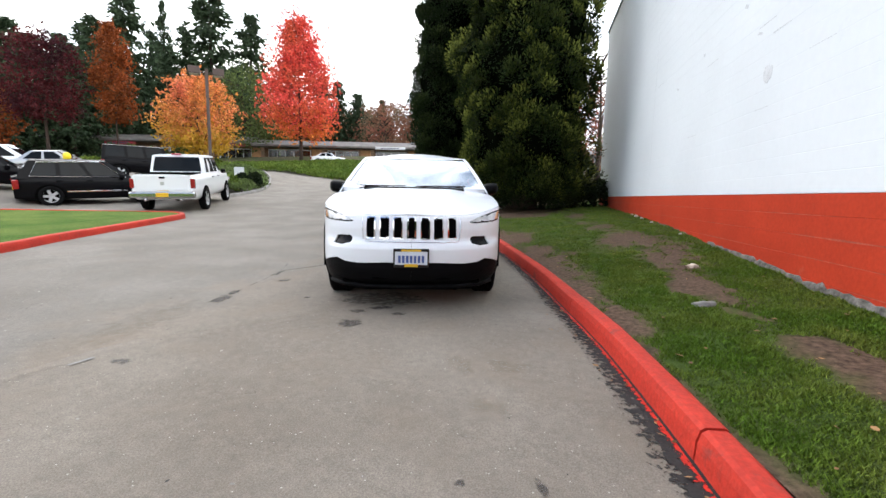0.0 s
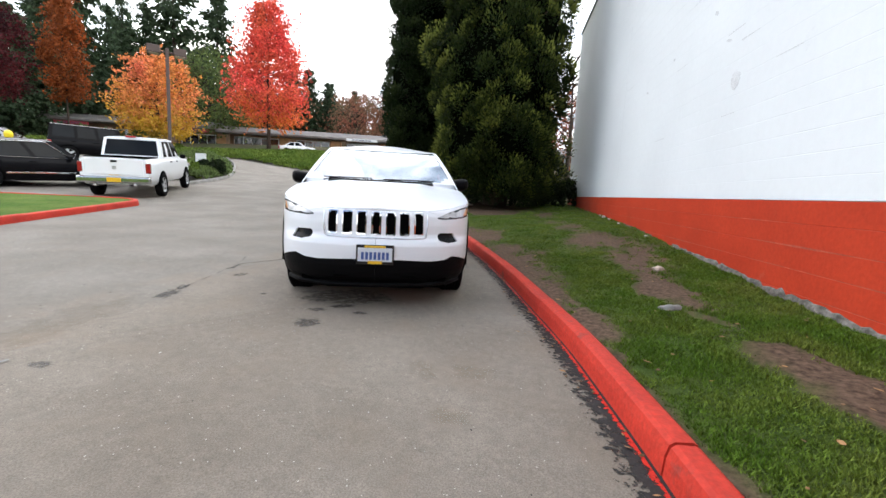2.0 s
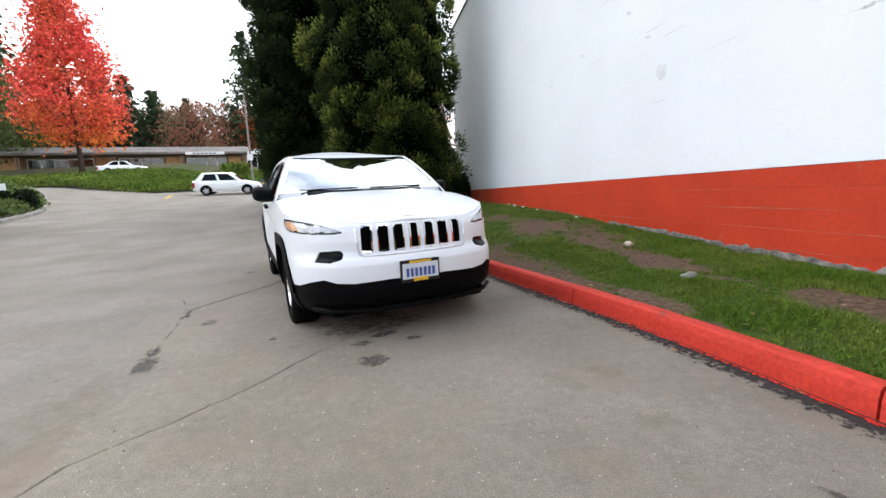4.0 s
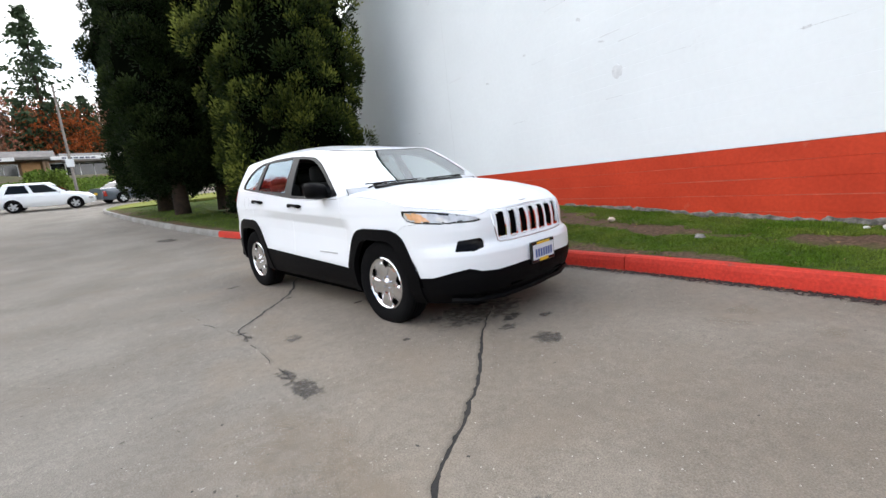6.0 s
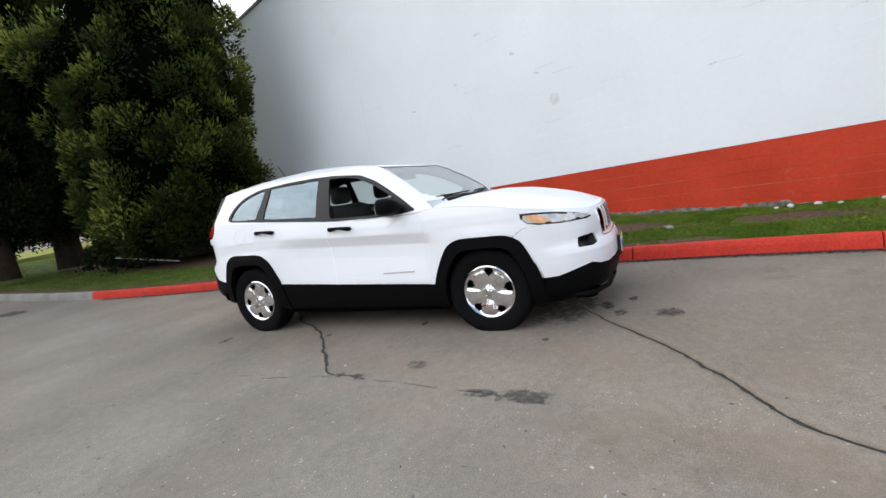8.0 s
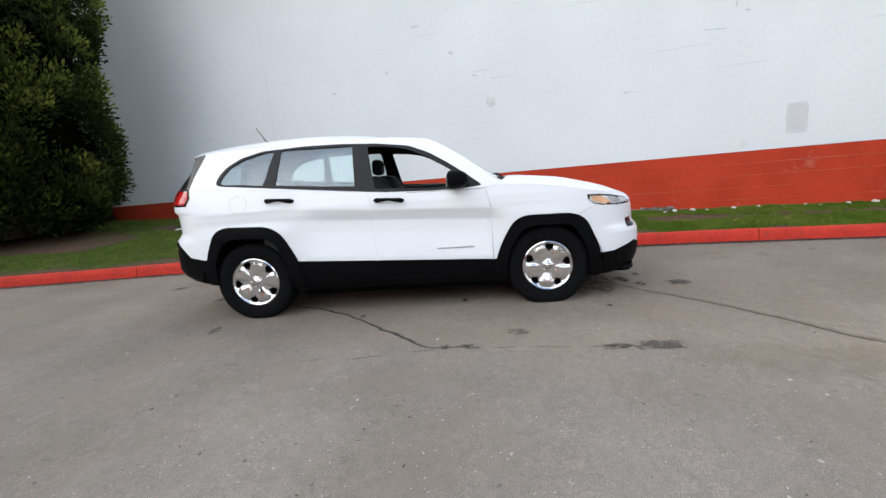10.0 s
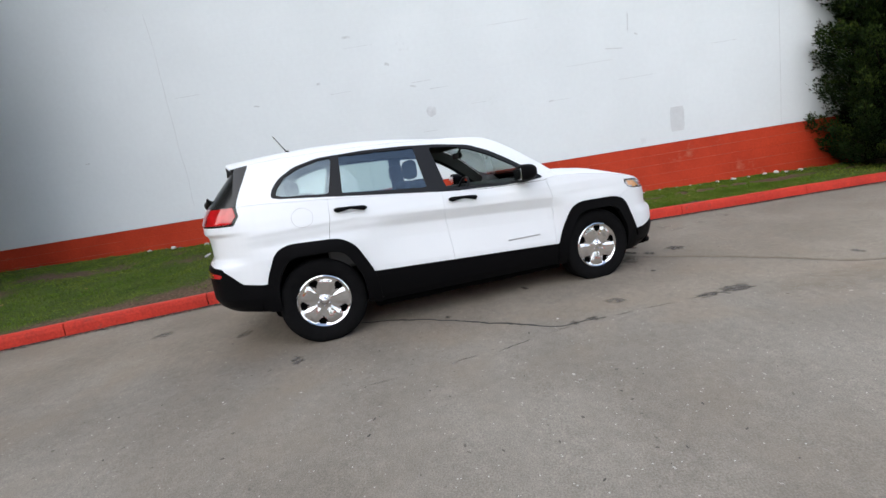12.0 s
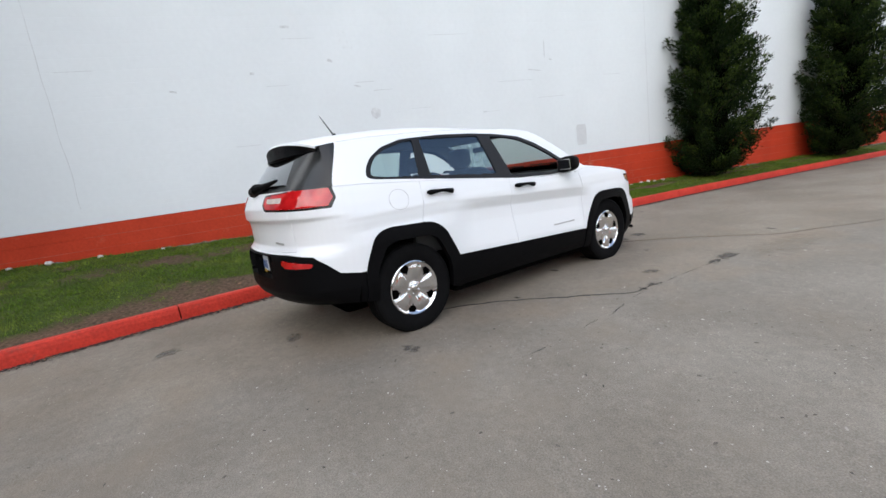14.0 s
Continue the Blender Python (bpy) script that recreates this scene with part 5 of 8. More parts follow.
def s_f(y):
    m = HALF[:, 0] > 1.5
    return float(np.interp(-y, -HALF[m, 1], HS[m]))


def s_r(y):
    m = HALF[:, 0] < -1.5
    a, b = -HALF[m, 1][::-1], HS[m][::-1]
    return float(np.interp(-y, a, b))


def sstep(a, b, x):
    t = np.clip((x - a) / (b - a), 0, 1)
    return t * t * (3 - 2 * t)


def body_point(s, z):
    """The lower body's outer skin at plan length s from the nose and height z, right-hand half."""
    px, py = np.interp(s, HS, HALF[:, 0]), np.interp(s, HS, HALF[:, 1])
    nx, ny = np.interp(s, HS, HN[:, 0]), np.interp(s, HS, HN[:, 1])
    wf, wr = sstep(1.70, 2.24, px), sstep(-1.75, -2.2, px)
    ws = 1 - np.maximum(wf, wr)
    ti = np.interp(z, [.20, .24, .32, .42, .5, .6, .75, .86, .915, .95, 1.02, 1.1, 1.2, 1.27], [.12, .075, .035, .014, .004, .003, .004, .004, .002, 0, .006, .022, .046, .068])
    nf = np.interp(z, [.18, .23, .28, .33, .38, .44, .56, .62, .66, .69, .72, .80, .88, .92, .96, 1.0, 1.05], [.22, .15, .085, .03, .012, 0, .0, .004, .022, .05, .060, .062, .075, .095, .14, .20, .28])
    nr = np.interp(z, [.34, .38, .44, .5, .74, .775, .80, .84, .95, 1.022, 1.042, 1.13, 1.2, 1.27], [.16, .10, .03, .0, .0, .012, .035, .060, .058, .052, .026, .030, .060, .10])
    fl = 0.016 * (np.exp(-((px - 1.35) / .43) ** 2) + np.exp(-((px + 1.35) / .43) ** 2)) * sstep(.95, .84, z)
    # the doors are hollowed below a crisp line that falls towards the front wheel
    drop = (.957 - .052 * px) - z
    hollow = np.interp(drop, [0, .008, .09, .20, .42], [0, .0050, .036, .030, 0]) * sstep(-.98, -.62, px) * sstep(1.02, .80, px)
    haunch = np.interp((1.005 + .03 * (px + 1.4)) - z, [0, .012, .10, .2], [0, .004, .012, 0]) * sstep(-1.95, -1.70, px) * sstep(-.80, -1.05, px)
    ins = ws * (ti + hollow + haunch) + wf * nf + wr * nr - fl
    return np.stack([px - nx * ins, np.minimum(py - ny * ins, 0), z], -1)


def band_top(s):
    px = np.interp(s, HS, HALF[:, 0])
    py = np.interp(s, HS, HALF[:, 1])
    z = np.interp(px, [-2.4, -2.0, -1.65, -1.05, 0.2, 0.78, .93, 1.2, 1.5, 1.7, 1.9, 2.1, 2.24, 2.32], [1.25, 1.25, 1.235, 1.195, 1.092, 1.088, 1.115, 1.10, 1.06, 1.02, .985, .955, .937, .925])
    return z


def band_bot(s):
    px = np.interp(s, HS, HALF[:, 0])
    return np.interp(px, [-2.4, -1.95, -1.7, -1.0, -.9, .9, 1.0, 1.75, 2.0, 2.4], [.40, .385, .36, .30, .265, .25, .25, .25, .235, .225])


def poly(pts, dens=0.01):
    """A closed outline, densified."""
    p = np.array(pts, float)
    out = []
    for a, b in zip(p, np.roll(p, -1, 0)):
        n = max(1, int(np.linalg.norm(b - a) / dens))
        out += [a + (b - a) * k / n for k in range(n)]
    return np.array(out)


def rounded(pts, r=0.02, n=4):
    """Outline with its corners rounded."""
    p = [np.array(q, float) for q in pts]
    out = []
    for i in range(len(p)):
        a, b, c = p[i - 1], p[i], p[(i + 1) % len(p)]
        u, v = (a - b), (c - b)
        ru = min(r, np.linalg.norm(u) * 0.45)
        rv = min(r, np.linalg.norm(v) * 0.45)
        p0, p2 = b + u / (np.linalg.norm(u) + 1e-9) * ru, b + v / (np.linalg.norm(v) + 1e-9) * rv
        for k in range(n + 1):
            t = k / n
            out.append((1 - t) ** 2 * p0 + 2 * t * (1 - t) * b + t * t * p2)
    return [tuple(q) for q in out]


def inside(P, pts):
    """Which of pts lie inside the outline P."""
    x, y = pts[:, 0], pts[:, 1]
    r = np.zeros(len(pts), bool)
    x0, y0 = P[:, 0], P[:, 1]
    x1, y1 = np.roll(x0, -1), np.roll(y0, -1)
    for a, b, c, d in zip(x0, y0, x1, y1):
        cond = (b > y) != (d > y)
        if cond.any():
            xi = (c - a) * (y - b) / (d - b + 1e-12) + a
            r ^= cond & (x < xi)
    return r


def snap(uv, fixed, P, reach):
    """Pulls grid points that lie near an outline onto it."""
    lo, hi = P.min(0) - reach, P.max(0) + reach
    cand = np.where(((uv >= lo) & (uv <= hi)).all(1) & ~fixed)[0]
    A, B = P, np.roll(P, -1, 0)
    D = B - A
    L2 = (D ** 2).sum(1) + 1e-15
    for i in cand:
        t = np.clip(((uv[i] - A) * D).sum(1) / L2, 0, 1)
        q = A + D * t[:, None]
        d2 = ((q - uv[i]) ** 2).sum(1)
        k = d2.argmin()
        if d2[k] < reach * reach:
            uv[i] = q[k]
            fixed[i] = True


class Skin:
    """A grid over a flat (u, v) region that is cut into named panels along outlines, then bent into space by a function."""

    def __init__(self, us, lo, hi, nv, bend):
        self.nu, self.nv, self.bend = len(us), nv, bend
        t = np.linspace(0, 1, nv)
        L, H = np.array([lo(u) for u in us]), np.array([hi(u) for u in us])
        self.uv = np.stack([np.repeat(us, nv), (L[:, None] + (H - L)[:, None] * t).ravel()], 1)
        self.fixed = np.zeros(len(self.uv), bool)
        g = self.fixed.reshape(self.nu, nv)
        g[0], g[-1], g[:, 0], g[:, -1] = True, True, True, True
        i, j = np.meshgrid(np.arange(self.nu - 1), np.arange(nv - 1), indexing="ij")
        a = (i * nv + j).ravel()
        self.quads = np.stack([a, a + nv, a + nv + 1, a + 1], 1)
        self.outlines = []

    def cut(self, name, pts, reach=0.0095, edges=True):
        P = poly(pts)
        self.outlines.append((name, P))
        if edges:
            snap(self.uv, self.fixed, P, reach)

    def sort(self, default):
        c = self.uv[self.quads].mean(1)
        self.names = np.array([default] * len(c), dtype=object)
        for name, P in self.outlines:
            self.names[inside(P, c)] = name

    def panel(self, names, mirror=False, both=False, push=0.0, flange=0.014, gap=0.0015, also=None):
        """Vertices and faces of a panel, pulled in at its rim by the gap, its rim turned inwards by the flange."""
        names = (names,) if isinstance(names, str) else names
        q = self.quads[np.isin(self.names.astype(str), names)]
        if not len(q):
            return np.zeros((0, 3)), []
        used, inv = np.unique(q, return_inverse=True)
        f = inv.reshape(q.shape)
        uv = self.uv[used].copy()
        edge = {}
        for a, b, c, d in f:
            for e in ((a, b), (b, c), (c, d), (d, a)):
                k = (min(e), max(e))
                edge[k] = None if k in edge else e
        rim = [e for e in edge.values() if e]
        if gap:
            cent = np.zeros_like(uv)
            cnt = np.zeros(len(uv))
            for face in f:
                m = uv[face].mean(0)
                for k in face:
                    cent[k] += m
                    cnt[k] += 1
            for k in {i for e in rim for i in e}:
                d = cent[k] / cnt[k] - uv[k]
                n = np.linalg.norm(d)
                if n > 1e-6:
                    uv[k] += d / n * gap
        v = self.bend(uv)
        e = 1e-3
        du = self.bend(uv + np.array([e, 0])) - v
        dv = self.bend(uv + np.array([0, e])) - v
        nrm = np.cross(du, dv)
        nrm /= np.linalg.norm(nrm, axis=1)[:, None] + 1e-12
        c = v.mean(0) - np.array([0, 0, 0.9])
        if (nrm * (v - np.array([v[:, 0].mean() * 0.6, 0, 0.8]))).sum() < 0:
            nrm = -nrm
        v = v + nrm * push
        faces = [tuple(x) for x in f]
        if flange:
            ring = sorted({i for e in rim for i in e})
            at = {k: len(v) + i for i, k in enumerate(ring)}
            v = np.vstack([v, v[ring] - nrm[ring] * flange])
            faces += [(b, a, at[a], at[b]) for a, b in rim]
        if mirror or both:
            w = v * np.array([1, -1, 1])
            g = [tuple(reversed(x)) for x in faces]
            if both:
                k = len(v)
                v = np.vstack([v, w])
                faces = faces + [tuple(i + k for i in x) for x in g]
            else:
                v, faces = w, g
        return v, faces


def panel_ob(name, vf, material, parent, label="", push=0.0, solid=0.0):
    v, f = vf
    bm = bmesh.new()
    vs = [bm.verts.new(p) for p in v]
    for x in f:
        try:
            bm.faces.new([vs[i] for i in x])
        except ValueError:
            pass
    bmesh.ops.remove_doubles(bm, verts=bm.verts, dist=0.0004)
    bmesh.ops.dissolve_degenerate(bm, edges=bm.edges, dist=0.0003)
    bmesh.ops.delete(bm, geom=[q for q in bm.verts if not q.link_faces], context="VERTS")
    me = bpy.data.meshes.new(name)
    bm.to_mesh(me)
    bm.free()
    me.materials.append(material)
    me.polygons.foreach_set("use_smooth", [True] * len(me.polygons))
    me.set_sharp_from_angle(angle=radians(38))
    ob = new(name, me)
    ob.parent = parent
    return tagged(ob, label)


def islands(vf):
    """The separate pieces of a panel."""
    v, f = vf
    root = list(range(len(v)))

    def find(a):
        while root[a] != a:
            root[a] = root[root[a]]
            a = root[a]
        return a

    for x in f:
        for a in x[1:]:
            root[find(a)] = find(x[0])
    by = {}
    for x in f:
        by.setdefault(find(x[0]), []).append(x)
    return [(v, g) for g in by.values()]


CAR = Matrix.Translation((-1.838, 7.346, 0.014)) @ Euler((0, 0.02, math.atan2(-0.964, 0.2665))).to_matrix().to_4x4()
suv = empty("suv", CAR, "white four-door suv with black cladding parked by the kerb", "car")

# lower body
us = np.linspace(0, HS[-1], 430)
skin = Skin(us, lambda s: float(band_bot(s)), lambda s: float(band_top(s)), 78, lambda uv: body_point(uv[:, 0], uv[:, 1]))
A_OUT_F = rounded([(.885, .20), (.885, .46), (.95, .62), (1.045, .785), (1.15, .835), (1.56, .83), (1.675, .775), (1.80, .50), (1.825, .20)], .07)
A_IN_F = rounded([(.975, .1), (.985, .46), (1.035, .59), (1.125, .710), (1.20, .742), (1.51, .740), (1.59, .70), (1.695, .49), (1.715, .1)], .07)
A_OUT_R = rounded([(-1.785, .20), (-1.755, .62), (-1.655, .845), (-1.55, .89), (-1.14, .875), (-1.02, .80), (-.89, .54), (-.85, .20)], .07)
A_IN_R = rounded([(-1.70, .1), (-1.675, .58), (-1.585, .745), (-1.51, .782), (-1.18, .775), (-1.10, .73), (-.995, .52), (-.965, .1)], .07)
side = lambda pts: [(s_x(x), z) for x, z in pts]
skin.cut("front_door", side([(.80, 1.4), (.83, 1.05), (.865, .92), (.862, .3), (-.165, .3), (-.175, .6), (-.205, .92), (-.21, 1.4)]))
skin.cut("rear_door", side([(-.21, 1.4), (-.205, .92), (-.175, .6), (-.165, .3), (-.86, .3), (-1.06, .80), (-1.22, .88), (-1.185, 1.06), (-1.175, 1.4)]))
skin.cut("rear_quarter", [(s_x(-1.175), 1.4), (s_x(-1.185), 1.06), (s_x(-1.22), .88), (s_x(-1.06), .80), (s_x(-.86), .3), (s_x(-1.9), .3), (s_r(-.66), .3), (s_r(-.66), .80), (s_r(-.635), .95), (s_r(-.655), 1.4)])
skin.cut("tailgate", [(s_r(-.655), 1.4), (s_r(-.635), .95), (s_r(-.66), .805), (HS[-1] + .1, .80), (HS[-1] + .1, 1.4)])
skin.cut("front_bumper", [(-.1, .2), (-.1, 1.2), (s_f(-.475), 1.2), (s_f(-.48), .93), (s_f(-.60), .90), (s_x(2.0), .862), (s_x(1.83), .875), (s_x(1.70), .86), (s_x(1.60), .80), (s_x(1.60), .2)])
skin.cut("sill_cladding", side([(-.95, .55), (-.86, .543), (0, .502), (.90, .462), (.95, .1), (-.98, .1)]))
skin.cut("front_cladding", [(s_x(1.74), .1), (s_x(1.79), .455), (s_x(1.93), .462), (s_x(2.06), .50), (s_f(-.70), .525), (s_f(-.62), .498), (s_f(-.5), .488), (s_f(-.2), .50), (-.1, .50), (-.1, .1)])
skin.cut("rear_bumper", [(s_x(-1.70), .1), (s_x(-1.72), .598), (s_x(-1.80), .60), (s_x(-1.94), .625), (s_x(-2.02), .70), (s_r(-.78), .765), (s_r(-.6), .785), (HS[-1] + .1, .79), (HS[-1] + .1, .1)])
skin.cut("arch_front", side(A_OUT_F))
skin.cut("arch_rear", side(A_OUT_R))
skin.cut("void", side(A_IN_F))
skin.cut("void", side(A_IN_R))
HEAD = [(s_x(1.69), .976), (s_x(1.80), .972), (s_x(1.95), .955), (s_f(-.74), .925), (s_f(-.60), .885), (s_f(-.575), .868), (s_f(-.64), .858), (s_x(2.0), .862), (s_x(1.83), .877), (s_x(1.745), .893), (s_x(1.695), .938)]
skin.cut("headlight_bezel", HEAD)
hc = np.array(HEAD).mean(0)
INNER = [tuple(hc + (np.array(p) - hc) * np.array([.95, .76])) for p in HEAD]
skin.cut("headlight", INNER, 0.006)
skin.cut("indicator", [p for p in [(s_x(1.73), .956), (s_x(1.84), .950), (s_x(1.93), .890), (s_x(1.84), .888), (s_x(1.755), .91)]], 0.005)
skin.cut("fog_lamp", rounded([(s_f(-.768), .655), (s_f(-.752), .728), (s_f(-.60), .736), (s_f(-.572), .712), (s_f(-.582), .672), (s_f(-.66), .650)], .014))
for k in range(4):
    y = -.129 * k
    outer = rounded([(s_f(y - .044) if k else .044, .708), (s_f(y - .044) if k else .044, .915), (s_f(y + .044) if k else -.044, .915), (s_f(y + .044) if k else -.044, .708)], .014)
    innr = rounded([(s_f(y - .035) if k else .035, .722), (s_f(y - .035) if k else .035, .905), (s_f(y + .035) if k else -.035, .905), (s_f(y + .035) if k else -.035, .722)], .014)
    skin.cut("slot_frame", outer, 0.007)
    skin.cut("slot", innr, 0.005)
skin.cut("tail_bezel", [(s_x(-1.905), 1.249), (s_x(-1.885), 1.17), (s_x(-1.93), 1.100), (s_r(-.78), 1.100), (s_r(-.35), 1.113), (s_r(-.29), 1.16), (s_r(-.30), 1.232), (s_r(-.72), 1.249)])
skin.cut("tail_light", [(s_x(-1.925), 1.240), (s_x(-1.905), 1.17), (s_x(-1.95), 1.114), (s_r(-.78), 1.115), (s_r(-.37), 1.126), (s_r(-.31), 1.17), (s_r(-.325), 1.222), (s_r(-.72), 1.243)])
skin.cut("tail_inner", [(s_r(-.57), 1.166), (s_r(-.39), 1.168), (s_r(-.36), 1.184), (s_r(-.38), 1.202), (s_r(-.57), 1.202)], 0.006)
skin.cut("reflector", rounded([(s_x(-2.10), .72), (s_r(-.52), .748), (s_r(-.50), .715), (s_r(-.55), .685), (s_x(-2.11), .688)], .015), 0.007)
skin.cut("plate_niche", [(s_r(-.37), .775), (HS[-1] + .1, .775), (HS[-1] + .1, .60), (s_r(-.33), .60)], 0.007)
skin.sort("fender")
for sd, mir in (("right", False), ("left", True)):
    for nm in ("fender", "front_door", "rear_door", "rear_quarter"):
        for piece in islands(skin.panel(nm, mir)):
            panel_ob(nm if len(piece[1]) > 200 else "filler_strip", piece, M_WHITECAR, suv)
    panel_ob("sill_cladding", skin.panel("sill_cladding", mir, push=.004), M_BLACKTRIM, suv, "black plastic sill cladding")
    panel_ob("wheel_arch", skin.panel("arch_front", mir, push=.014, flange=.05, gap=0), M_BLACKTRIM, suv, "black plastic arch flare")
    panel_ob("wheel_arch", skin.panel("arch_rear", mir, push=.014, flange=.05, gap=0), M_BLACKTRIM, suv, "black plastic arch flare")
    hl = panel_ob("headlight", skin.panel("headlight_bezel", mir, push=-.002), M_GLOSSBLACK, suv, "slim headlight with black bezel")
    panel_ob("lens", skin.panel("headlight", mir, push=-.004, gap=0), M_LAMPGLASS, hl, "clear bright lens")
    panel_ob("indicator", skin.panel("indicator", mir, push=-.003, gap=0), M_AMBER, hl, "amber indicator lens")
    panel_ob("fog_lamp", skin.panel("fog_lamp", mir, push=-.012, flange=.03), M_SMOKED, suv, "smoked fog lamp pod")
    panel_ob("tail_bezel", skin.panel("tail_bezel", mir, push=.001, gap=0), M_GLOSSBLACK, suv, "black surround of a tail light")
    tl = panel_ob("tail_light", skin.panel("tail_light", mir, push=.005), M_REDLENS, suv, "red wraparound tail light")
    panel_ob("lens", skin.panel("tail_inner", mir, push=.006, gap=0), M_PALELENS, tl, "pale reversing lens")
    panel_ob("reflector", skin.panel("reflector", mir, push=.003), M_REDLENS, suv, "red bumper reflector")
panel_ob("front_bumper", skin.panel("front_bumper", both=True), M_WHITECAR, suv)
panel_ob("tailgate", skin.panel("tailgate", both=True), M_WHITECAR, suv)
panel_ob("front_cladding", skin.panel("front_cladding", both=True, push=.003), M_BLACKTRIM, suv, "black plastic lower bumper")
panel_ob("rear_bumper", skin.panel("rear_bumper", both=True, push=.003), M_BLACKTRIM, suv, "black plastic rear bumper")
panel_ob("plate_niche", skin.panel("plate_niche", both=True, push=-.075, flange=-.075), M_BLACKTRIM, suv)


def slots_of(name):
    v, f = skin.panel(name, both=True, push=(.004 if name == "slot_frame" else -.012), gap=0, flange=(.016 if name == "slot_frame" else 0))
    return v, f


panel_ob("grille_surround", slots_of("slot_frame"), M_CHROME, suv, "chrome-edged seven-slot grille")
panel_ob("grille_mesh", slots_of("slot"), M_DARK, suv, "black honeycomb grille backing")

# hood: from the cowl to the nose, inside the band's top edge
def top_edge():
    ss = np.linspace(0, s_x(.86), 140)
    return body_point(ss, band_top(ss))


TE = top_edge()[::-1]           # from the cowl end to the nose, right-hand side
te_x, te_y, te_z = TE[:, 0], -TE[:, 1], TE[:, 2]
hv, hf = [], []
NU_, NV_ = 41, len(TE)


def cowl_x(y):
    return 1.075 - 0.15 * (abs(y) / 0.80) ** 2.2


def hood_crown(x):
    return float(np.interp(x, [.85, 1.05, 1.2, 1.6, 2.0, 2.2, 2.3], [.045, .058, .070, .080, .055, .022, .004]))


for i in range(NV_):
    x, w, z = te_x[i], max(te_y[i], 0.0) - .003, te_z[i]
    crown = hood_crown(x)
    for k in range(NU_):
        u = -1 + 2 * k / (NU_ - 1)
        y = u * w
        xx = x
        lift = crown * (1 - abs(u) ** 2.6)
        bulge = .012 * math.exp(-((abs(y) - .42) / .10) ** 2) * float(np.interp(x, [1.0, 1.3, 1.9, 2.15], [.2, 1, 1, 0]))
        cx = cowl_x(y)
        if xx < cx:
            j = np.interp(cx, te_x, te_z)
            lift = hood_crown(cx) * (1 - abs(u) ** 2.6)
            hv.append((cx, y, float(j) + lift))
        else:
            hv.append((xx, y, z + lift + bulge))
for i in range(NV_ - 1):
    for k in range(NU_ - 1):
        hf.append((i * NU_ + k, i * NU_ + k + 1, (i + 1) * NU_ + k + 1, (i + 1) * NU_ + k))
panel_ob("hood", (np.array(hv), hf), M_WHITECAR, suv)

# upper body side: pillars and window openings in a flat (x, z) region
def side_y(x, z):
    t = np.clip(z - 1.10, 0, 1)
    y = .885 - .40 * t - .22 * t * t
    y = y - .10 * sstep(-1.35, -2.25, x) - .045 * sstep(.35, 1.05, x)
    return y


def roof_line(x):
    return float(np.interp(x, [-2.2, -2.02, -1.8, -1.5, -1.0, -.5, 0, .2, .33, .45, .6, .8, .97], [1.50, 1.535, 1.562, 1.588, 1.608, 1.610, 1.598, 1.582, 1.562, 1.505, 1.408, 1.258, 1.118]))


def belt_line(x):
    return float(band_top(s_x(max(-2.02, min(x, .95)))))


ux = np.linspace(-1.90, .955, 210)


def top_of_side(x):
    return max(roof_line(x), belt_line(x) + .004)


def bend_side(uv):
    x, z = uv[:, 0], uv[:, 1]
    # the rear edge leans forward with height
    k = sstep(-1.6, -1.95, x)
    xx = x + k * (z - 1.25) * .16 - k * .01
    base = np.array([body_point(s_x(max(-2.08, min(q, .95))), 1.2)[1] for q in x])
    bz = np.array([belt_line(q) for q in x])
    by = np.array([body_point(s_x(max(-2.08, min(q, .95))), b)[1] for q, b in zip(x, bz)])
    y0 = side_y(x, bz)
    y = by + (y0 - side_y(x, z))
    return np.stack([xx, y, z], 1)


cab = Skin(ux, belt_line, top_of_side, 40, bend_side)
DLO = rounded([(-1.615, 1.278), (-1.59, 1.35), (-1.525, 1.425), (-1.40, 1.50), (-1.2, 1.553), (-.8, 1.572), (-.45, 1.568), (-.15, 1.55), (.155, 1.51), (.338, 1.435), (.50, 1.336), (.66, 1.225), (.80, 1.118),
               (.64, 1.102), (.375, 1.098), (.0, 1.112), (-.15, 1.122), (-.714, 1.176), (-1.083, 1.212), (-1.55, 1.258)], .03)
W_Q = rounded([(-1.575, 1.290), (-1.55, 1.352), (-1.485, 1.425), (-1.37, 1.488), (-1.2, 1.532), (-1.085, 1.545), (-1.160, 1.243), (-1.53, 1.272)], .03)
W_R = rounded([(-1.02, 1.549), (-.36, 1.543), (-.325, 1.180), (-1.05, 1.234)], .02)
W_F = rounded([(-.22, 1.528), (-.02, 1.513), (.14, 1.480), (.32, 1.402), (.48, 1.306), (.62, 1.208), (.70, 1.140), (.62, 1.124), (.375, 1.120), (-.15, 1.146)], .03)
FIN = [(-1.95, 1.62), (-1.765, 1.60), (-1.78, 1.54), (-1.815, 1.45), (-1.848, 1.36), (-1.868, 1.28), (-1.872, 1.22), (-1.95, 1.22)]
cab.cut("side_fin", FIN, 0.008)
cab.cut("window_trim", DLO)
cab.cut("quarter_glass", W_Q, 0.008)
cab.cut("rear_glass_hole", W_R, 0.008)
cab.cut("front_hole", W_F, 0.008)
cab.sort("upper")
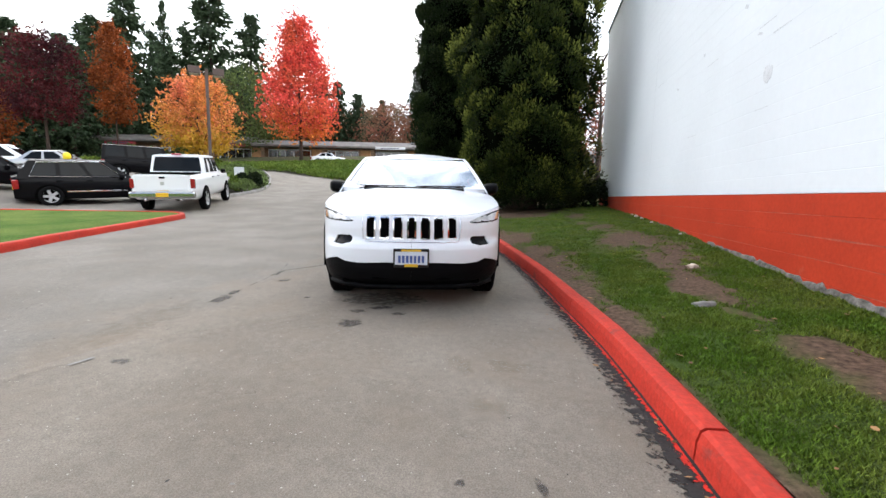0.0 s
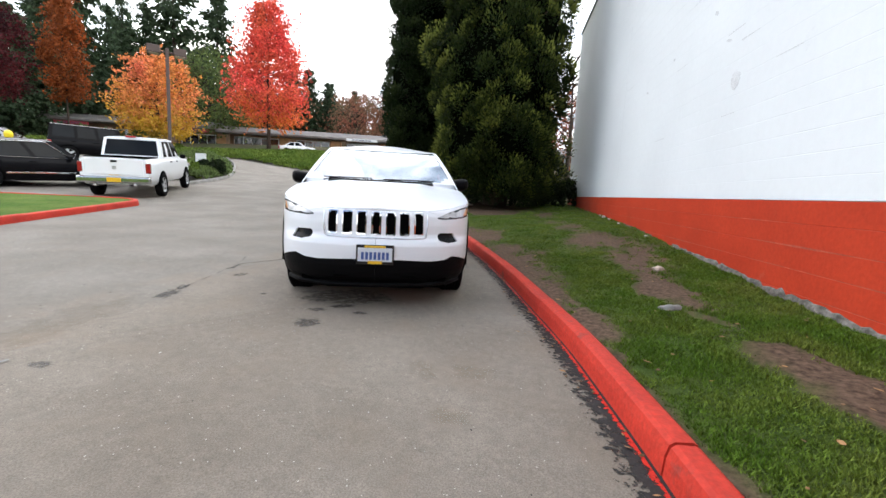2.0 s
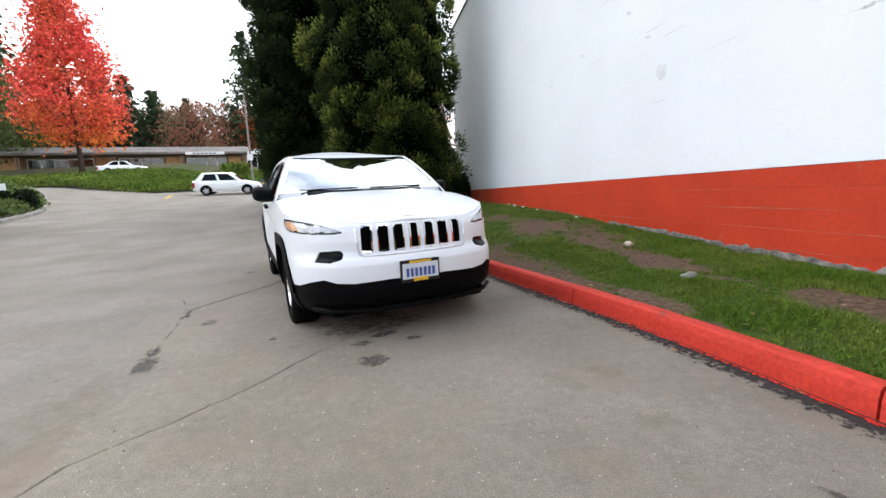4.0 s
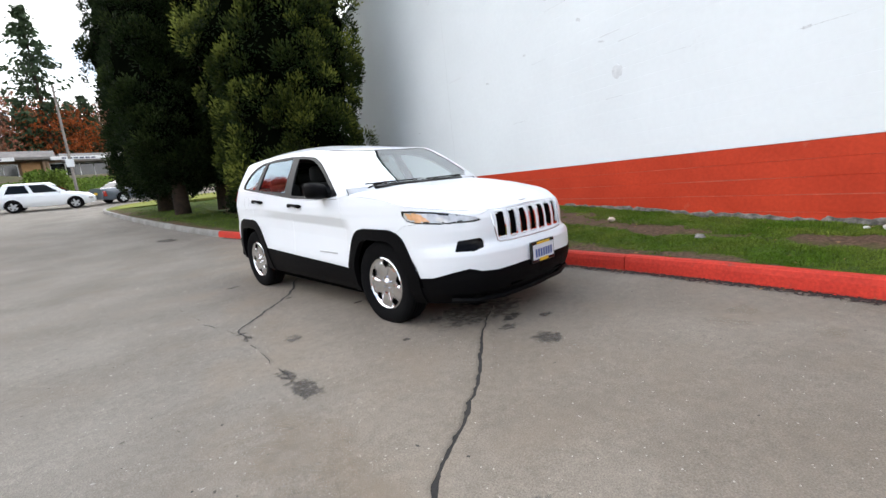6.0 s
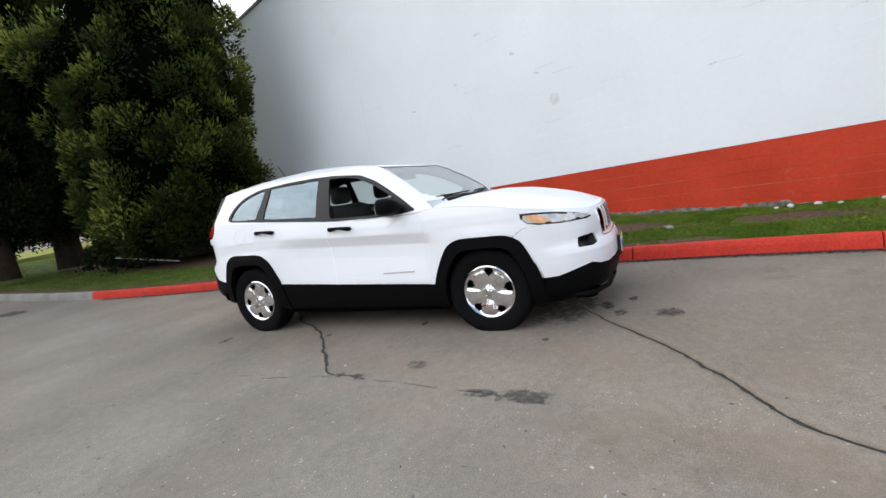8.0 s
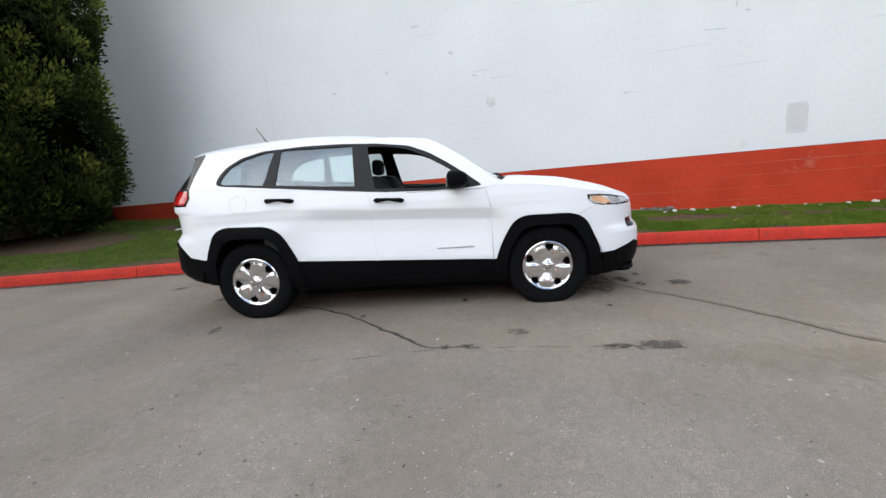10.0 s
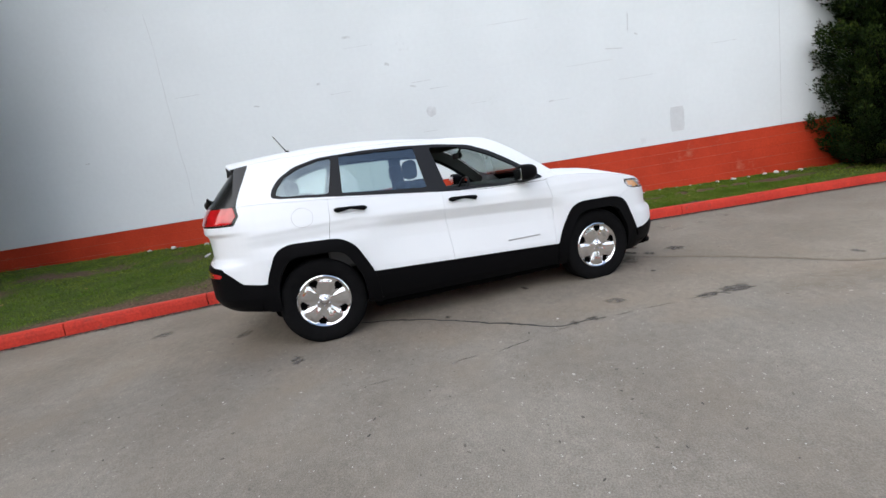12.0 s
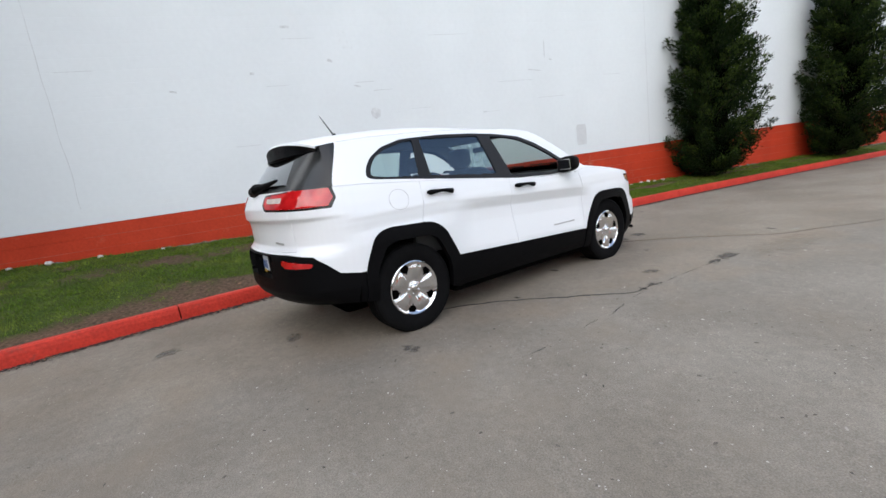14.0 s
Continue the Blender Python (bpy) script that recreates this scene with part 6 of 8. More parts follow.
for mir in (False, True):
    panel_ob("upper_side", cab.panel("upper", mir), M_WHITECAR, suv)
    panel_ob("window_trim", cab.panel("window_trim", mir, push=.001, flange=.02, gap=0), M_SATINTRIM, suv, "black window surround and pillars")
    panel_ob("side_fin", cab.panel("side_fin", mir, push=.001, gap=.0005), M_GLOSSBLACK, suv, "gloss black fin beside the rear window")
    panel_ob("quarter_window", cab.panel("quarter_glass", mir, push=-.008, flange=0, gap=0), M_TINT, suv, "tinted rear quarter glass")
    panel_ob("rear_door_window", cab.panel("rear_glass_hole", mir, push=-.008, flange=0, gap=0), M_TINT, suv, "tinted rear door glass")

# roof
rv_, rf_ = [], []
rx = np.concatenate([np.linspace(.28, -1.93, 60)])
NR = 33


def side_xyz(x, z):
    return bend_side(np.array([[x, z]]))[0]


def roof_centre(x):
    return float(np.interp(x, [-2.1, -1.9, -1.6, -1.2, -.8, -.5, -.2, 0, .15, .28], [1.600, 1.634, 1.672, 1.700, 1.704, 1.687, 1.653, 1.621, 1.596, 1.569]))


RE = [side_xyz(x, roof_line(x)) for x in rx]
for x, e in zip(rx, RE):
    for k in range(NR):
        u = -1 + 2 * k / (NR - 1)
        bow = float(np.interp(x, [-1.93, -1.6, -.2, .28], [-.10, 0, 0, .05])) * (1 - u * u)
        z = e[2] + (roof_centre(x) - e[2]) * (1 - abs(u) ** 2.3)
        rv_.append((e[0] + bow, u * abs(e[1]), z))
for i in range(len(rx) - 1):
    for k in range(NR - 1):
        rf_.append((i * NR + k, i * NR + k + 1, (i + 1) * NR + k + 1, (i + 1) * NR + k))
panel_ob("roof", (np.array(rv_), rf_), M_WHITECAR, suv)
roof_front = rv_[:NR]
roof_back = rv_[-NR:]

# windshield between the roof's front edge and the cowl
def between(top, bottom, n, bulge):
    v, f = [], []
    m = len(top)
    for j in range(n):
        t = j / (n - 1)
        for k in range(m):
            a, b = np.array(top[k]), np.array(bottom[k])
            p = a + (b - a) * t
            p[2] += bulge * 4 * t * (1 - t)
            p[0] += math.copysign(bulge, b[0]) * 2 * t * (1 - t)
            v.append(p)
    for j in range(n - 1):
        for k in range(m - 1):
            f.append((j * m + k, j * m + k + 1, (j + 1) * m + k + 1, (j + 1) * m + k))
    return np.array(v), f


A_pts = [side_xyz(x, roof_line(x)) for x in np.linspace(.28, .90, 24)]
wv, wf_ = [], []
for j, e in enumerate(A_pts):
    t = j / (len(A_pts) - 1)
    for k in range(NR):
        u = -1 + 2 * k / (NR - 1)
        bow = (.05 + .07 * t) * (1 - abs(u) ** 2.0)
        crown = (1.569 - .394 * t + .006 * 4 * t * (1 - t) - e[2]) * (1 - abs(u) ** 2.3)
        wv.append((e[0] + bow, u * abs(e[1]), e[2] + crown))
for j in range(len(A_pts) - 1):
    for k in range(NR - 1):
        wf_.append((j * NR + k, j * NR + k + 1, (j + 1) * NR + k + 1, (j + 1) * NR + k))
wv = np.array(wv)
ncol = NR - 1
def ws_pane(i):
    """Faces of the glass: all but a slim pillar on either side, with rounded lower corners."""
    k, j = min(i % ncol, ncol - 1 - i % ncol), i // ncol
    return k >= (1 if j < 20 else 2 if j < 21 else 3) and 1 <= j < 22


pane = [f for i, f in enumerate(wf_) if ws_pane(i)]
panel_ob("windshield", (wv - np.array([0.004, 0, 0.004]), pane), M_GLASS, suv, "raked windshield reflecting the clouds")
for lo_, hi_ in ((0, 5), (ncol - 5, ncol)):
    panel_ob("windshield_pillar", (wv, [f for i, f in enumerate(wf_) if lo_ <= i % ncol < hi_ and i // ncol >= 1 and not ws_pane(i)]), M_WHITECAR, suv)
panel_ob("roof_header", (wv, [f for i, f in enumerate(wf_) if i // ncol == 0]), M_WHITECAR, suv)
panel_ob("windshield_surround", (wv - np.array([0.002, 0, 0.002]), [f for i, f in enumerate(wf_) if 5 <= i % ncol < ncol - 5 and i // ncol == 22]), M_GLOSSBLACK, suv, "black band at the windshield foot")


def hood_z(x, y):
    w = float(np.interp(x, te_x, te_y))
    return float(np.interp(x, te_x, te_z)) + hood_crown(x) * (1 - min(1, abs(y) / w) ** 2.6)


# cowl panel under the wipers
cv, cf = [], []
for k in range(NR):
    p = wv[-NR + k]
    hx = cowl_x(p[1]) + .012
    hz = hood_z(hx, p[1])
    cv += [tuple(p + np.array([-.012, 0, .003])), (hx - .02, p[1], min(p[2], hz) - .006), (hx + .02, p[1], hz - .03)]
for k in range(NR - 1):
    for j in range(2):
        cf.append((3 * k + j, 3 * k + j + 1, 3 * k + 4 + j, 3 * k + 3 + j))
panel_ob("cowl", (np.array(cv), [f for i, f in enumerate(cf) if 10 <= i < len(cf) - 10]), M_BLACKTRIM, suv, "black cowl under the wipers")
for cut in (cf[:10], cf[-10:]):
    panel_ob("cowl_corner", (np.array(cv), cut), M_WHITECAR, suv)

# rear window and spoiler
ss = np.linspace(s_x(-1.90), HS[-1], 17)
low = body_point(ss, band_top(ss))
low = np.vstack([low, (low * np.array([1, -1, 1]))[::-1][1:]])
if len(low) != NR:
    idx = np.linspace(0, len(low) - 1, NR)
    low = np.stack([np.interp(idx, np.arange(len(low)), low[:, j]) for j in range(3)], 1)
low = low if low[0][1] * roof_back[0][1] > 0 else low[::-1]
e_ = side_xyz(-1.90, roof_line(-1.90))
up = []
for k in range(NR):
    u = -1 + 2 * k / (NR - 1)
    up.append(np.array([e_[0] - .10 * (1 - abs(u) ** 3), math.copysign(abs(u), roof_back[k][1] or 1) * abs(e_[1]) * .995, e_[2] - .014 - .035 * (1 - u * u)]))
gv_, gf_ = between(up, low, 18, .006)
pane = [f for i, f in enumerate(gf_) if 7 <= i % ncol < ncol - 7 and 2 <= i // ncol < 15]
rimf = [f for i, f in enumerate(gf_) if not (7 <= i % ncol < ncol - 7 and 2 <= i // ncol < 15)]
panel_ob("rear_window", (gv_, pane), M_REARGLASS, suv, "dark tinted rear window")
panel_ob("rear_window_surround", (gv_, rimf), M_GLOSSBLACK, suv, "gloss black rear window surround")
sv, sf = [], []
for k in range(NR):
    u = abs(-1 + 2 * k / (NR - 1))
    p = np.array(roof_back[k])
    qx = float(np.interp(u, [0, .35, .65, .9, 1], [-2.015, -2.005, -1.97, -1.915, -1.893]))
    qz = min(1.512, p[2] - .012)
    lip = p + np.array([min(0, (qx - p[0]) * .55), 0, -.016])
    m_ = np.array([qx + .012, p[1] * .99, (lip[2] * .4 + qz * .6)])
    q = np.array([qx + .004, p[1] * .985, qz])
    sv += [tuple(p), tuple(lip), tuple(m_), tuple(q), tuple(q + np.array([.075, 0, -.012]))]
for k in range(NR - 1):
    for j in range(4):
        sf.append((5 * k + j, 5 * k + j + 1, 5 * k + 6 + j, 5 * k + 5 + j))
sp_ = panel_ob("spoiler", (np.array(sv), [f for i, f in enumerate(sf) if i % 4 < 1]), M_WHITECAR, suv, "white roof spoiler lip")
panel_ob("spoiler_face", (np.array(sv), [f for i, f in enumerate(sf) if i % 4 >= 1]), M_BLACKTRIM, sp_, "black hollow spoiler face")


# wheels
def lathe(bm, prof, n=48, y0=0.0):
    rings = []
    for a in range(n):
        t = 2 * math.pi * a / n
        rings.append([bm.verts.new((math.cos(t) * r, y0 + w, math.sin(t) * r)) for r, w in prof])
    for a in range(n):
        for j in range(len(prof) - 1):
            bm.faces.new((rings[a][j], rings[(a + 1) % n][j], rings[(a + 1) % n][j + 1], rings[a][j + 1]))
    return bm


def tyre_bm(R=.362, rim=.222, w=.225):
    h = w / 2
    prof = [(rim - .01, h * .72), (rim + .012, h * .86), (rim + .05, h * .98), (R - .05, h), (R - .022, h * .93), (R - .006, h * .80), (R, h * .66)]
    for c in (.42, .14, -.14, -.42):
        prof += [(R, h * (c + .10)), (R - .008, h * (c + .07)), (R - .008, h * (c - .07)), (R, h * (c - .10))]
    prof += [(R, -h * .66), (R - .006, -h * .8), (R - .022, -h * .93), (R - .05, -h), (rim + .05, -h * .98), (rim + .012, -h * .86), (rim - .01, -h * .72)]
    return lathe(bmesh.new(), prof, 56)


def rim_mesh(bm, R=.222, out=.095, n=5):
    """A chromed five-spoke wheel face: broad raised spokes, dark windows between them near the rim."""
    rs = np.array([.030, .045, .058, .075, .095, .115, .132, .148, .162, .176, .190, .200, .208, .216, .222])
    NT = 120
    grid = []
    for t in range(NT):
        th = 2 * math.pi * t / NT
        ph = ((th * n / (2 * math.pi)) % 1.0)
        d = abs(ph - .5) * 2          # 0 mid-window, 1 mid-spoke
        row = []
        for r in rs:
            spoke = float(sstep(.25, .62, d))
            dome = float(np.interp(r, [.03, .058, .10, .16, .19, .205, .216, .222], [-.010, -.022, -.012, -.004, -.010, -.012, 0, -.004]))
            dip = (1 - spoke) * float(np.interp(r, [.06, .09, .13, .19, .205], [0, .006, .012, .012, 0]))
            row.append((r * math.cos(th), out + dome - dip, r * math.sin(th), r, d))
        grid.append([bm.verts.new(p[:3]) for p in row])
    for t in range(NT):
        ph = (((t + .5) * n / NT) % 1.0)
        d = abs(ph - .5) * 2
        for j in range(len(rs) - 1):
            rm = (rs[j] + rs[j + 1]) / 2
            lim = float(np.interp(rm, [.138, .155, .185, .198], [.08, .24, .36, .22]))
            if .138 < rm < .200 and d < lim:
                continue
            bm.faces.new((grid[t][j], grid[(t + 1) % NT][j], grid[(t + 1) % NT][j + 1], grid[t][j + 1]))
    lathe(bm, [(.222, out - .004), (.226, out - .006), (.226, out - .02), (.21, out - .03), (.205, -.08), (.225, -.095)], 60)
    return bm


def wheel(x, y, mirror, spin):
    sgn = -1 if y < 0 else 1
    w = empty("wheel", Matrix.Identity(4), "", "")
    w.parent = suv
    w.matrix_local = pose(x, y, .362, 0, spin, 0) if sgn > 0 else pose(x, y, .362, 0, 0, 180) @ pose(0, 0, 0, 0, spin, 0)
    for key in ("label", "category"):
        if key in w:
            del w[key]
    part("tyre", tyre_bm(), M_TYRE, w, "black rubber tyre", True)
    bm = bmesh.new()
    rim_mesh(bm)
    r = part("rim", bm, M_CHROME, w, "polished five-spoke wheel", True)
    r.data.set_sharp_from_angle(angle=radians(40))
    bm = bmesh.new()
    lathe(bm, [(0.001, .0), (.12, .0), (.20, .0), (.205, -.02)], 40, .052)
    part("brake_disc", bm, M_DARK, w)
    bm = bmesh.new()
    lathe(bm, [(0.001, .094), (.018, .094), (.026, .090), (.031, .078)], 24)
    part("hub_cap", bm, M_CHROME, w, "", True)
    for k in range(5):
        a = 2 * math.pi * (k + .5) / 5
        bm = bmesh.new()
        lathe(bm, [(0.001, .088), (.007, .087), (.0095, .080), (.0095, .066)], 6)
        nut = part("lug_nut", bm, M_CHROME, w)
        nut.location = (.050 * math.cos(a), 0, .050 * math.sin(a))
    return w


for x, y, sp in ((1.345, -.790, 12), (-1.35, -.790, 40), (1.345, .790, 60), (-1.35, .790, 5)):
    wheel(x, y, y > 0, sp)
    # liner over each wheel
    bm = bmesh.new()
    n = 20
    a0, a1 = [], []
    sgn = -1 if y < 0 else 1
    for k in range(n + 1):
        t = math.pi * (.02 + .96 * k / n)
        r = .485
        a0.append(bm.verts.new((x + r * math.cos(t), sgn * .902, .355 + r * math.sin(t) * .98)))
        a1.append(bm.verts.new((x + r * math.cos(t), sgn * .50, .355 + r * math.sin(t) * .98)))
    for k in range(n):
        bm.faces.new((a0[k], a0[k + 1], a1[k + 1], a1[k]))
    bm.faces.new(a1)
    part("wheel_liner", bm, M_DARK, suv)
bm = bmesh.new()
box_bm(bm, -.92, .94, -.84, .84, .20, .60, .03)
box_bm(bm, -1.80, 2.10, -.49, .49, .185, .62, .05)
box_bm(bm, 1.80, 2.18, -.66, .66, .215, .60, .05)
box_bm(bm, -2.16, -1.75, -.66, .66, .46, .76, .05)
part("underbody", bm, M_DARK, suv, "dark underside")

# mirrors, handles, wipers, aerial, plates, badges
for sgn in (-1, 1):
    bm = bmesh.new()
    bmesh.ops.create_uvsphere(bm, u_segments=24, v_segments=16, radius=1.0)
    for v in bm.verts:
        q = [math.copysign(abs(c) ** .62, c) for c in v.co]
        if q[0] < 0:
            q[0] *= .35
        taper = 1 - .22 * max(0, q[0]) ** 2
        v.co = Vector((.545 + .135 * q[0], sgn * .985 + .105 * q[1] * taper, 1.178 + .078 * q[2] * taper + .012 * q[1] * sgn))
    mi = part("mirror", bm, M_BLACKTRIM, suv, "black plastic door mirror", True)
    bm = bmesh.new()
    box_bm(bm, .492, .500, sgn * .985 - .080, sgn * .985 + .080, 1.128, 1.228, .003)
    part("mirror_glass", bm, M_CHROME, mi)
    bm = bmesh.new()
    tube_bm(bm, [(.68, sgn * .84, 1.118), (.65, sgn * .90, 1.13), (.60, sgn * .95, 1.14)], [.035, .028, .028], 8)
    part("mirror_arm", bm, M_BLACKTRIM, mi, "", True)
    for hx, hz in ((-1.01, 1.094), (-.025, 1.036)):
        y = body_point(s_x(hx), hz)[1] * -sgn
        hd = bmesh.new()
        pts = [(hx + d, y + sgn * o, hz + q) for d, o, q in ((-.130, .004, .012), (-.108, .024, .010), (-.06, .034, .012), (0, .036, .014), (.06, .034, .006), (.108, .024, -.002), (.130, .004, -.003))]
        tube_bm(hd, pts, [.010, .021, .016, .012, .016, .021, .010], 10)
        for v in hd.verts:
            v.co.z = hz + (v.co.z - hz) * 1.05
        part("door_handle", hd, M_BLACKTRIM, suv, "black plastic door handle", True)
    bm = bmesh.new()
    y = body_point(s_x(.53), .585)[1] * -sgn
    box_bm(bm, .37, .70, y - .004, y + .004, .578, .592, .002)
    part("door_badge", bm, M_SATINMETAL, suv, "thin silver badge strip")
for sgn, hx, hz, r in ((-1, -1.40, 1.085, .085),):
    bm = bmesh.new()
    pts = []
    for k in range(29):
        a = 2 * math.pi * k / 28
        px_, pz_ = hx + r * math.cos(a), hz + r * .92 * math.sin(a)
        p = body_point(s_x(px_), pz_)
        pts.append((p[0], p[1] - .0005, p[2]))
    tube_bm(bm, pts, .0014, 4, False)
    part("fuel_door", bm, M_SEAM, suv, "round fuel door outline")
for y0, y1, xo in ((.62, .02, 0.0), (-.10, -.66, .0)):
    bm = bmesh.new()
    pts = []
    for k in range(9):
        y = y0 + (y1 - y0) * k / 8
        pts.append((cowl_x(y) - .070 - .008 * abs(k - 8) / 8, y, 1.199 + .005 * abs(k - 8) / 8))
    tube_bm(bm, pts, .007, 6)
    tube_bm(bm, [(cowl_x(y1) - .02, y1, 1.165), pts[-3], pts[-4]], .008, 6)
    part("wiper", bm, M_BLACKTRIM, suv, "black wiper at the windshield foot")
bm = bmesh.new()
tube_bm(bm, [(-1.44, 0, 1.665), (-1.46, 0, 1.705)], [.03, .018], 10)
tube_bm(bm, [(-1.46, 0, 1.70), (-1.56, 0, 1.86)], [.006, .0035], 6)
part("antenna", bm, M_BLACKTRIM, suv, "short black roof antenna")


def bars(parent, cx, cy, cz, w, h, n, facing, material):
    """Plain bars where writing stands."""
    for k in range(n):
        x = -w / 2 + w * (k + .5) / n
        bm = bmesh.new()
        box_bm(bm, cx - .001, cx + .001, cy + x - w / n * .33, cy + x + w / n * .33, cz - h / 2, cz + h / 2)
        part("bar", bm, material, parent)


def number_plate(x, y, z, facing, frame_material):
    bm = bmesh.new()
    box_bm(bm, x - .012, x + .012, y - .163, y + .163, z - .087, z + .087, .006)
    fr = part("plate_frame", bm, frame_material, suv, "black number plate frame")
    fx = x + facing * .014
    bm = bmesh.new()
    box_bm(bm, fx - .002, fx + .002, y - .148, y + .148, z - .058, z + .062)
    part("plate", bm, M_PLATE, fr, "pale blue-white plate")
    bars(fr, fx + facing * .003, y, z - .008, .25, .066, 7, facing, M_PLATEINK)
    bm = bmesh.new()
    box_bm(bm, fx - .002, fx + .003, y - .09, y + .09, z + .064, z + .081)
    part("dealer_strip", bm, M_PLATEYEL, fr, "yellow strip with unreadable print")
    bm = bmesh.new()
    box_bm(bm, fx - .002, fx + .004, y - .06, y + .06, z - .078, z - .052)
    part("dealer_tag", bm, M_PLATEYEL, fr, "yellow tag below the plate")
    return fr


number_plate(2.335, 0.0, .545, 1, M_GLOSSBLACK)
number_plate(-2.238, 0.0, .690, -1, M_GLOSSBLACK)
bm = bmesh.new()
box_bm(bm, 2.16, 2.17, -.045, .045, .952, .965, .002)
part("hood_badge", bm, M_SATINMETAL, suv, "small silver nose badge")
bm = bmesh.new()
box_bm(bm, -2.272, -2.262, .02, .12, 1.075, 1.115, .003)
part("tailgate_badge", bm, M_SATINMETAL, suv, "small silver tailgate badge")
bm = bmesh.new()
box_bm(bm, -2.235, -2.225, -.60, -.42, .868, .882, .002)
part("tailgate_badge", bm, M_SATINMETAL, suv, "small silver tailgate badge")
# rear wiper
bm = bmesh.new()
tube_bm(bm, [(-2.225, .0, 1.268), (-2.215, -.09, 1.285), (-2.195, -.20, 1.300), (-2.150, -.44, 1.335)], [.045, .050, .026, .010], 10)
part("rear_wiper", bm, M_BLACKTRIM, suv, "black rear wiper")
# lower front intake and chin
bm = bmesh.new()
for z in (.345, .385, .425):
    box_bm(bm, 2.262, 2.292, -.36, .36, z - .008, z + .008, .003)
part("intake_slat", bm, M_DARK, suv)
bm = bmesh.new()
tube_bm(bm, [(2.03, -.78, .285), (2.15, -.66, .27), (2.24, -.4, .262), (2.26, 0, .26), (2.24, .4, .262), (2.15, .66, .27), (2.03, .78, .285)], .02, 8)
part("chin_spoiler", bm, M_BLACKTRIM, suv, "", True)
# chrome line under the grille
bm = bmesh.new()
pts = [body_point(s_f(-.475), .90), body_point(s_f(-.47), .80), body_point(s_f(-.455), .70), body_point(s_f(-.43), .688)] + [body_point(s_f(y), .684) for y in (-.3, -.15, 0)]
pts = [np.array(p) + np.array([.006, 0, 0]) for p in pts]
pts = pts + [p * np.array([1, -1, 1]) for p in pts[::-1][1:]]
tube_bm(bm, [tuple(p) for p in pts], .006, 6)
part("grille_trim", bm, M_CHROME, suv, "thin chrome line round the grille", True)

# cabin
bm = bmesh.new()
box_bm(bm, -2.0, 1.15, -.80, .80, .55, .62)
part("cabin_floor", bm, M_DARK, suv)
for y in (-.40, .40):
    bm = bmesh.new()
    box_bm(bm, -.50, .10, y - .26, y + .26, .62, .82, .07)
    st = part("seat", bm, M_SEAT, suv, "charcoal cloth front seat", True)
    bm = bmesh.new()
    box_bm(bm, -.17, .03, y - .25, y + .25, .75, 1.26, .07)
    for v in bm.verts:
        v.co.x -= (v.co.z - .75) * .38
        v.co.y = y + (v.co.y - y) * (1 - .25 * max(0, v.co.z - 1.05))
    part("backrest", bm, M_SEAT, st, "", True)
    bm = bmesh.new()
    box_bm(bm, -.41, -.30, y - .13, y + .13, 1.27, 1.45, .045)
    part("headrest", bm, M_SEAT, st, "", True)
bm = bmesh.new()
box_bm(bm, -1.20, -.70, -.66, .66, .62, .84, .07)
bench = part("rear_bench", bm, M_SEAT, suv, "charcoal cloth rear bench", True)
for y in (-.40, .0, .40):
    bm = bmesh.new()
    box_bm(bm, -1.30, -1.12, y - .195, y + .195, .78, 1.28, .06)
    for v in bm.verts:
        v.co.x -= (v.co.z - .75) * .30
    part("backrest", bm, M_SEAT, bench, "", True)
    bm = bmesh.new()
    box_bm(bm, -1.52, -1.43, y - .12, y + .12, 1.27, 1.41, .04)
    part("headrest", bm, M_SEAT, bench, "", True)
bm = bmesh.new()
box_bm(bm, .55, 1.12, -.74, .74, .80, 1.10, .09)
for v in bm.verts:
    if v.co.z > 1.0:
        v.co.z += .03 - .10 * max(0, v.co.x - .9)
part("dashboard", bm, M_DASH, suv, "dark plastic dashboard", True)
bm = bmesh.new()
pts = [(.42 + .07 * math.sin(a), .38 + .185 * math.cos(a), 1.03 + .17 * math.sin(a)) for a in np.linspace(0, 2 * math.pi, 25)]
tube_bm(bm, pts, .016, 7, False)
for a in (.2, math.pi - .2, -math.pi / 2):
    tube_bm(bm, [(.44, .38, 1.03), (.42 + .07 * math.sin(a), .38 + .18 * math.cos(a), 1.03 + .165 * math.sin(a))], .018, 6)
tube_bm(bm, [(.43, .38, 1.03), (.60, .38, .98)], [.05, .035], 8)
part("steering_wheel", bm, M_DASH, suv, "", True)
bm = bmesh.new()
box_bm(bm, .27, .31, -.12, .12, 1.42, 1.48, .015)
tube_bm(bm, [(.30, 0, 1.48), (.36, 0, 1.545)], .012, 6)
part("rear_view_mirror", bm, M_DASH, suv)
# headliner and inner pillars
lv_ = np.array(rv_) - np.array([0, 0, .03])
panel_ob("headliner", (lv_ * np.array([1, .97, 1]), [tuple(reversed(f)) for f in rf_]), M_LINER, suv)
for sgn in (-1, 1):
    bm = bmesh.new()
    box_bm(bm, -1.25, .80, sgn * .80 - .03, sgn * .80 + .03, .60, 1.12, .02)
    part("door_lining", bm, M_DASH, suv)
for mir in (False, True):
    panel_ob("pillar_lining", cab.panel("upper", mir, push=-.022, flange=0, gap=0), M_LINER, suv)
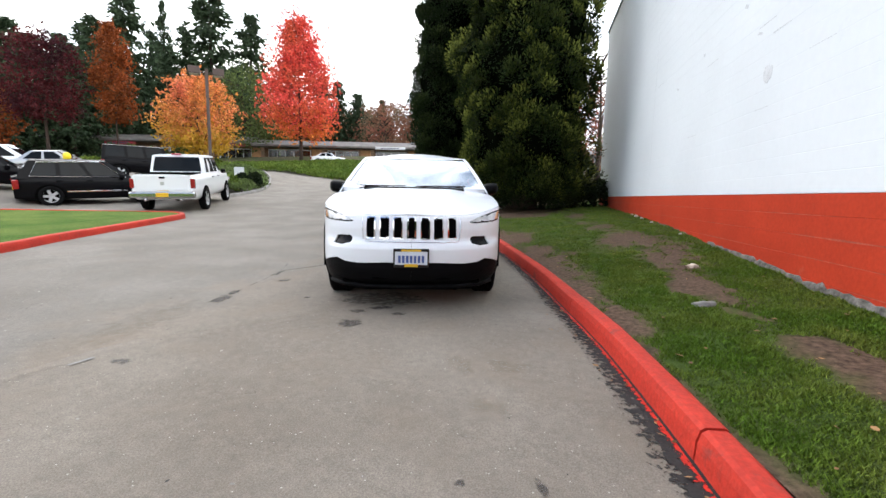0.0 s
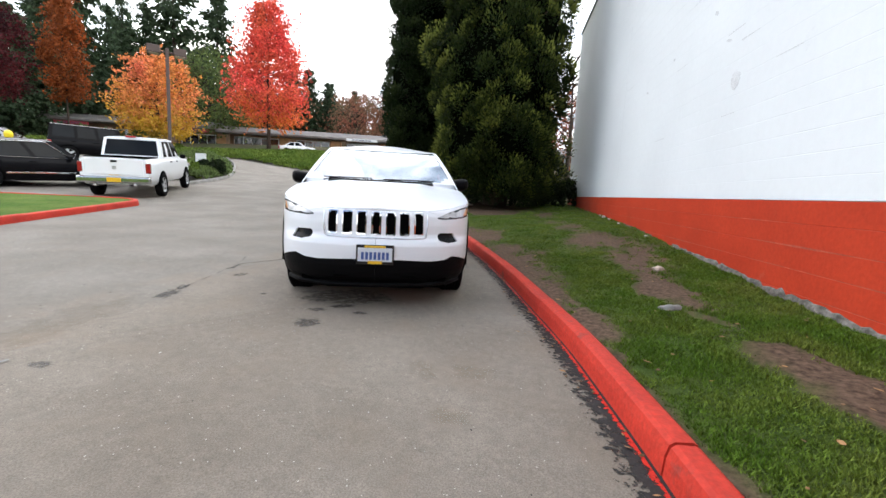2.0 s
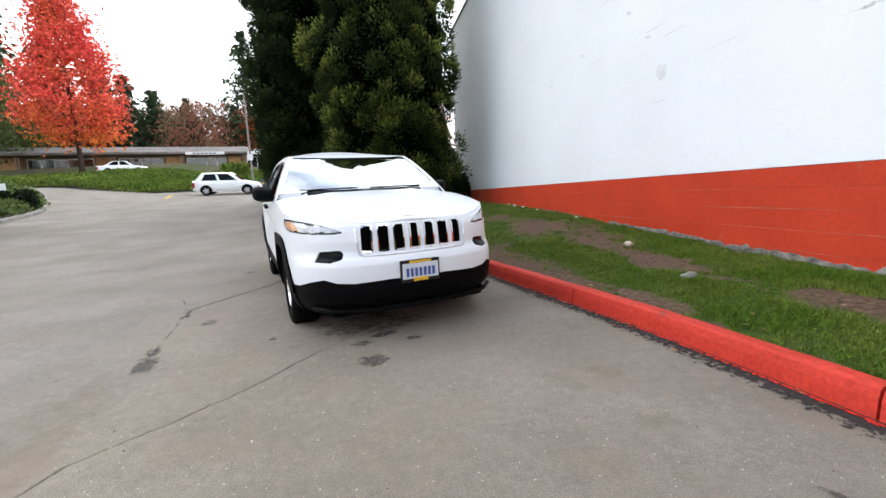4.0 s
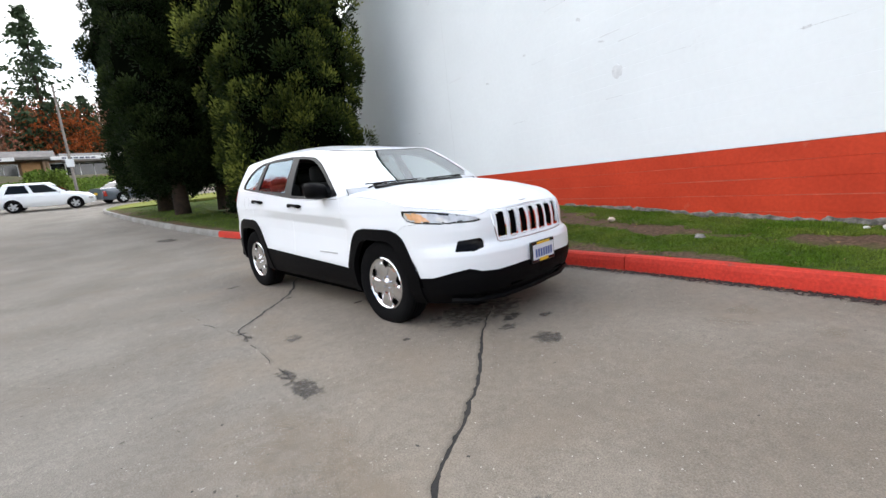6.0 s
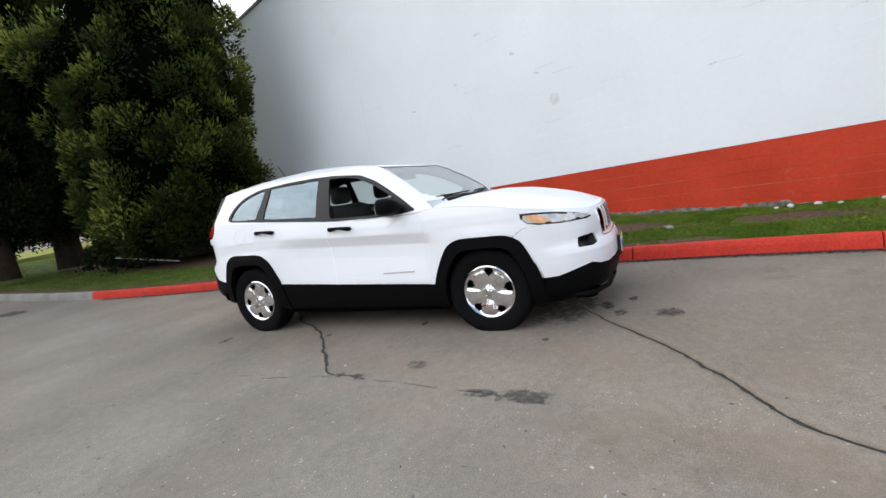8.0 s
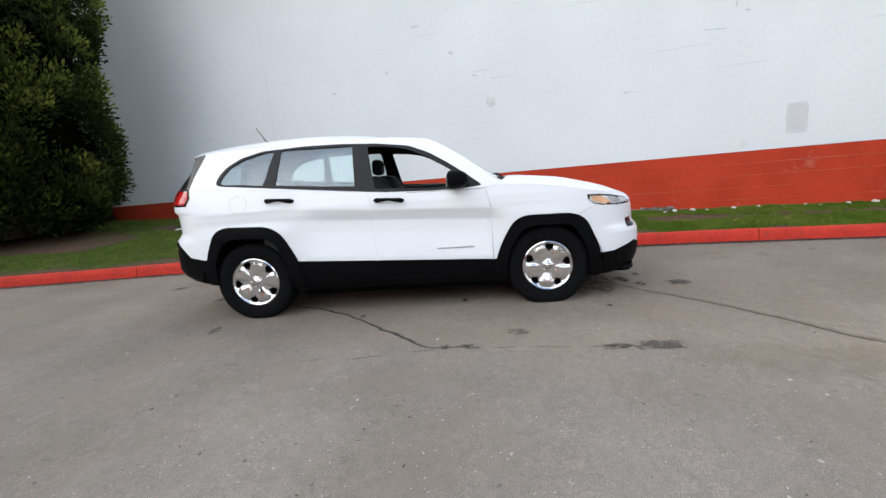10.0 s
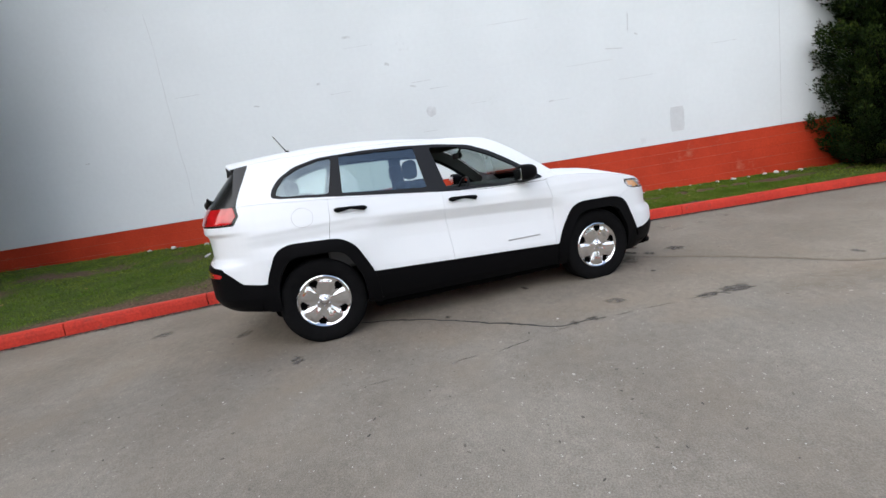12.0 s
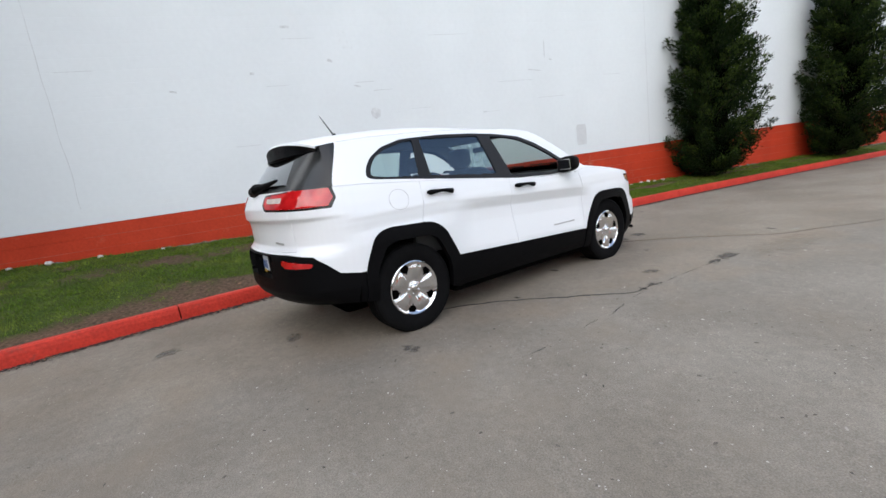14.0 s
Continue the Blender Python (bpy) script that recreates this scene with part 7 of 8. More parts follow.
# ---- other vehicles ----
M_BLACKPAINT = mat("black_car_paint", (0.004, 0.004, 0.005), 0.22, coat=0.0, spec=0.10, var=0.1, scale=2)
M_BLUEPAINT = mat("slate_car_paint", (0.07, 0.09, 0.12), 0.3, coat=1.0, var=0.1, scale=2)
M_SILVERPAINT = mat("silver_car_paint", (0.45, 0.46, 0.47), 0.3, metal=0.5, coat=1.0, var=0.06, scale=2)
M_PANE = mat("dark_car_glass", (0.006, 0.008, 0.010), 0.05, spec=0.16, coat=0.0, var=0.3, scale=2)
M_REDLAMP = mat("dull_red_lens", (0.30, 0.010, 0.014), 0.15, coat=0.5, var=0.3, scale=14)
M_RIM = mat("silver_rim", (0.50, 0.51, 0.53), 0.35, metal=0.35, var=0.15, scale=9)


def car_wheel(parent, x, y, R, w=.24):
    s = 1 if y > 0 else -1
    wh = empty("wheel", Matrix.Identity(4), "", "")
    wh.parent = parent
    wh.matrix_local = pose(x, y, R, 0, 0, 0 if s > 0 else 180)
    part("tyre", lathe(bmesh.new(), [(R * .62, w * .40), (R * .80, w * .5), (R * .95, w * .46), (R, w * .3), (R, -w * .3), (R * .95, -w * .46), (R * .62, -w * .4)], 28), M_TYRE, wh, "", True)
    bm = bmesh.new()
    lathe(bm, [(R * .62, w * .42), (R * .60, w * .36), (R * .55, w * .30)], 28)
    for k in range(5):
        a = 2 * math.pi * k / 5
        c, s_ = math.cos(a), math.sin(a)
        q = [(R * .10, -.05), (R * .60, -.045), (R * .60, .045), (R * .10, .05)]
        top = [bm.verts.new((r * c - t * s_, w * .40, r * s_ + t * c)) for r, t in q]
        bot = [bm.verts.new((r * c - t * s_, w * .28, r * s_ + t * c)) for r, t in q]
        bm.faces.new(top)
        for i in range(4):
            bm.faces.new((top[i], bot[i], bot[(i + 1) % 4], top[(i + 1) % 4]))
    lathe(bm, [(0.001, w * .42), (R * .13, w * .41), (R * .15, w * .3)], 14)
    part("rim", bm, M_RIM, wh, "bright five-spoke rim")
    part("wheel_back", lathe(bmesh.new(), [(0.001, w * .2), (R * .6, w * .2)], 20), M_DARK, wh)


def road_vehicle(name, m, label, paint, L, W, top, cab, R, axles, glass, group="", zb=.25, trim=None, box=False):
    """A car or truck: body, cabin, panes, wheels and lamps. top: body's upper line (x, z); cab: x of front foot, front top, rear top, rear foot, then z of belt and roof."""
    root = empty(name, m, label, "car" if name != "pickup_truck" else "truck", group)
    xs_ = np.linspace(-L / 2, L / 2, 33)
    tx, tz = zip(*top)
    bm = bmesh.new()
    rings = []
    for x in xs_:
        k = abs(2 * x / L)
        w = W / 2 * (1 - (.06 if box else .16) * k ** 8 - .035 * k ** 3)
        z1 = float(np.interp(x, tx, tz))
        z0 = zb + (.06 * max(0, k - .85) / .15)
        half = [(w * .88, z0), (w * .975, z0 + .12), (w, z0 + (z1 - z0) * .45), (w * .992, z0 + (z1 - z0) * .72), (w * .965, z1 - .05), (w * .90, z1 - .006), (w * .5, z1 + .015), (0, z1 + .022)]
        rings.append([bm.verts.new((x, y, z)) for y, z in half] + [bm.verts.new((x, -y, z)) for y, z in half[-2::-1]])
    for a, b in zip(rings, rings[1:]):
        for i in range(len(a) - 1):
            bm.faces.new((a[i], a[i + 1], b[i + 1], b[i]))
        bm.faces.new((a[-1], a[0], b[0], b[-1]))
    bm.faces.new(rings[0])
    bm.faces.new(rings[-1][::-1])
    body = part("body", bm, paint, root, "", True)
    body.data.set_sharp_from_angle(angle=radians(50))
    f0, f1, r1, r0, zbelt, zroof = cab
    wb, wt = W / 2 * .945, W / 2 * (.86 if box else .74)

    def cp(t, s, v):
        """t along the cabin from front 0 to rear 1, v up from belt 0 to roof 1, side s."""
        return Vector((f0 + (f1 - f0) * v + t * ((r0 + (r1 - r0) * v) - (f0 + (f1 - f0) * v)), s * (wb + (wt - wb) * v) * (1 - .06 * abs(2 * t - 1) ** 4), zbelt + (zroof - zbelt) * v))
    bm = bmesh.new()
    N = 14
    rows = []
    for i in range(N + 1):
        t = i / N
        ring = [cp(t, 1, -.06), cp(t, 1, .5), cp(t, 1, .96), cp(t, .86, 1.0) + Vector((0, 0, .012)), cp(t, .4, 1.0) + Vector((0, 0, .035)), cp(t, 0, 1.0) + Vector((0, 0, .04))]
        ring += [Vector((p.x, -p.y, p.z)) for p in ring[-2::-1]]
        rows.append([bm.verts.new(p) for p in ring])
    for a, b in zip(rows, rows[1:]):
        for i in range(len(a) - 1):
            bm.faces.new((a[i], a[i + 1], b[i + 1], b[i]))
    bm.faces.new(rows[0])
    bm.faces.new(rows[-1][::-1])
    roof = part("cabin", bm, paint, root, "", True)
    roof.data.set_sharp_from_angle(angle=radians(40))

    def pane(nm, corners, out):
        bm = bmesh.new()
        vs = [bm.verts.new(Vector(c) + Vector(out) * .012) for c in corners]
        bk = [bm.verts.new(Vector(c) - Vector(out) * .01) for c in corners]
        bm.faces.new(vs)
        for i in range(4):
            bm.faces.new((vs[i], bk[i], bk[(i + 1) % 4], vs[(i + 1) % 4]))
        part(nm, bm, M_PANE, roof, "dark reflecting glass")
    for s in (1, -1):
        for t0, t1 in glass:
            pane("side_window", [cp(t0, s, .10), cp(t1, s, .10), cp(t1, s, .88), cp(t0 + .015, s, .88)], (0, s, .25))
    nf = Vector((zroof - zbelt, 0, f0 - f1)).normalized()
    nb = Vector((-(zroof - zbelt), 0, r1 - r0 if r1 > r0 else r1 - r0)).normalized()
    pane("windshield", [cp(0, .93, .05), cp(0, -.93, .05), cp(0, -.9, .93), cp(0, .9, .93)], nf)
    pane("rear_window", [cp(1, .9, .14), cp(1, -.9, .14), cp(1, -.88, .9), cp(1, .88, .9)], (-1, 0, .1))
    for x in axles:
        for s in (1, -1):
            car_wheel(root, x, s * (W / 2 - .088), R)
            bm = bmesh.new()
            n = 18
            y0 = s * (W / 2 - .04)
            y1 = s * (W / 2 + .004)
            a = [bm.verts.new((x + R * 1.14 * math.cos(math.pi * k / n), y1, R + R * 1.14 * math.sin(math.pi * k / n))) for k in range(n + 1)]
            b = [bm.verts.new((x + R * 1.14 * math.cos(math.pi * k / n), y0, R + R * 1.14 * math.sin(math.pi * k / n))) for k in range(n + 1)]
            lo = [bm.verts.new((x - R * 1.14, y1, zb)), bm.verts.new((x + R * 1.14, y1, zb))]
            bm.faces.new(a + lo)
            for k in range(n):
                bm.faces.new((a[k], a[k + 1], b[k + 1], b[k]))
            part("wheel_well", bm, M_DARK, root)
    for s in (1, -1):
        zr, zf = float(np.interp(-L / 2 + .1, tx, tz)), float(np.interp(L / 2 - .2, tx, tz))
        wr = W / 2 * .82
        bm = bmesh.new()
        box_bm(bm, -L / 2 - .012, -L / 2 + .16, s * wr - .07 + (.07 * s), s * wr + .07 + (.07 * s), zr - .46, zr - .12, .03)
        part("tail_light", bm, M_REDLAMP, root, "red tail light")
        bm = bmesh.new()
        box_bm(bm, L / 2 - .22, L / 2 - .02, s * wr - .16, s * wr + .10, zf - .26, zf - .12, .02)
        part("headlight", bm, M_LAMPGLASS, root, "clear headlight")
        bm = bmesh.new()
        box_bm(bm, f0 - .42, f0 - .27, s * (W / 2 + .08) - .09, s * (W / 2 + .08) + .09, zbelt - .02, zbelt + .14, .03)
        part("mirror", bm, trim or paint, root)
        for hx in ((f0 + r0) / 2 - .55, (f0 + r0) / 2 + .35):
            bm = bmesh.new()
            box_bm(bm, hx - .1, hx + .1, s * (W / 2 + .01) - .015, s * (W / 2 + .01) + .015, zbelt - .13, zbelt - .095, .006)
            part("door_handle", bm, trim or paint, root)
    bm = bmesh.new()
    box_bm(bm, -L / 2 - .02, -L / 2 + .01, -.17, .17, zb + .35, zb + .48)
    part("plate", bm, M_PLATEYEL, root, "yellow plate holder")
    return root


def on_ground(x, y, heading, dz=0.0):
    a = radians(heading)
    s = (G(x + 1.3 * math.cos(a), y + 1.3 * math.sin(a)) - G(x - 1.3 * math.cos(a), y - 1.3 * math.sin(a))) / 2.6
    q = (G(x - math.sin(a) * .7, y + math.cos(a) * .7) - G(x + math.sin(a) * .7, y - math.cos(a) * .7)) / 1.4
    return Matrix.Translation((x, y, G(x, y) + dz)) @ Euler((math.atan(q), -math.atan(s), a)).to_matrix().to_4x4()


truck = road_vehicle("pickup_truck", on_ground(-14.2, 16.45, 118), "white crew-cab pickup truck parked beyond the lawn island", M_WHITECAR, 5.8, 2.08,
                     [(-2.9, 1.34), (.0, 1.36), (1.2, 1.36), (2.5, 1.28), (2.9, 1.10)], (1.45, .62, -1.00, -1.22, 1.32, 2.02), .435, (-1.60, 1.97),
                     [(.06, .46), (.52, .92)], zb=.46, trim=M_BLACKTRIM, box=True)
bm = bmesh.new()
box_bm(bm, -3.06, -2.86, -1.02, 1.02, .56, .78, .06)
part("rear_bumper", bm, mat("bumper_chrome", (0.55, 0.56, 0.57), 0.16, metal=1.0, var=0.15, scale=6), truck, "bright chrome step bumper")
bm = bmesh.new()
box_bm(bm, -3.08, -3.055, -.19, .19, .60, .74, .005)
part("plate_holder", bm, M_PLATEYEL, truck, "yellow plate on the bumper")
bm = bmesh.new()
box_bm(bm, -2.925, -2.895, -.80, .80, .82, 1.335, .02)
tg = part("tailgate", bm, M_WHITECAR, truck)
bm = bmesh.new()
box_bm(bm, -2.945, -2.92, -.09, .09, 1.225, 1.29, .01)
part("latch", bm, M_BLACKTRIM, tg)
bm = bmesh.new()
box_bm(bm, -2.94, -2.92, -.06, .06, 1.0, 1.11, .02)
part("badge", bm, M_SATINMETAL, tg, "plain silver badge")
for s in (1, -1):
    bm = bmesh.new()
    tube_bm(bm, [(-2.4, s * .52, .48), (-3.0, s * .55, .50)], .05, 12)
    part("exhaust", bm, M_CHROME, truck, "", True)
bm = bmesh.new()
box_bm(bm, -2.78, -1.3, -.84, .84, 1.368, 1.392)
part("bed", bm, M_DARK, truck, "dark open load bed")
bm = bmesh.new()
box_bm(bm, -1.16, -1.06, -.16, .16, 2.03, 2.085, .02)
part("brake_lamp", bm, M_REDLENS, truck, "red high brake lamp")

suv2 = road_vehicle("suv", on_ground(-18.1, 15.7, 58), "black suv with chrome window trim parked near a pickup", M_BLACKPAINT, 4.82, 1.94,
                    [(-2.41, 1.10), (-2.2, 1.14), (.8, 1.08), (1.2, 1.08), (2.1, .98), (2.41, .78)], (1.15, .35, -1.85, -2.30, 1.07, 1.72), .385, (-1.42, 1.48), [(.10, .36), (.40, .64), (.68, .90)])
for s in (1, -1):
    bm = bmesh.new()
    tube_bm(bm, [(.95, s * .935, 1.09), (-1.95, s * .935, 1.13), (-1.70, s * .80, 1.64), (.15, s * .76, 1.68), (.85, s * .925, 1.12)], .014, 5)
    part("window_trim", bm, M_CHROME, suv2, "chrome window line")
    bm = bmesh.new()
    box_bm(bm, -.95, .95, s * .975 - .012, s * .975 + .012, .52, .57, .005)
    part("door_strip", bm, M_CHROME, suv2, "chrome door strip")
road_vehicle("sedan", on_ground(-22.6, 14.6, 62), "black sedan parked beside a black suv", M_BLACKPAINT, 4.8, 1.85, [(-2.4, .95), (-1.5, 1.0), (1.0, .95), (2.1, .80), (2.4, .62)],
             (1.05, .25, -.95, -1.75, .94, 1.45), .33, (-1.38, 1.42), [(.10, .46), (.52, .86)])
box4 = road_vehicle("suv", pose(-22.0, 22.1, G(-22.0, 22.1) + .02, 0, 0, 50), "black boxy off-road suv with a hard top", M_BLACKPAINT, 4.5, 1.88, [(-2.25, 1.16), (.7, 1.16), (2.0, 1.10), (2.25, .98)],
                    (.80, .58, -2.12, -2.22, 1.15, 1.86), .40, (-1.45, 1.48), [(.05, .33), (.37, .62), (.66, .95)], zb=.42, box=True)
road_vehicle("sedan", on_ground(-29.5, 22.6, 30), "silver sedan in the upper car park", M_SILVERPAINT, 4.7, 1.82, [(-2.35, .98), (-1.5, 1.0), (1.0, .95), (2.1, .80), (2.35, .62)],
             (1.05, .25, -.95, -1.75, .94, 1.48), .33, (-1.38, 1.40), [(.10, .46), (.52, .86)])
road_vehicle("van", on_ground(-33.5, 22.0, 40), "white van in the upper car park", M_WHITECAR, 5.0, 1.95, [(-2.5, 1.1), (1.2, 1.1), (2.3, .95), (2.5, .7)],
             (1.6, .7, -2.2, -2.42, 1.08, 1.85), .35, (-1.5, 1.5), [(.08, .34), (.38, .64), (.68, .94)], box=True)
road_vehicle("sedan", on_ground(-7.3, 37.4, 35), "slate blue sedan on the far road", M_BLUEPAINT, 4.8, 1.83, [(-2.4, .95), (-1.5, 1.0), (1.0, .95), (2.1, .80), (2.4, .62)],
             (1.05, .25, -.95, -1.75, .94, 1.45), .33, (-1.38, 1.42), [(.10, .46), (.52, .86)])
road_vehicle("hatchback", on_ground(-11.3, 34.8, 6), "white hatchback on the far road", M_WHITECAR, 4.3, 1.8, [(-2.15, 1.0), (1.0, .96), (1.9, .80), (2.15, .60)],
             (1.05, .25, -1.55, -2.0, .95, 1.50), .33, (-1.30, 1.30), [(.10, .46), (.52, .86)])
road_vehicle("sedan", Matrix.Translation((-28.3, 56.0, 5.15)) @ pose(0, 0, 0, 0, 0, 15), "white sedan parked before the shops", M_WHITECAR, 4.8, 1.83, [(-2.4, .95), (-1.5, 1.0), (1.0, .95), (2.1, .80), (2.4, .62)],
             (1.05, .25, -.95, -1.75, .94, 1.45), .33, (-1.38, 1.42), [(.10, .46), (.52, .86)])

# ---- the row of shops up the hill ----
M_SHINGLE = mat("grey_shingle", (0.20, 0.185, 0.175), 0.9, color2=(0.15, 0.14, 0.13), scale=0.8, fine=0.2, fine_scale=6, bump=0.4, bump_scale=5)
M_BROWNWALL = mat("brown_siding", (0.24, 0.155, 0.10), 0.85, color2=(0.18, 0.115, 0.07), scale=1.0, fine=0.15, fine_scale=10)
M_TANBRICK = mat("tan_brick_pier", (0.46, 0.27, 0.13), 0.85, color2=(0.38, 0.21, 0.10), scale=2.0, fine=0.15, fine_scale=10)
M_SHOPGLASS = mat("shop_glass", (0.02, 0.024, 0.028), 0.08, coat=1.0, var=0.3, scale=1)
M_SIGN = mat("sign_white", (0.72, 0.73, 0.74), 0.5, var=0.05, scale=3)
M_SIGNINK = mat("sign_ink", (0.08, 0.08, 0.14), 0.6)
M_REDPANEL = mat("red_panel", (0.35, 0.03, 0.05), 0.6, var=0.1, scale=3)
shops = empty("shop_row", pose(-90.0, 49.0, 5.6, 0, 0, 15.0), "long low brown shop row with a grey shingle roof", "building")
SL = 128.0
bm = bmesh.new()
box_bm(bm, 0, SL, 0.0, 12, -3.5, 2.9)
part("wall", bm, M_BROWNWALL, shops, "brown timber siding")
for x0, x1, up_ in ((-0.5, 47.6, 0.6), (48.0, 74.8, 0.2), (75.2, SL + .5, -0.15)):
    bm = bmesh.new()
    pr = [(-1.9, 2.35), (-1.9, 2.62), (0.6, 3.55), (6, 3.95), (12.4, 3.2), (12.4, 2.35)]
    a = [bm.verts.new((x0, y, z + up_)) for y, z in pr]
    b = [bm.verts.new((x1, y, z + up_)) for y, z in pr]
    for i in range(len(pr)):
        bm.faces.new((a[i], a[(i + 1) % len(pr)], b[(i + 1) % len(pr)], b[i]))
    bm.faces.new(a)
    bm.faces.new(b[::-1])
    part("roof", bm, M_SHINGLE, shops, "grey shingle mansard roof")
rng = np.random.default_rng(77)
x = 2.0
while x < SL - 8:
    w = float(rng.uniform(4.5, 6.5))
    bm = bmesh.new()
    box_bm(bm, x, x + w, -.06, .04, .05, 2.2)
    win = part("window", bm, M_SHOPGLASS, shops, "dark shop window")
    n = int(w / 1.1)
    bm = bmesh.new()
    box_bm(bm, x - .06, x + w + .06, -.10, -.02, 2.15, 2.28)
    part("frame_head", bm, M_SIGN, win)
    for k in range(n + 1):
        bm = bmesh.new()
        px = x + w * k / n
        box_bm(bm, px - .045, px + .045, -.10, -.02, .0, 2.16)
        part("mullion", bm, M_SIGN, win)
    if rng.uniform() < .5:
        bm = bmesh.new()
        box_bm(bm, x + .1, x + w - .1, -2.06, -1.93, 2.40, 2.78, .02)
        sg = part("sign", bm, M_SIGN if rng.uniform() < .75 else M_REDPANEL, shops, "long shop sign")
        for k in range(6):
            bm = bmesh.new()
            qx = x + w * (.2 + .1 * k)
            box_bm(bm, qx, qx + w * .075, -2.08, -2.05, 2.50, 2.66)
            part("bar", bm, M_SIGNINK, sg)
    bm = bmesh.new()
    box_bm(bm, x + w + .3, x + w + 1.9, -.5, .1, -.2, 2.34)
    part("pier", bm, M_TANBRICK, shops, "tan brick pier")
    for q in (x - .2, x + w + 2.2):
        bm = bmesh.new()
        box_bm(bm, q - .09, q + .09, -1.75, -1.57, -.3, 2.36)
        part("post", bm, M_BROWNWALL, shops)
    x += w + 2.7
# ---- planted banks, posts and lamps ----
def leaf_bank(name, pts, width, height, material, label, n, leaf, seed, zoff=0.0, category="hedge"):
    """A sprawling bank of leaves along a plan line."""
    rng = np.random.default_rng(seed)
    line = smooth_line(pts, 0.3)
    i = rng.integers(0, len(line), n)
    d = np.gradient(line, axis=0)
    d /= np.linalg.norm(d, axis=1)[:, None]
    nr = np.stack([-d[:, 1], d[:, 0]], 1)
    u = rng.uniform(-1, 1, n)
    xy = line[i] + nr[i] * (u * width / 2)[:, None] + rng.normal(0, .1, (n, 2))
    top = height * np.sqrt(np.clip(1 - u * u, 0, 1)) * np.array([0.8 + 0.4 * fbm(a * .5, b * .5, seed) for a, b in xy])
    z = np.array([G(a, b) for a, b in xy]) + zoff + np.clip(top, .03, None) * rng.uniform(0.35, 1, n) ** .5
    v, f = leaf_cloud(np.column_stack([xy, z]), np.tile([0, -.3, .8], (n, 1)), leaf, 3, .42, rng, .3, .7)
    return fast_mesh(name, v, f, material, label=label, category=category, kind="stuff")


leaf_bank("ivy_bank", [(-34, 38.5), (-24, 41.0), (-16, 43.2), (-9, 45.5)], 7.0, .62, M_IVY, "rolling bank of green ivy above the road", 22000, .17, 61, .1, "ground cover")
leaf_bank("ivy_bank", [(-60, 36), (-45, 38.0), (-34, 40.5)], 7.0, 1.2, M_IVY, "rolling bank of green ivy above the road", 12000, .2, 62, .2, "ground cover")
leaf_bank("ivy_bank", [(-40, 46.5), (-24, 49.0), (-12, 51.5), (-2, 54)], 9.0, .35, M_IVY, "green ivy slope below the shops", 16000, .2, 60, .0, "ground cover")
leaf_bank("planting_bed", [(-16.9, 21.5), (-18.5, 25.5), (-22, 30.5), (-26, 34.0)], 2.3, .55, M_GREENLEAF, "mixed low shrubs in a kerbed bed", 4200, .15, 63, .1, "ground cover")
leaf_bank("shrub", [(-17.6, 24.2), (-17.2, 24.8)], 1.1, .95, M_DARKBUSH, "rounded dark green shrub", 900, .14, 64, .1, "shrub")
leaf_bank("shrub", [(-17.1, 22.0), (-17.5, 22.7)], 1.1, .8, M_IVY, "loose light green shrub", 900, .16, 65, .1, "shrub")
leaf_bank("shrub", [(-13.6, 41.6), (-12.0, 42.2)], 2.4, 2.6, M_IVY, "clipped round green shrub", 1200, .18, 66, .1, "shrub")
leaf_bank("shrub", [(0.2, 18.6), (2.1, 19.0)], 1.6, 1.25, M_DARKBUSH, "dark shrub beside the building corner", 2600, .11, 67, .15, "shrub")
leaf_bank("shrub", [(-2.6, 18.4), (-0.2, 18.8)], 1.5, 1.0, M_DARKBUSH, "dark shrub under the cedars", 2200, .11, 68, .15, "shrub")
leaf_bank("shrub", [(-44, 38.5), (-36, 39.5)], 2.0, 2.4, M_GREENLEAF, "loose hedge beside the car park", 1500, .3, 69, .2, "hedge")
BED = smooth_line([(-14.9, 19.4), (-15.3, 21.2), (-16.2, 24.0), (-18.8, 28.6), (-22.5, 33.8), (-27, 36.5), (-40, 37)], .25)
_sb = np.concatenate([[0], np.cumsum(np.linalg.norm(np.diff(BED, axis=0), axis=1))])
bb = list(np.arange(0, _sb[-1], 3.0))
kerb_run("kerb_bed", BED, bb, [M_CONCRETE] * len(bb), "grey concrete kerb round a planted bed", side=-1.0)

M_POLE = mat("brown_pole", (0.085, 0.055, 0.045), 0.6, var=0.15, scale=3, fine=0.1)
lamp = empty("street_lamp", pose(-20.5, 25.0, G(-20.5, 25.0), 0, 0, 39), "tall brown car park lamp with two box heads", "lamp")
hL = 8.6 - G(-20.5, 25.0)
bm = bmesh.new()
box_bm(bm, -.09, .09, -.09, .09, .3, hL, .015)
part("pole", bm, M_POLE, lamp)
bm = bmesh.new()
lathe(bm, [(.001, 0), (.3, 0)], 20)
bm.clear()
tube_bm(bm, [(0, 0, -.1), (0, 0, .6)], .28, 16)
part("base", bm, M_CONCRETE, lamp, "round concrete base")
for s in (1, -1):
    bm = bmesh.new()
    tube_bm(bm, [(0, 0, hL - .25), (s * .45, 0, hL - .2)], .05, 8)
    part("arm", bm, M_POLE, lamp)
    bm = bmesh.new()
    box_bm(bm, s * .66 - .32, s * .66 + .32, -.32, .32, hL - .38, hL + .05, .04)
    hd = part("head", bm, M_POLE, lamp, "brown box lamp head")
    bm = bmesh.new()
    box_bm(bm, s * .66 - .25, s * .66 + .25, -.25, .25, hL - .395, hL - .37)
    part("diffuser", bm, M_PALELENS, hd)
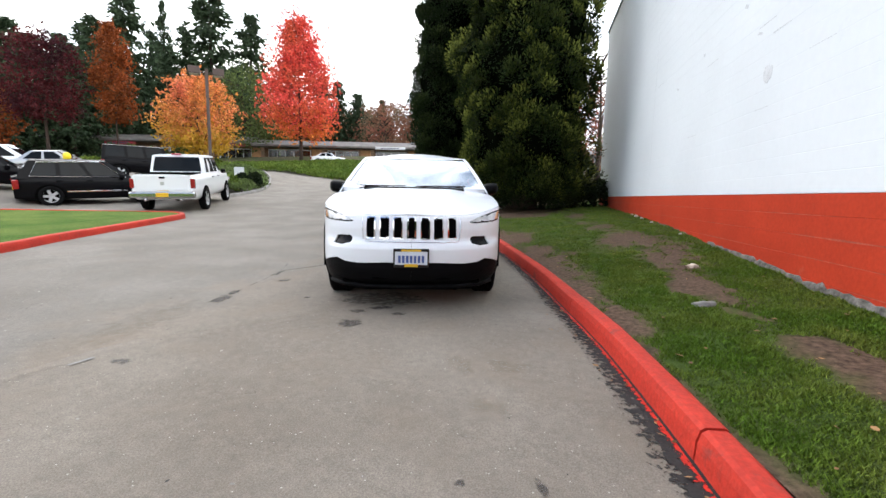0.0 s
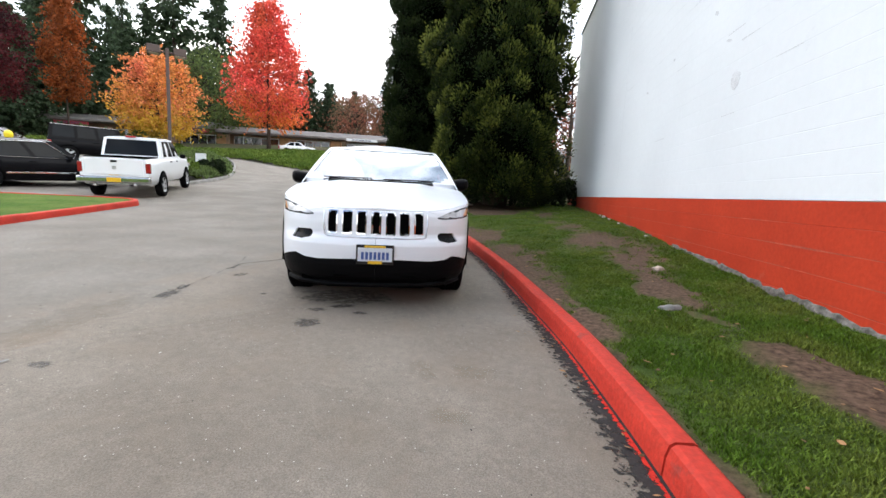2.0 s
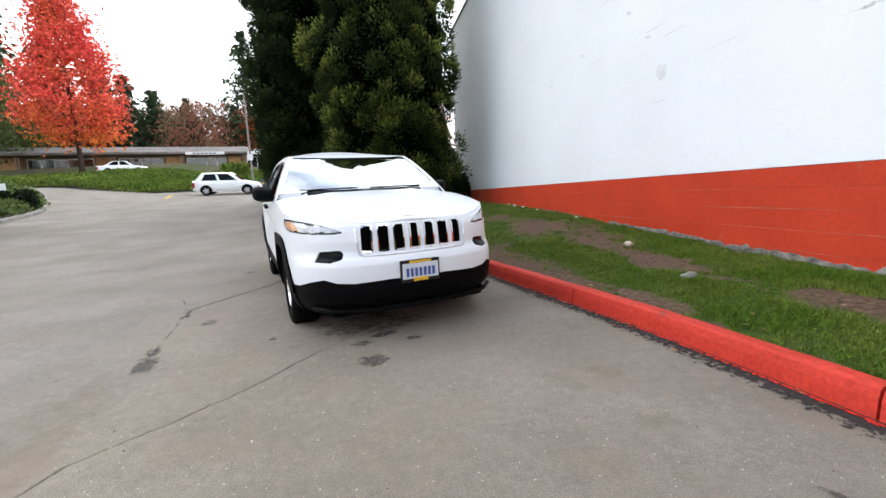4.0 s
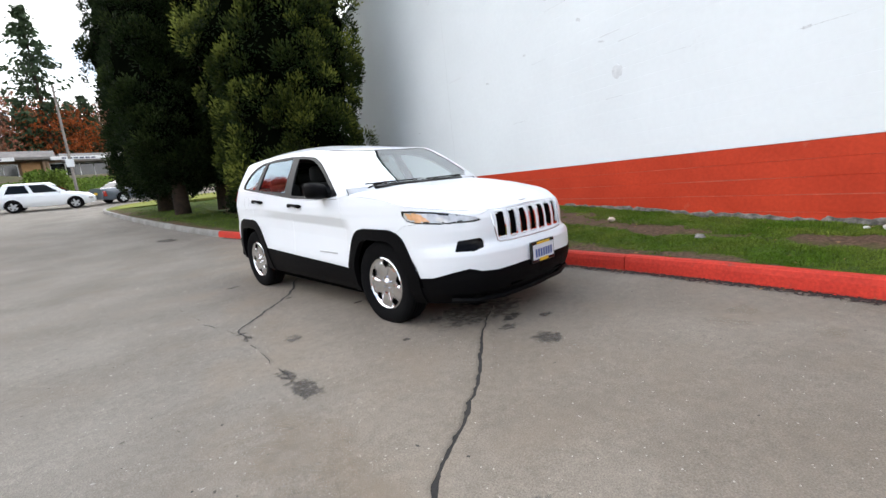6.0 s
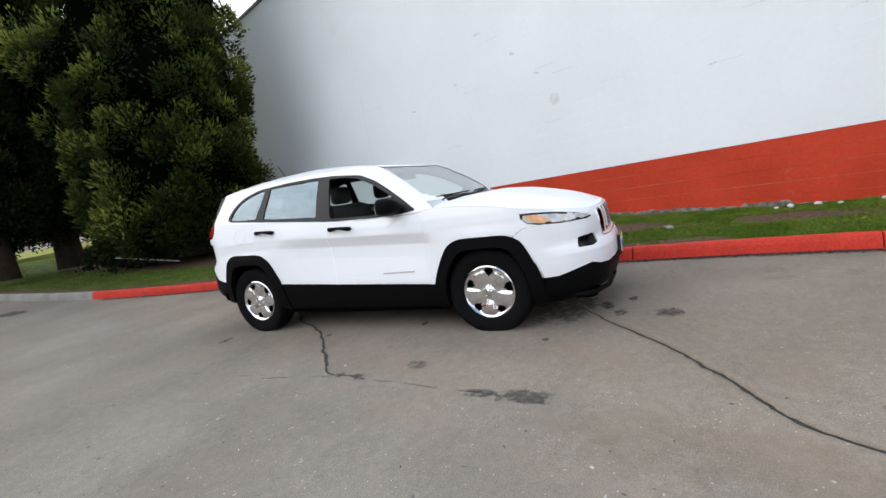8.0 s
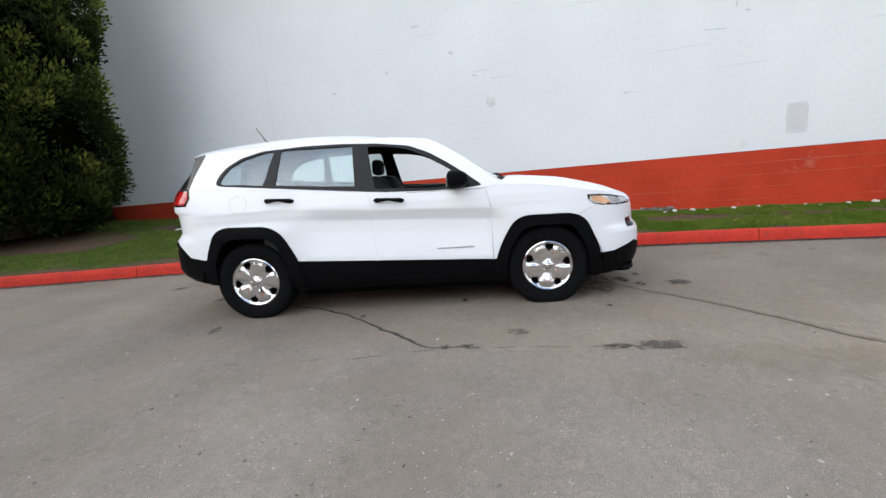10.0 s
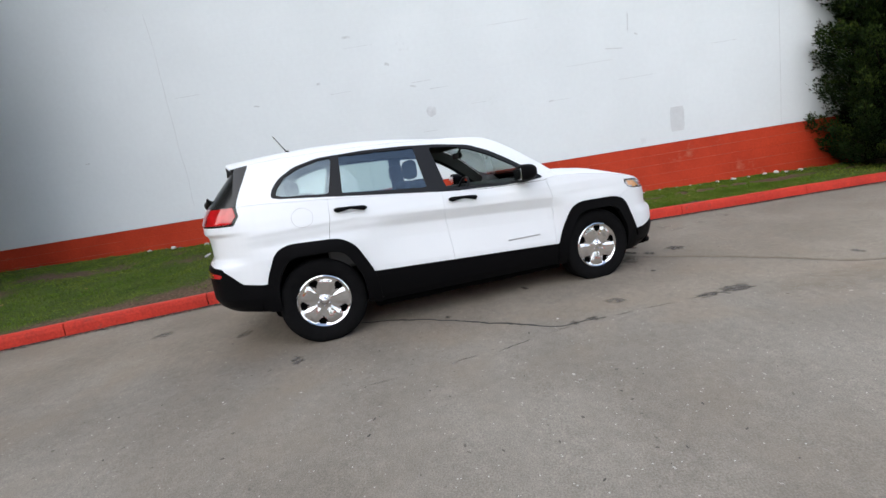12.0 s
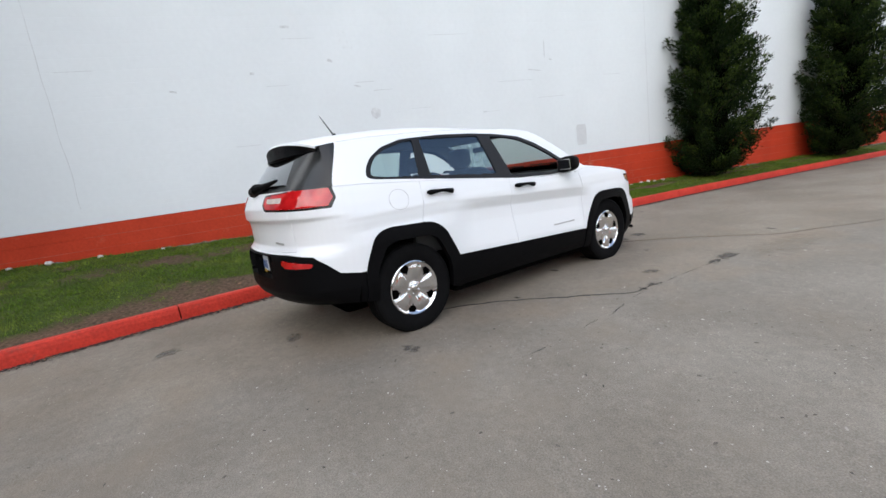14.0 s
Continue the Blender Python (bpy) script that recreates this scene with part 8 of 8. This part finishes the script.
pole = empty("utility_pole", pose(-10.8, 39.5, G(-10.8, 39.5)), "weathered grey wooden pole beside the road", "pole")
bm = bmesh.new()
tube_bm(bm, [(0, 0, -.2), (0, 0, 4), (0, 0, 7.6)], [.085, .075, .06], 10)
part("shaft", bm, mat("grey_wood", (0.24, 0.21, 0.19), 0.9, var=0.2, scale=4, bump=0.4), pole)
bm = bmesh.new()
box_bm(bm, -.22, .22, -.16, -.12, 2.4, 2.9, .01)
part("sign", bm, M_SIGN, pole)
post = empty("sign_post", pose(-18.05, 24.5, G(-18.05, 24.5)), "small white sign on a post among shrubs", "sign")
bm = bmesh.new()
box_bm(bm, -.03, .03, -.03, .03, 0, 1.2)
part("post", bm, M_POLE, post)
bm = bmesh.new()
box_bm(bm, -.35, .35, -.05, -.03, .85, 1.35, .01)
part("panel", bm, M_SIGN, post)
bal = empty("balloon", pose(-28.0, 22.0, G(-28, 22)), "yellow balloon on a string above parked cars", "balloon")
bm = bmesh.new()
bmesh.ops.create_uvsphere(bm, u_segments=16, v_segments=10, radius=.21)
for v in bm.verts:
    v.co.z = v.co.z * (1.12 if v.co.z > 0 else 1.3) + 1.15
part("skin", bm, mat("yellow_balloon", (0.85, 0.66, 0.02), 0.35, var=0.1, scale=3), bal, "", True)
bm = bmesh.new()
tube_bm(bm, [(0, 0, 0), (.02, 0, .5), (0, 0, .89)], .006, 4)
part("string", bm, M_SIGN, bal)

# ---- grass, fallen leaves, stones ----
rng = np.random.default_rng(9)


def grass(name, n, y0, y1, size, label, power=1.0):
    """Blades scattered over the lawn strip, none where it is worn bare."""
    ys = y0 + (y1 - y0) * rng.uniform(0, 1, n) ** power
    us_ = rng.uniform(0, 1, n)
    v, keep = [], 0
    for y, u, r in zip(ys, us_, rng.uniform(0, 1, n)):
        x0 = kerb_x(y) + .155
        x = x0 + (WALL_X - .02 - x0) * u
        b = bare_at(x, y, u)
        if r < b * 1.15:
            continue
        tuft = 0.6 + 0.8 * max(0.0, 0.5 + fbm(x * 3, y * 3, 6.0, 3))
        h = size * tuft * rng.uniform(.5, 1.3)
        a = rng.uniform(0, 2 * math.pi)
        w = .0035 + size * .03
        lx, ly = rng.normal(0, h * .55, 2)
        z = lawn_z(x, y, u) - .004
        dx, dy = math.cos(a) * w, math.sin(a) * w
        v += [(x - dx, y - dy, z), (x + dx, y + dy, z), (x + lx, y + ly, z + h)]
        keep += 1
    return fast_mesh(name, np.array(v), np.arange(keep * 3).reshape(-1, 3), M_BLADE, label=label, category="grass", kind="stuff")


grass("grass", 190000, 0.4, 8.0, .022, "short bright green grass on the verge")
grass("grass", 70000, 8.0, 16.0, .026, "short green grass on the verge")
grass("grass", 36000, 16.0, 27.5, .05, "longer yellowing grass under the cedars")
grass("grass", 16000, -9.0, 0.4, .04, "short green grass on the verge")


def litter(name, n, pick, size, material, label):
    v, f = [], []
    for i in range(n):
        x, y, z = pick()
        a = rng.uniform(0, 2 * math.pi)
        s = size * rng.uniform(.5, 1.3)
        t = rng.uniform(-.35, .35)
        pts = [(-1, 0, .0), (-.35, .42, .12), (.45, .36, .1), (1, 0, .18), (.45, -.36, .06), (-.35, -.42, .1)]
        k = len(v)
        for px, py, pz in pts:
            v.append((x + s * (px * math.cos(a) - py * math.sin(a)), y + s * (px * math.sin(a) + py * math.cos(a)), z + s * (pz + t * py) + .006))
        f.append(tuple(range(k, k + 6)))
    return mesh_ob(name, v, f, material, label=label, category="leaf", kind="stuff")


def on_lawn():
    y = rng.uniform(-4, 16)
    u = rng.uniform(0, 1)
    x0 = kerb_x(y) + .16
    x = x0 + (WALL_X - .05 - x0) * u
    return x, y, lawn_z(x, y, u) + .012


def by_kerb():
    y = rng.uniform(-2, 12)
    x = kerb_x(y) - abs(rng.normal(0, .10)) - .02
    return x, y, G(x, y) + .008


def on_drive():
    x, y = rng.uniform(-8, .4), rng.uniform(0, 14)
    x = min(x, kerb_x(y) - .1)
    return x, y, G(x, y) + .008


litter("fallen_leaves", 260, on_lawn, .022, M_DEADLEAF, "scattered brown fallen leaves on the lawn")
litter("fallen_leaves", 160, by_kerb, .018, M_DEADLEAF, "small dead leaves caught along the kerb")
litter("fallen_leaves", 110, on_drive, .011, mat("pale_grit", (0.36, 0.34, 0.30), 0.9, island=0.4), "pale grit and scraps on asphalt")
litter("fallen_leaves", 220, on_drive, .010, mat("dark_grit", (0.05, 0.045, 0.04), 0.9, island=0.4), "dark twigs and crumbs on asphalt")


def on_rough():
    x, y = rng.uniform(-8, -3.3), rng.uniform(.5, 11)
    return x, y, G(x, y) + .006


litter("fallen_leaves", 420, on_rough, .012, mat("worn_chip", (0.34, 0.315, 0.285), 0.9, island=0.4), "worn pale stone chips in coarse asphalt")
litter("fallen_leaves", 520, on_rough, .012, mat("dark_pit", (0.105, 0.092, 0.078), 0.95, island=0.4), "dark crumbs and pits in coarse asphalt")
litter("fallen_leaves", 260, on_drive, .0065, mat("white_grit", (0.36, 0.34, 0.31), 0.9, island=0.3), "tiny pale stone chips on asphalt")


def stone(name, x, y, z, sx, sy, sz, rz, material, label, seed=0):
    bm = bmesh.new()
    bmesh.ops.create_icosphere(bm, subdivisions=3, radius=1.0)
    for v in bm.verts:
        k = 1 + .28 * fbm(v.co.x * 1.3 + seed, v.co.y * 1.3, v.co.z * 1.3, 3)
        v.co = Vector((v.co.x * sx * k, v.co.y * sy * k, v.co.z * sz * k))
    me = bpy.data.meshes.new(name)
    bm.to_mesh(me)
    bm.free()
    me.materials.append(material)
    me.polygons.foreach_set("use_smooth", [True] * len(me.polygons))
    ob = new(name, me)
    ob.matrix_world = pose(x, y, z, 0, 0, rz)
    return tagged(ob, label, "stone")


def lawn_at(x, y):
    x0 = kerb_x(y) + .15
    return lawn_z(x, y, (x - x0) / (WALL_X + .1 - x0))


M_STONE = mat("flat_grey_stone", (0.27, 0.26, 0.24), 0.9, color2=(0.16, 0.155, 0.14), scale=9, fine=0.2, bump=0.6, bump_scale=40)
M_PALESTONE = mat("pale_stone", (0.62, 0.50, 0.40), 0.85, color2=(0.45, 0.36, 0.28), scale=9, fine=0.15, bump=0.4)
M_CHIP = mat("white_chip", (0.62, 0.61, 0.58), 0.85, var=0.2, scale=20)
stone("stone", 1.285, 5.26, lawn_at(1.285, 5.26) + .012, .115, .05, .028, 20, M_STONE, "flat grey stone half sunk in grass", 1)
stone("stone", 1.37, 5.33, lawn_at(1.37, 5.33) + .01, .05, .035, .022, 70, M_STONE, "small flat grey stone in grass", 2)
stone("stone", 1.684, 6.8, lawn_at(1.684, 6.8) + .015, .085, .055, .035, 40, M_PALESTONE, "pale tan stone on bare earth", 3)
for i, (x, y, s) in enumerate([(2.30, 4.0, .05), (2.27, 4.15, .035), (2.31, 3.72, .045), (2.28, 3.5, .03), (2.30, 1.9, .03), (2.29, 2.4, .025), (2.28, 12.2, .05), (2.3, 12.9, .06), (2.3, 13.4, .04), (2.29, 11.3, .035), (2.3, 9.4, .03), (2.28, .9, .03), (2.30, 3.1, .04), (2.29, 2.75, .03), (2.3, 2.1, .035), (2.29, 1.55, .045), (2.3, 1.2, .05), (2.29, .55, .05), (2.31, .3, .06), (2.29, .1, .04), (2.3, -.2, .05)]):
    stone("stone", x, y, lawn_at(x, y) + s * .35, s, s * .8, s * .6, i * 37, M_CHIP, "pale broken stone at the wall foot", i + 5)
plank = bmesh.new()
box_bm(plank, -.75, .75, -.05, .05, -.012, .012, .004)
ob = part("plank", plank, mat("bleached_wood", (0.55, 0.53, 0.50), 0.8, var=0.15, scale=5), None)
ob.matrix_world = pose(-1.9, 16.7, lawn_at(-1.9, 16.7) + .28, 0, 14, -42)
tagged(ob, "bleached wooden plank leaning under the cedars", "plank")
